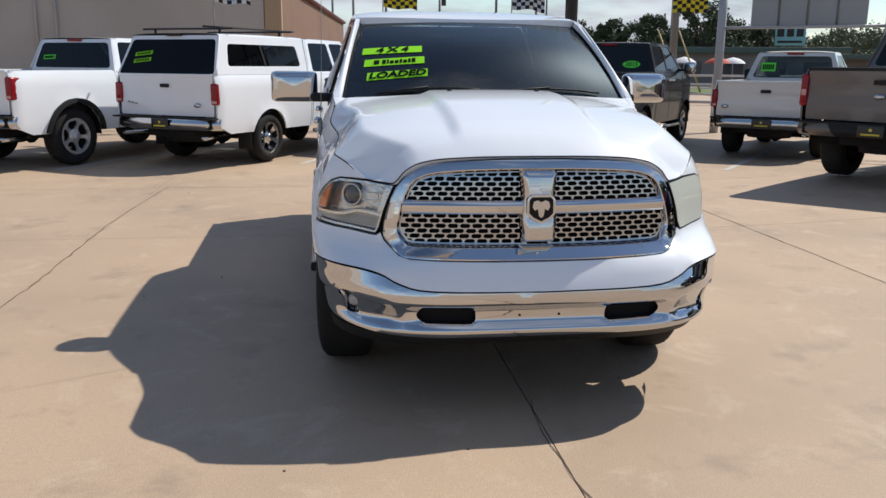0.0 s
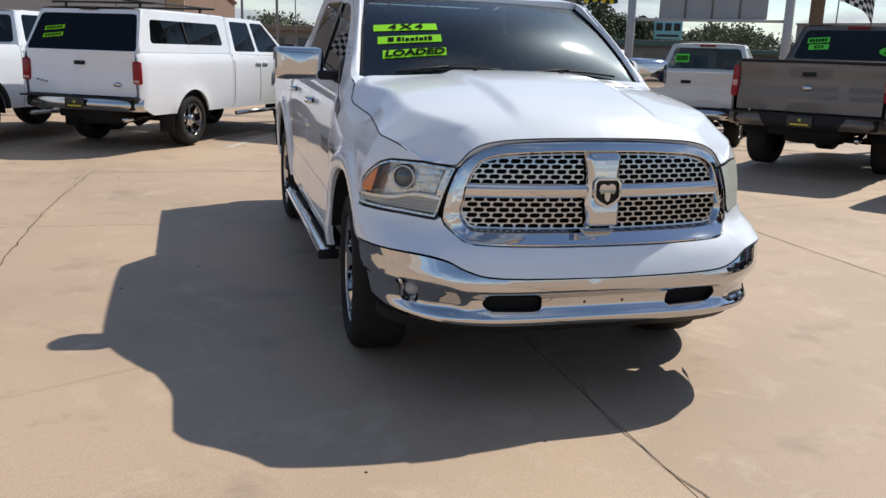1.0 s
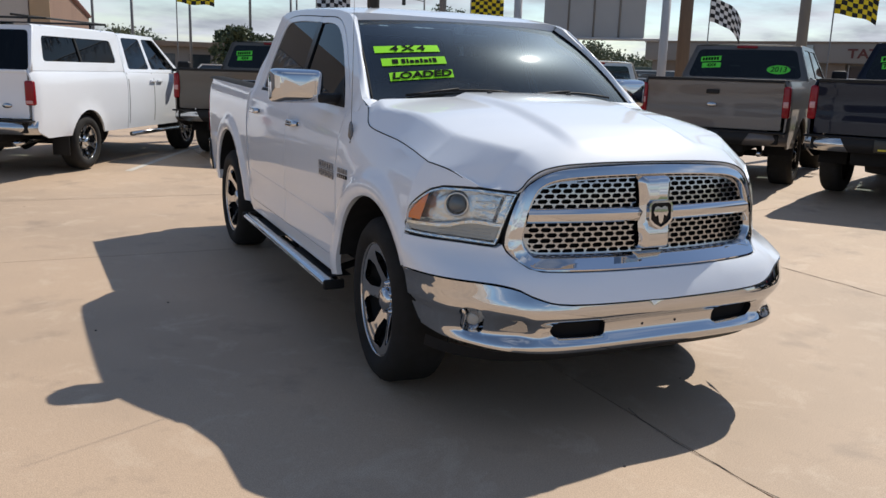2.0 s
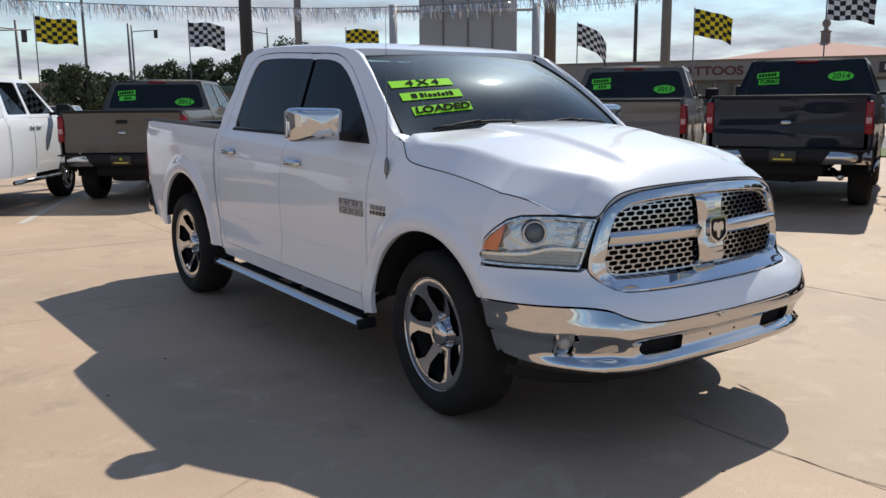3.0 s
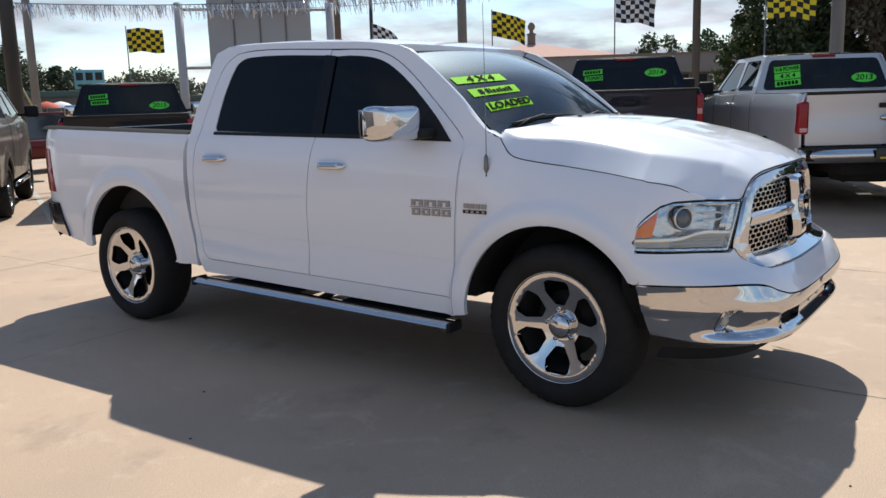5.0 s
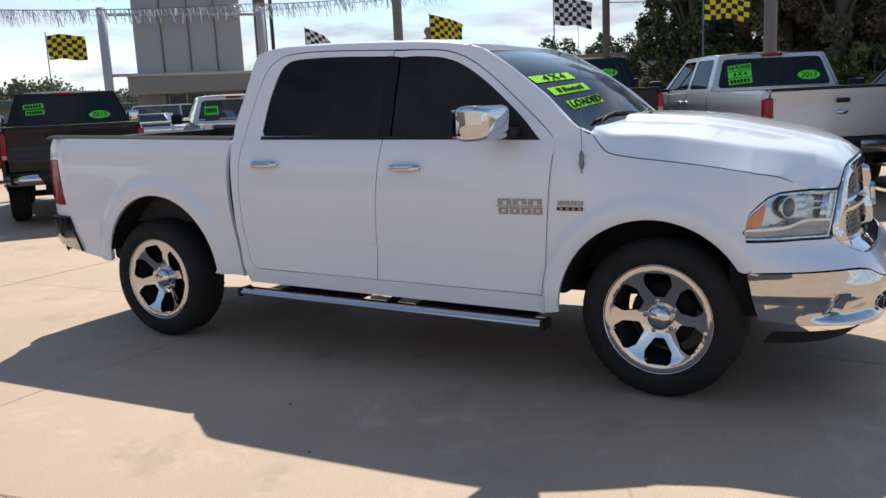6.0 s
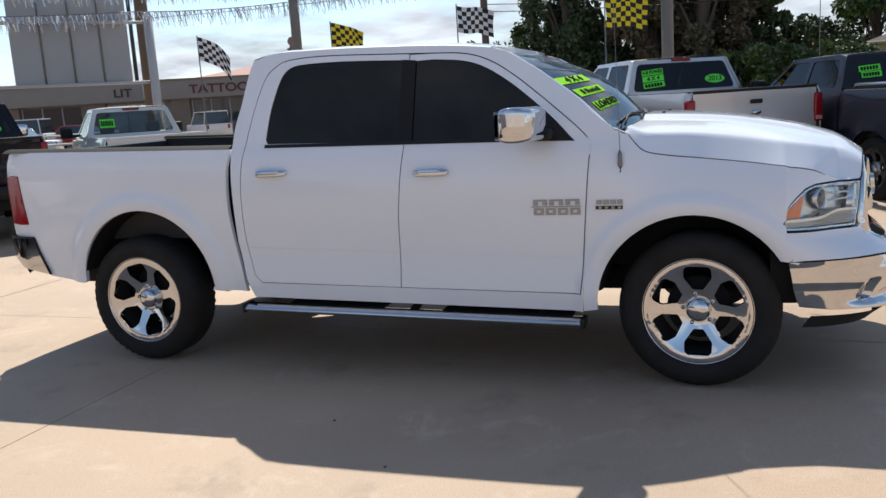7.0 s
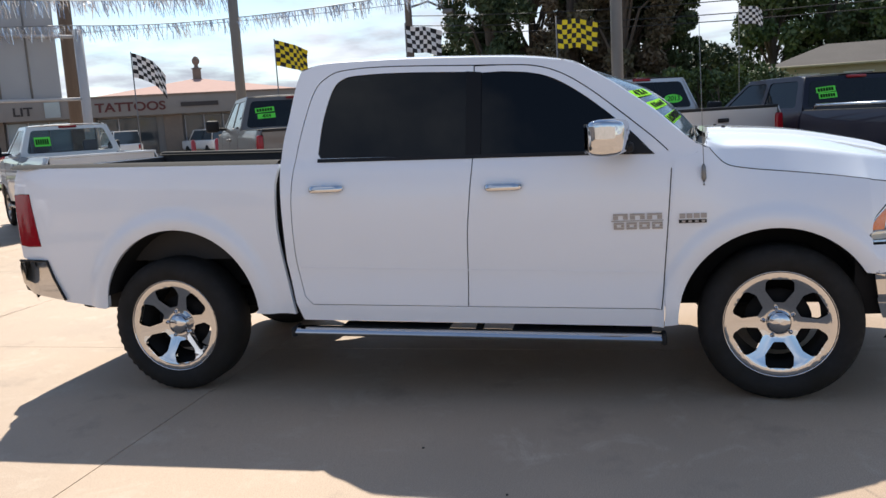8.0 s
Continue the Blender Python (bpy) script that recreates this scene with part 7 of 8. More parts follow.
def flag(x, y, kind, w=0.82, h=0.52, top=3.35, turn=20, droop=0.10, seed=0):
    z0 = ground_z(x, y)
    t = thing("checkered_flag", f"{kind} and black checkered flag on a thin pole", "flag", "checkered flags round the lot", at=pose(x, y, z0, 0, 0, turn))
    part("flag_pole", tube([(0, 0, 0), (0, 0, top + 0.05)], 0.013, 8), POLE_GREY, t)
    bm = bmesh.new()
    nx, nz, sub = 8, 6, 2
    rg = random.Random(seed)
    ph, am = rg.uniform(0, 6), rg.uniform(0.05, 0.09)

    def cloth(i, j):
        u, v = i / (nx * sub), j / (nz * sub)
        wx = w * u * (1 - 0.06 * droop * 10 * u)
        return Vector((0.013 + wx, am * math.sin(u * 7 + ph + v * 1.2) * (0.3 + u) + 0.03 * math.sin(v * 5 + u * 9 + ph), top - h + h * v - droop * u * u * 1.6 * (0.6 + 0.4 * math.sin(ph)) + 0.025 * math.sin(u * 8 + ph)))
    V = [[bm.verts.new(cloth(i, j)) for j in range(nz * sub + 1)] for i in range(nx * sub + 1)]
    for i in range(nx * sub):
        for j in range(nz * sub):
            f = bm.faces.new((V[i][j], V[i + 1][j], V[i + 1][j + 1], V[i][j + 1]))
            f.smooth = True
            f.material_index = (i // sub + j // sub) % 2
    ob = part("cloth", bm, CLOTH_YELLOW if kind == "yellow" else CLOTH_WHITE, t)
    ob.data.materials.append(CLOTH_BLACK)
    return t


for k, (x, y, c, tr, dr, top) in enumerate([(-3.4, 15.5, "white", -5, 0.03, 3.35), (0.45, 16.3, "yellow", -8, 0.03, 3.35), (3.4, 15.4, "white", -15, 0.14, 3.32), (7.2, 15.1, "yellow", -25, 0.06, 3.30), (11.35, 11.35, "white", -45, 0.30, 3.32),
                                            (11.30, 7.96, "yellow", -40, 0.12, 3.32), (11.30, 5.12, "white", -48, 0.08, 3.30), (10.45, 2.03, "yellow", -62, 0.10, 3.10), (22.4, -2.6, "white", -120, 0.16, 4.35), (-8.0, 14.6, "yellow", 0, 0.05, 3.35)]):
    flag(x, y, c, turn=tr, droop=dr, seed=k + 3, top=top)


def garland(pa, pb, sag, seed, strands=260):
    """A cable hung with silver tinsel."""
    t = thing("tinsel_garland", "silver tinsel garland strung between the poles", "garland", "tinsel garlands")
    pa, pb = Vector(pa), Vector(pb)
    pts = [pa.lerp(pb, k / 24) - Vector((0, 0, sag * 4 * (k / 24) * (1 - k / 24))) for k in range(25)]
    part("cable", tube(pts, 0.010, 5), POLE_GREY, t)
    bm = bmesh.new()
    rg = random.Random(seed)
    d = (pb - pa).normalized()
    side = Vector((-d.y, d.x, 0))
    for k in range(int((pb - pa).length * 120)):
        u = rg.random()
        p = pa.lerp(pb, u) - Vector((0, 0, sag * 4 * u * (1 - u)))
        dense = 0.5 + 0.5 * math.sin(u * 23 + seed) * math.sin(u * 57)
        if rg.random() > 0.35 + 0.65 * dense:
            continue
        L = rg.uniform(0.08, 0.36)
        w = rg.uniform(0.005, 0.011)
        q = p + d * rg.uniform(-0.05, 0.12) + side * rg.uniform(-0.08, 0.08) - Vector((0, 0, L))
        a = rg.uniform(0, math.pi)
        o = Vector((math.cos(a), math.sin(a), 0)) * w
        mid = p.lerp(q, 0.5) + side * rg.uniform(-0.04, 0.04)
        v = [bm.verts.new(p - o), bm.verts.new(p + o), bm.verts.new(mid + o), bm.verts.new(mid - o), bm.verts.new(q + o * 0.6), bm.verts.new(q - o * 0.6)]
        bm.faces.new((v[0], v[1], v[2], v[3]))
        bm.faces.new((v[3], v[2], v[4], v[5]))
    part("tinsel", bm, TINSEL, t)["kind"] = "stuff"


garland((-6.5, 17.2, 4.00), (5.02, 16.03, 3.82), 0.16, 1)
garland((5.02, 16.03, 3.82), (10.2, 12.1, 3.92), 0.08, 2)
garland((10.2, 12.1, 3.92), (11.72, 9.02, 3.98), 0.06, 3)
garland((11.72, 9.02, 3.98), (10.69, 0.95, 4.45), 0.14, 4)
garland((5.02, 16.03, 4.36), (11.72, 9.02, 4.38), 0.12, 5)
garland((-6.5, 17.2, 4.50), (5.02, 16.03, 4.36), 0.16, 6)


def cable(pa, pb, sag, r=0.02):
    pa, pb = Vector(pa), Vector(pb)
    solo("power_cable", tube([pa.lerp(pb, k / 16) - Vector((0, 0, sag * 4 * (k / 16) * (1 - k / 16))) for k in range(17)], r, 5), WIRE, "black overhead power cable", "cable", "overhead cables")


up1 = pole("utility_pole", "dark wooden utility pole with a lamp arm", 29.6, 9.7, 9.5, 0.16, WOOD_POLE, base=False)
part("lamp_arm", tube([(0, 0, 6.2), (0.7, -0.7, 6.5), (1.3, -1.3, 6.2)], 0.05, 8), POLE_GREY, up1)
part("lamp_head", box((1.2, -1.65, 6.02), (1.6, -1.2, 6.2), 0.05), POLE_GREY, up1, "grey street lamp head")
for z0, z1, sag_ in ((6.6, 6.0, 0.5), (5.9, 5.4, 0.5), (5.5, 4.9, 0.5), (5.2, 4.6, 0.45)):
    cable((29.6, 9.7, z0), (24.0, -16, z1), sag_, 0.018)
cable((29.6, 9.7, 6.4), (36.0, 48, 8.4), 0.5, 0.014)
for z0 in (5.6, 6.6):
    cable((14.43, 32.1, z0 + 2), (-30, 36, z0 + 1.5), 0.8, 0.014)


# strip of shops across the road
shops = tagged(thing("shop_building", "long low grey shop building with a tattoo parlour sign", "building"), kind="")
S0, S1 = Vector((41.0, 50.0, 0)), Vector((64.0, 8.0, 0))
sx = (S1 - S0).normalized()
sn = Vector((-sx.y, sx.x, 0))
if sn.dot(Vector((-5, -1, 0)) - S0) < 0:
    sn = -sn
SM = Matrix(((sx.x, sn.x, 0, S0.x), (sx.y, sn.y, 0, S0.y), (0, 0, 1, 0), (0, 0, 0, 1)))
SLEN = (S1 - S0).length
part("shop_wall", box((0, -12, 0), (SLEN, -0.3, 3.2), m=SM), MALL, shops)
part("fascia_band", box((-0.3, -12, 3.0), (SLEN + 0.3, 0.6, 4.35), 0.03, m=SM), MALL, shops)
part("fascia_cap", box((-0.35, -12.1, 4.33), (SLEN + 0.35, 0.68, 4.45), m=SM), MALL_BRICK, shops)
u = 1.0
k = 0
while u < SLEN - 4:
    part("pier", box((u, -0.32, 0), (u + 1.3, 0.12, 3.0), m=SM), MALL_BRICK, shops)
    for q in range(3):
        a = u + 1.5 + q * 1.35
        pane_mat = WIN_PALE if k % 3 == 1 else WIN_DARK
        w_ = part("shop_window", box((a, -0.3, 0.25), (a + 1.2, -0.22, 2.85), m=SM), pane_mat, shops)
        part("window_frame", box((a - 0.06, -0.26, 0.2), (a, -0.14, 2.9), m=SM), POST, w_)
    u += 5.9
    k += 1
ang = math.atan2(sx.y, sx.x)


def shop_sign(u, z, text, size, material, squeeze=1.2, label="dark red shop lettering", bold=0.02):
    p = S0 + sx * u + sn * 0.66 + Vector((0, 0, z))
    x3 = -sx if (Vector((-5, 0, 0)) - p).cross(Vector((0, 0, 1))).dot(sx) < 0 else sx
    z3 = sn
    y3 = Vector((0, 0, 1))
    x3 = y3.cross(z3)
    m = Matrix(((x3.x, y3.x, z3.x, p.x), (x3.y, y3.y, z3.y, p.y), (0, 1, z3.z, p.z), (0, 0, 0, 1)))
    lettering("shop_sign", text, size, m, material, shops, label, squeeze=squeeze, bold=bold)


shop_sign(16.6, 3.62, "TATTOOS", 0.86, SIGN_RED)
shop_sign(9.6, 3.6, "LIT", 0.8, SIGN_DARK, label="dark shop lettering")
shop_sign(29.2, 3.65, "MASSAGE", 0.55, WHITE_RAIL, label="white letters on a black sign board", bold=0.01)
part("sign_board", box((27.5, 0.5, 3.28), (30.9, 0.64, 4.02), 0.03, m=SM), SIGN_DARK, shops)
part("sign_box", box((11.0, 0.6, 3.15), (12.0, 0.72, 4.2), m=SM), WIN_PALE, shops)
part("sign_bars", box((20.0, 0.6, 3.5), (22.6, 0.70, 3.8), m=SM), SIGN_DARK, shops)
part("sign_bars", box((31.5, 0.6, 3.4), (33.4, 0.70, 3.95), m=SM), MALL_BRICK, shops)
# far hall behind the shops: salmon hip roof with a small cupola
hall = thing("hall", "far hall with a salmon hip roof and a small cupola", "building", at=pose(138, 78, 0, 0, 0, math.degrees(ang)))
part("wall", box((-17.5, -17.5, 0), (17.5, 17.5, 7.7), 0.05), MALL, hall)
bm = bmesh.new()
bv = [bm.verts.new(v) for v in ((-19, -19, 7.6), (19, -19, 7.6), (19, 19, 7.6), (-19, 19, 7.6))]
tv = [bm.verts.new((a, b, 11.2)) for a, b in ((-1.2, -1.2), (1.2, -1.2), (1.2, 1.2), (-1.2, 1.2))]
for i in range(4):
    bm.faces.new((bv[i], bv[(i + 1) % 4], tv[(i + 1) % 4], tv[i]))
bm.faces.new(tv)
bm.faces.new(bv[::-1])
hall_roof = part("roof", bm, SALMON, hall, "salmon hip roof")
part("cupola", box((-0.75, -0.75, 11.0), (0.75, 0.75, 13.1), 0.06), MALL_BRICK, hall_roof)
part("finial", lathe([(0.95, 13.05), (0.95, 13.2), (0.4, 13.4), (0.35, 13.8), (0.65, 14.2), (0.7, 14.7), (0.4, 15.2), (0.02, 15.4)], 10), MALL_BRICK, hall_roof)

# the road and the shops' forecourt, grass strip
def slab_ground(name, pts, z, material, label, cat):
    bm = bmesh.new()
    lo_ = [bm.verts.new((x, y, z - 0.03)) for x, y in pts]
    hi_ = [bm.verts.new((x, y, z)) for x, y in pts]
    bm.faces.new(hi_)
    for i in range(len(pts)):
        bm.faces.new((lo_[i], lo_[(i + 1) % len(pts)], hi_[(i + 1) % len(pts)], hi_[i]))
    tagged(part(name, bm, material, None), label, cat, kind="structure")


slab_ground("road", [(20.5, -60), (29, -60), (33, 90), (24, 90)], 0.10, ASPHALT, "pale asphalt road past the lot", "road")
slab_ground("grass", [(17.0, -40), (20.3, -40), (23.6, 60), (20.0, 60)], 0.12, GRASS, "strip of roadside grass", "grass")
slab_ground("grass", [(30, -60), (80, -60), (60, 5), (34, 4)], 0.14, GRASS, "grassy bank across the road", "grass")


# ---- trees, house and far things ----
def tree(x, y, h, spread_, trunk_r, material, leaf, n, seed, label, z=0.0, low=0.3, clumps=26, name="tree", flat=1.0):
    """Tapered trunk, limbs and a crown of many small leaf blades in clumps."""
    rg = random.Random(seed)
    t = thing(name, label, "tree" if name == "tree" else "shrub", at=pose(x, y, z))
    bm = bmesh.new()
    top = h * 0.72
    lean = (rg.uniform(-0.04, 0.04) * h, rg.uniform(-0.04, 0.04) * h)
    add_tube(bm, [(0, 0, -0.1), (lean[0] * 0.3, lean[1] * 0.3, top * 0.35), (lean[0], lean[1], top)], [trunk_r * 1.25, trunk_r, trunk_r * 0.3], 9)
    cl = []
    for k in range(clumps):
        a, zz = rg.uniform(0, 2 * math.pi), rg.uniform(low, 0.93) * h
        rel = (zz / h - low) / (0.95 - low)
        rad = spread_ * (0.35 + 0.75 * math.sin(max(0.08, min(1, rel)) * math.pi) ** 0.7) * rg.uniform(0.35, 1.0)
        c = Vector((rad * math.cos(a) + lean[0] * rel, rad * math.sin(a) * flat + lean[1] * rel, zz))
        cl.append((c, rg.uniform(0.16, 0.30) * spread_))
        if k % 2 == 0:
            s = Vector((lean[0] * 0.5, lean[1] * 0.5, zz * rg.uniform(0.45, 0.7)))
            add_tube(bm, [s, s.lerp(c, 0.5) + Vector((0, 0, 0.06 * h)), c], [trunk_r * 0.38, trunk_r * 0.22, trunk_r * 0.08], 6, False)
    part("trunk", smooth(bm, 60), BARK, t)
    r = np.random.RandomState(seed)
    idx = r.randint(0, len(cl), n)
    cen = np.array([cl[i][0] for i in range(len(cl))])[idx]
    rad = np.array([cl[i][1] for i in range(len(cl))])[idx][:, None]
    d = r.normal(size=(n, 3))
    d /= np.linalg.norm(d, axis=1)[:, None]
    pos = cen + d * rad * (r.uniform(0.35, 1.12, (n, 1)))
    u = r.normal(size=(n, 3))
    u /= np.linalg.norm(u, axis=1)[:, None]
    w = np.cross(u, r.normal(size=(n, 3)))
    w /= np.linalg.norm(w, axis=1)[:, None]
    s = leaf * r.uniform(0.6, 1.3, (n, 1))
    V = np.stack([pos - u * s, pos + w * s * 0.55, pos + u * s, pos - w * s * 0.55], 1).reshape(-1, 3)
    F = np.arange(4 * n).reshape(-1, 4)
    me = bpy.data.meshes.new("crown")
    me.from_pydata(V.tolist(), [], F.tolist())
    me.materials.append(material)
    c_ = new("crown", me)
    c_.parent = t
    c_["kind"] = "stuff"
    return t


rg = random.Random(21)
# distant woods: one long uneven belt of leaf clumps
k = 60
r = np.random.RandomState(8)
n_cl = 1150
ang = np.radians(r.uniform(4, 62, n_cl))
dist = r.uniform(99, 126, n_cl)
swell = 0.78 + 0.16 * np.sin(ang * 23) + 0.11 * np.sin(ang * 61 + 1) + 0.28 * np.exp(-((np.degrees(ang) - 28) / 5) ** 2)
high = 4.9 * swell * np.where(np.degrees(ang) > 42, 0.8, 1.0) * r.uniform(0.0, 1.0, n_cl) ** 0.6
cen = np.stack([-4 + dist * np.sin(ang), -2 + dist * np.cos(ang), high], 1)
size = r.uniform(0.9, 1.7, n_cl)
n = 120000
idx = r.randint(0, n_cl, n)
d = r.normal(size=(n, 3))
d /= np.linalg.norm(d, axis=1)[:, None]
pos = cen[idx] + d * size[idx][:, None] * r.uniform(0.4, 1.1, (n, 1))
u = r.normal(size=(n, 3))
u /= np.linalg.norm(u, axis=1)[:, None]
w = np.cross(u, r.normal(size=(n, 3)))
w /= np.linalg.norm(w, axis=1)[:, None]
s = 0.21 * r.uniform(0.6, 1.3, (n, 1))
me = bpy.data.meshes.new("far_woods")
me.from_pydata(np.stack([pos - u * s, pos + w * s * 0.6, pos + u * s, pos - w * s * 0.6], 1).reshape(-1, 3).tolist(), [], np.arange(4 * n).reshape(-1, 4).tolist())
me.materials.append(LEAF_FAR_HAZE)
tagged(new("far_woods", me), "distant belt of trees beyond the far lots, haze in their leaf colour", "woods", kind="stuff")
for a, dd, hh in ((12.5, 108, 5.6), (28, 108, 6.6), (30.5, 105, 6.4), (25, 112, 6.0), (46, 108, 5.2), (49, 100, 4.8)):
    tree(-4 + dd * math.sin(radians(a)), -2 + dd * math.cos(radians(a)), hh, hh * 0.5, 0.22, LEAF_MID_HAZE, 0.24, 8000, 200 + k, "dark green tree beyond the lot", low=0.08, clumps=60)
    k += 1
for x, y, h, s in ((24.1, 80, 5.7, 2.6), (28.4, 82, 6.2, 2.2), (31.6, 80, 6.7, 2.6), (37.6, 80, 8.3, 3.4), (41.5, 83, 7.2, 3.0), (11.4, 60, 4.5, 2.2), (13.6, 63, 4.2, 2.4)):
    tree(x, y, h, s, 0.2, LEAF_MID_HAZE, 0.17, 8000, 700 + k, "green tree beyond the crossing, haze in its leaf colour", low=0.06, clumps=54)
    k += 1
# tall dark trees across the road
for x, y, h, s, m_ in ((33.0, 6.6, 13.5, 2.3, LEAF_DARK), (34.2, 4.9, 12.0, 2.4, LEAF_DARK), (35.5, 8.6, 5.6, 1.8, LEAF), (32.5, 3.0, 14.5, 1.9, LEAF_BROWN), (32.0, 1.2, 14.5, 2.0, LEAF_BROWN), (34.5, 0.8, 13.0, 2.0, LEAF_BROWN), (36.5, 2.2, 12.0, 2.6, LEAF_DARK), (35.0, -0.9, 9.0, 1.5, LEAF_DARK)):
    what = "tall tree with brown dry foliage across the road" if m_ is LEAF_BROWN else "tall dark leafy tree across the road"
    tree(x, y, h, s, 0.26, m_, 0.125, 26000 if h > 8 else 8000, 300 + k, what, low=0.08, clumps=56)
    k += 1
for x, y, h, s in ((62.0, -9.6, 12.0, 3.6), (63.0, -14.0, 14.0, 4.6), (66.0, -20.0, 16.0, 6.0), (66.0, -27.0, 16.0, 7.0), (60.0, -18.0, 12.0, 4.5), (72, -6.0, 6.5, 3.5), (80, 1.5, 5.6, 4.0)):
    tree(x, y, h, s, 0.4, LEAF if k % 2 else LEAF_DARK, 0.22, 12000, 330 + k, "leafy green tree behind the house", low=0.12, clumps=46)
    k += 1
for x, y, h, s in ((67, 25.5, 6.4, 3.2), (72, 22.0, 7.0, 3.4), (64, 20.0, 5.6, 3.0)):
    tree(x, y, h, s, 0.25, LEAF, 0.17, 3500, 360 + k, "green tree by the end of the shops", low=0.15, clumps=24)
    k += 1
# bright shrubs on the bank
for i in range(18):
    x, y = 28.5 + rg.uniform(0, 5), 1.4 - i * 0.34 + rg.uniform(-0.3, 0.3)
    tree(x, y, rg.uniform(1.5, 3.1), rg.uniform(0.9, 1.6), 0.06, LEAF_BRIGHT if i % 3 else LEAF, 0.10, 1900, 400 + i, "bright green leafy shrub on the roadside bank", z=0.1, low=0.08, clumps=18, name="shrub")

# house
hs = thing("house", "cream single-storey house with a brown hip roof", "house", at=pose(46.5, -11.8, 0.55, 0, 0, -8))
part("wall", box((-3.5, -7.5, -0.6), (3.5, 4.2, 2.75), 0.02), HOUSE_WALL, hs)
bm = bmesh.new()
e = [bm.verts.new(v) for v in ((-4.1, -8.1, 2.7), (4.1, -8.1, 2.7), (4.1, 4.8, 2.7), (-4.1, 4.8, 2.7))]
rdg = [bm.verts.new(v) for v in ((0, -4.6, 3.95), (0, 1.6, 3.95))]
bm.faces.new((e[0], e[1], rdg[0]))
bm.faces.new((e[1], e[2], rdg[1], rdg[0]))
bm.faces.new((e[2], e[3], rdg[1]))
bm.faces.new((e[3], e[0], rdg[0], rdg[1]))
bm.faces.new(e[::-1])
rf_ = part("roof", bm, SHINGLE, hs)
part("gutter", tube([(-4.12, -8.1, 2.66), (-4.12, 4.8, 2.66)], 0.07, 6), HOUSE_WALL, rf_)
part("vent_pipe", tube([(-1.2, -1.5, 3.4), (-1.2, -1.5, 4.2)], 0.06, 8), POLE_GREY, rf_)
for y0 in (-6.3, -3.4, -0.4, 2.2):
    w_ = part("window", box((-3.53, y0, 1.05), (-3.47, y0 + 1.3, 2.2)), WIN_DARK, hs)
    part("frame", box((-3.56, y0 - 0.08, 0.97), (-3.48, y0 + 1.38, 1.05)), WHITE_RAIL, w_)
    part("frame", box((-3.56, y0 - 0.08, 2.2), (-3.48, y0 + 1.38, 2.28)), WHITE_RAIL, w_)


# far low building with a dark roof, and the teal sign in front of it
def low_building(name, label, x, y, w, d, h, turn, wall_m, roof_m, bays):
    b = thing(name, label, "building", at=pose(x, y, 0, 0, 0, turn))
    part("wall", box((-w / 2, 0, 0), (w / 2, d, h), 0.02), wall_m, b)
    part("roof", box((-w / 2 - 0.6, -0.8, h), (w / 2 + 0.6, d + 0.5, h + 0.45), 0.03), roof_m, b)
    for i in range(bays):
        xx = -w / 2 + (i + 0.5) * w / bays
        part("window", box((xx - w / bays * 0.3, -0.05, 0.8), (xx + w / bays * 0.3, 0.05, h - 0.6)), WIN_DARK, b)
    return b


GREEN_ROOF = mat("dull_green_metal_roof", (0.06, 0.10, 0.085), rough=0.5, var=0.1)
low_building("far_shop", "low far building with a dull green roof", 25.0, 58.0, 24, 8, 2.5, -24, MALL, GREEN_ROOF, 8)
low_building("far_shop", "low far brown building beyond the sign", 45.0, 66.0, 20, 8, 2.2, -34, MALL_BRICK, GREEN_ROOF, 6)
low_building("far_shop", "low far pale building by the crossing", 6.0, 74.0, 18, 8, 3.0, -6, MALL, MALL_BRICK, 6)
ts = thing("roadside_sign", "teal roadside sign with dark plain bars on two posts", "sign", at=pose(47.7, 80.8, 0.15, 0, 0, -32))
part("sign_face", box((-1.5, -0.1, 3.6), (1.5, 0.1, 5.6), 0.04), TEAL_SIGN, ts)
for a in (-0.95, 0.0, 0.95):
    part("sign_bar", box((a - 0.35, -0.13, 4.5), (a + 0.35, -0.09, 5.3), 0.02), SIGN_DARK, ts)
part("sign_bar", box((-1.2, -0.13, 3.85), (1.2, -0.09, 4.1), 0.02), SIGN_DARK, ts)
for a in (-1.0, 1.0):
    part("sign_post", tube([(a, 0.15, 0), (a, 0.15, 5.4)], 0.09, 8), POLE_DARK, ts)

# red parasols, yellow booms and a white fence in the lot beyond
for i, (x, y) in enumerate(((21.6, 50.5), (23.4, 51.5), (25.4, 50.6), (27.2, 52.0))):
    u_ = thing("parasol", "red parasol over an outdoor stand", "parasol", "red parasols", at=pose(x, y, 0))
    part("canopy", lathe([(0.85, 1.75), (0.75, 1.88), (0.45, 2.06), (0.02, 2.18)], 10, caps=False), UMB_RED if i % 2 == 0 else CLOTH_WHITE, u_)
    part("mast", tube([(0, 0, 0), (0, 0, 2.17)], 0.03, 6), POST, u_)
for x in (17.2, 18.4):
    solo("lifting_boom", tube([(x + 1.6, 41, -0.05), (x, 41, 3.5)], [0.06, 0.04], 8), YELLOW_STEEL, "yellow lifting boom in the far lot", "boom", "yellow booms")
fence = thing("fence", "white rail fence beyond the lot", "fence")
fa_, fb_ = Vector((11.5, 29.5, 0)), Vector((24.0, 24.5, 0))
for i in range(9):
    p = fa_.lerp(fb_, i / 8)
    part("post", box((p.x - 0.06, p.y - 0.06, 0), (p.x + 0.06, p.y + 0.06, 1.25), 0.01), WHITE_RAIL, fence)
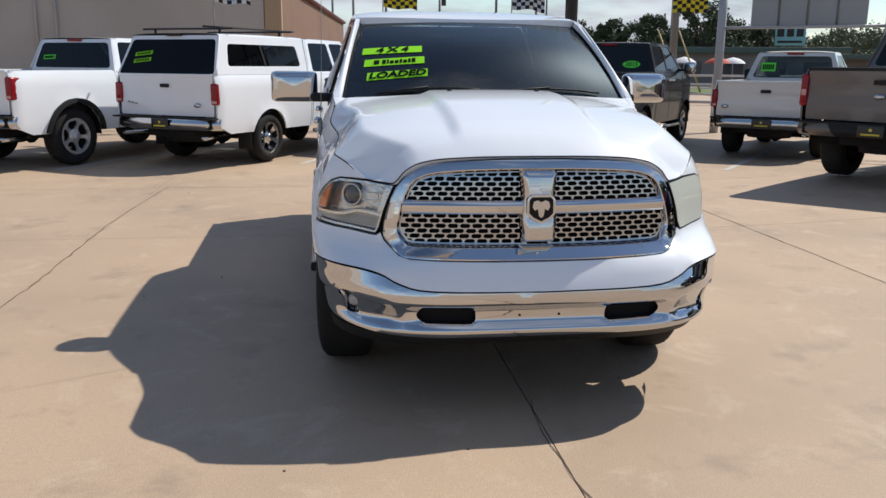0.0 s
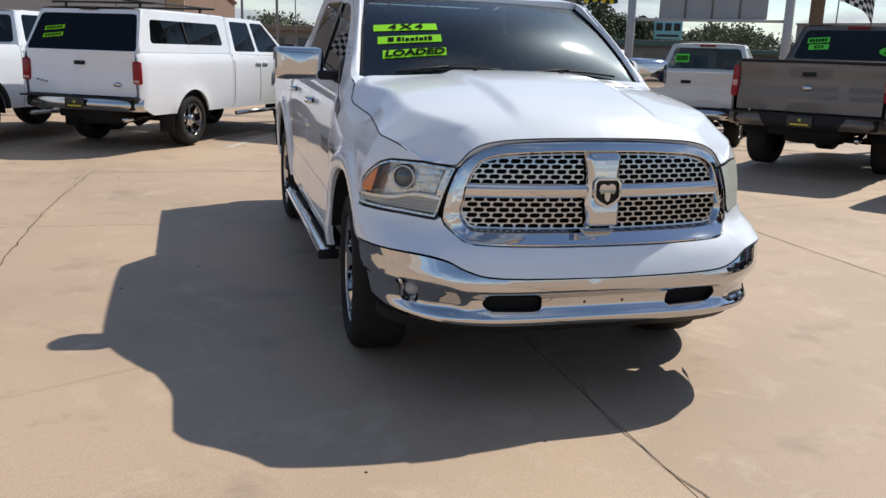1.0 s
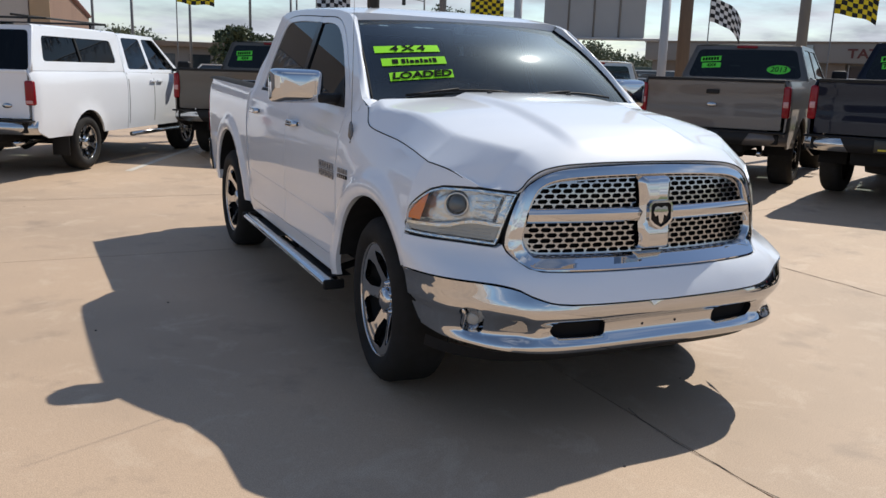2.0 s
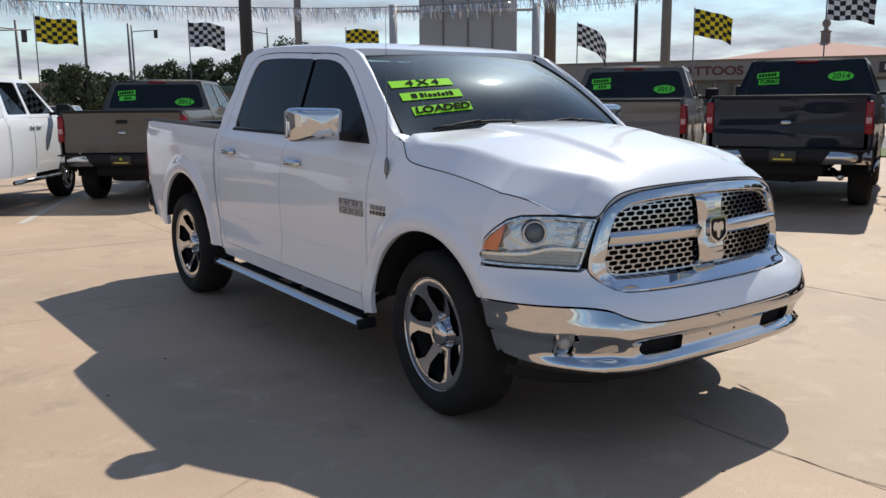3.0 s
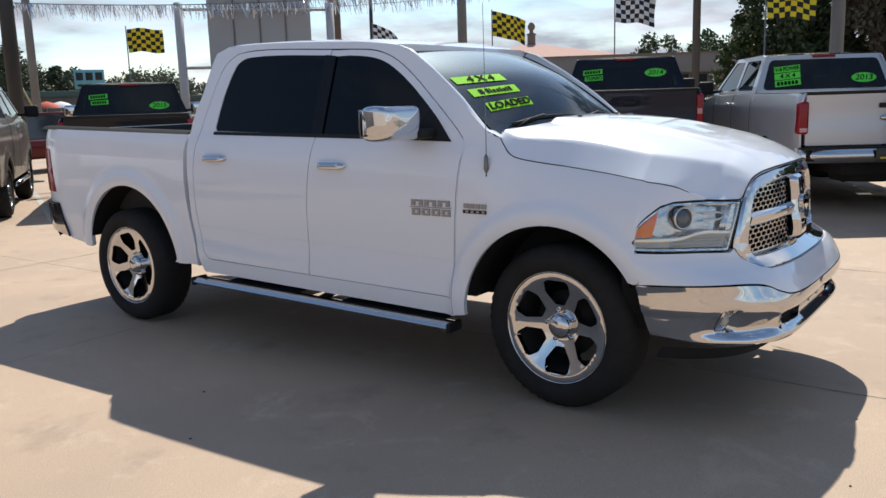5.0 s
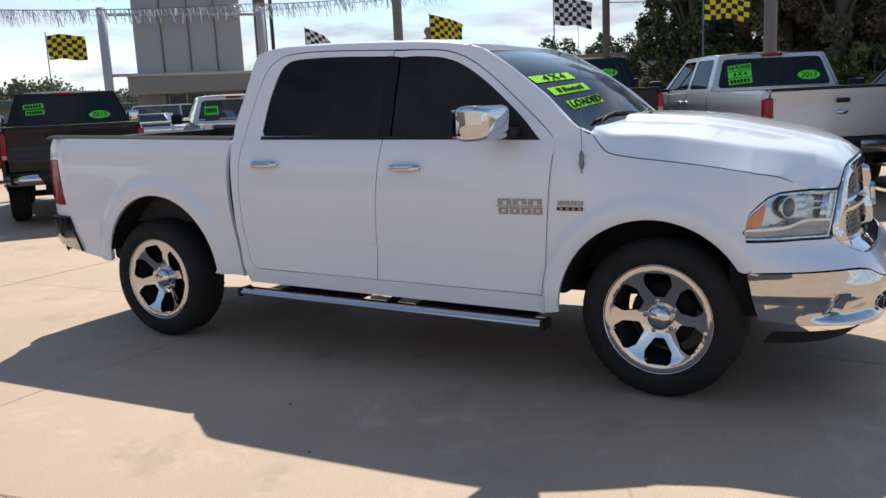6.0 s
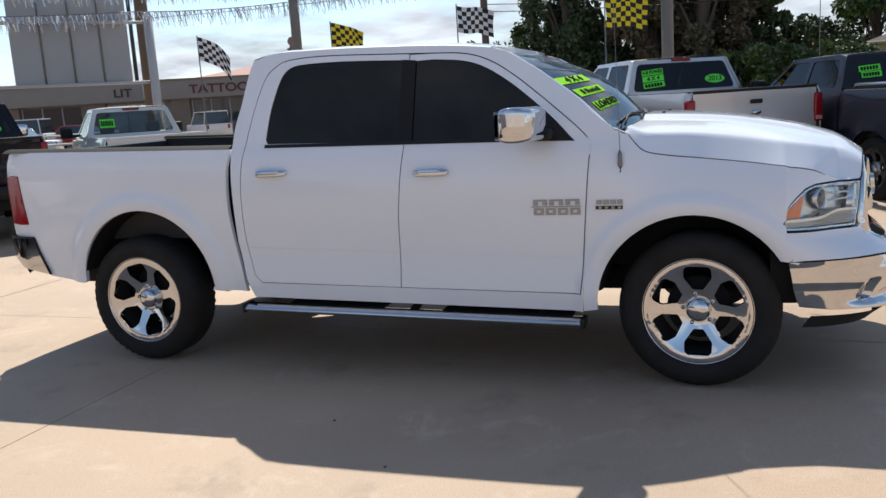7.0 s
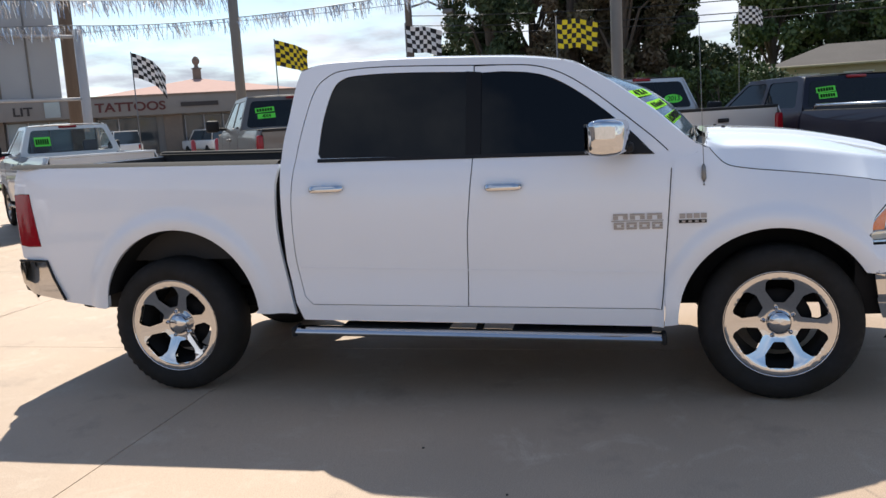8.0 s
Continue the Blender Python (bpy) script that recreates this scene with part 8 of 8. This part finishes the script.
for z in (0.45, 0.85, 1.2):
    part("rail", tube([fa_ + Vector((0, 0, z)), fb_ + Vector((0, 0, z))], 0.05, 6), WHITE_RAIL, fence)
# low white guard rail at the lot's edge
gr_ = thing("guard_rail", "low pale pipe rail at the edge of the lot", "rail")
ga, gb = Vector((4.5, 21.5, 0)), Vector((16.5, 16.2, 0))
for i in range(7):
    p = ga.lerp(gb, i / 6)
    part("post", tube([p, p + Vector((0, 0, 0.55))], 0.04, 8), POST, gr_)
part("rail", tube([ga + Vector((0, 0, 0.55)), gb + Vector((0, 0, 0.55))], 0.045, 8), POST, gr_)


def far_car(x, y, turn, material, label, h=1.5, L=4.5, cargo=False):
    """A parked car far off: body, cabin with dark glass, four wheels."""
    c = thing("parked_car", label, "car", "far parked cars", at=pose(x, y, ground_z(x, y), 0, 0, turn))
    bm = bmesh.new()
    add_box(bm, (-0.9, -L / 2, 0.35), (0.9, L / 2, h * 0.60), 0.14, 3)
    part("body", smooth(bm, 60), material, c)
    bm = bmesh.new()
    ya, yb = (-L / 2 + 0.1, L * 0.18) if cargo else (-L * 0.30, L * 0.20)
    vs_lo = [(-0.82, ya, h * 0.58), (0.82, ya, h * 0.58), (0.82, yb + 0.4, h * 0.58), (-0.82, yb + 0.4, h * 0.58)]
    vs_hi = [(-0.68, ya + (0.1 if cargo else 0.5), h), (0.68, ya + (0.1 if cargo else 0.5), h), (0.68, yb - 0.2, h), (-0.68, yb - 0.2, h)]
    a_, b_ = [bm.verts.new(v) for v in vs_lo], [bm.verts.new(v) for v in vs_hi]
    for i in range(4):
        bm.faces.new((a_[i], a_[(i + 1) % 4], b_[(i + 1) % 4], b_[i]))
    bm.faces.new(b_)
    part("cabin_glass", bm, WIN_DARK, c)
    part("roof_panel", box((-0.69, ya + (0.08 if cargo else 0.48), h - 0.02), (0.69, yb - 0.18, h + 0.04), 0.02), material, c)
    for sx_ in (-0.82, 0.82):
        for yy in (ya + 0.1, yb, ):
            part("cabin_pillar", tube([(sx_ * 1.0, yy if yy < 0 else yb + 0.4, h * 0.58), (sx_ * 0.84, yy + (0.1 if cargo else 0.4) if yy < 0 else yb - 0.2, h)], 0.04, 6), material, c)
        for yy in (-L * 0.31, L * 0.31):
            part("wheel", lathe([(0.01, 0.1), (0.2, 0.1), (0.32, 0.08), (0.33, 0), (0.32, -0.1)], 16, Matrix.Translation((sx_, yy, 0.33)) @ Matrix.Rotation(radians(90 if sx_ > 0 else -90), 4, "Y")), RUBBER, c)
        part("tail_light", box((sx_ * 0.82 - 0.08, -L / 2 - 0.015, h * 0.42), (sx_ * 0.82 + 0.08, -L / 2 + 0.05, h * 0.56), 0.02), RED_LENS, c)
    return c


far_car(41.6, 32.0, -40, WHITE_OLD, "white boxy off-roader parked before the shops", 1.85, 4.4, True)
far_car(29.0, 36.0, -60, BLACK_PAINT, "black sport utility vehicle in the far lot", 1.75, 4.8, True)
far_car(49.5, 30.0, -35, WHITE_OLD, "white utility vehicle before the tattoo parlour", 1.7, 4.8, True)
far_car(52.5, 27.0, -35, BLACK_PAINT, "dark car before the shops", 1.5)
far_car(54.5, 20.5, -35, GREY_PAINT, "grey car before the shops", 1.5)
far_car(10.0, 42.0, 70, GREY_PAINT, "grey car in the far lot", 1.5)
far_car(14.0, 43.5, 75, RED_PAINT, "red car in the far lot", 1.5)
far_car(6.5, 44.0, 65, WHITE_OLD, "white car in the far lot", 1.5)
far_car(26.5, 33.0, 30, SILVER, "silver car in the far lot", 1.5)
far_car(33.0, 40.0, 20, WHITE_OLD, "white van in the far lot", 2.0, 5.2, True)
far_car(36.0, 37.5, 20, RED_PAINT, "red car in the far lot by the shops", 1.5)
far_car(7.0, 19.2, 100, MAROON, "dark red car parked behind the trucks", 1.45)
for x, y in ((29.1, 19.9), (30.0, 19.2)):
    solo("bollard", lathe([(0.11, -0.05), (0.11, 1.15), (0.06, 1.25), (0.005, 1.27)], 12, Matrix.Translation((x, y, 0))), RED_PAINT, "red steel bollard by the road", "bollard", "red bollards")
# far street poles with signals
solo("street_pole", tube([(53.9, 46.9, -0.1), (53.9, 46.9, 18)], 0.16, 8), POLE_DARK, "tall thin dark pole far beyond the lot", "pole")
for x, y, h, arm in ((11.9, 60.0, 12.0, 0), (3.3, 56.0, 6.6, 4.5), (1.2, 61.0, 7.5, 0), (7.6, 60.0, 7.2, -4.0), (-0.3, 66, 8, 2.0), (15.5, 62, 7.5, 0), (21.0, 80, 9, 2.5), (33, 76, 9, -2.5)):
    sp = pole("street_pole", "grey street pole at the far crossing", x, y, h, 0.10, POLE_GREY, base=False)
    if arm:
        part("arm", tube([(0, 0, h - 0.6), (arm, 0, h - 0.3)], 0.05, 6), POLE_GREY, sp)
        part("signal_head", box((arm * 0.9 - 0.15, -0.15, h - 1.1), (arm * 0.9 + 0.15, 0.15, h - 0.35), 0.03), POLE_DARK, sp, "dark signal head")
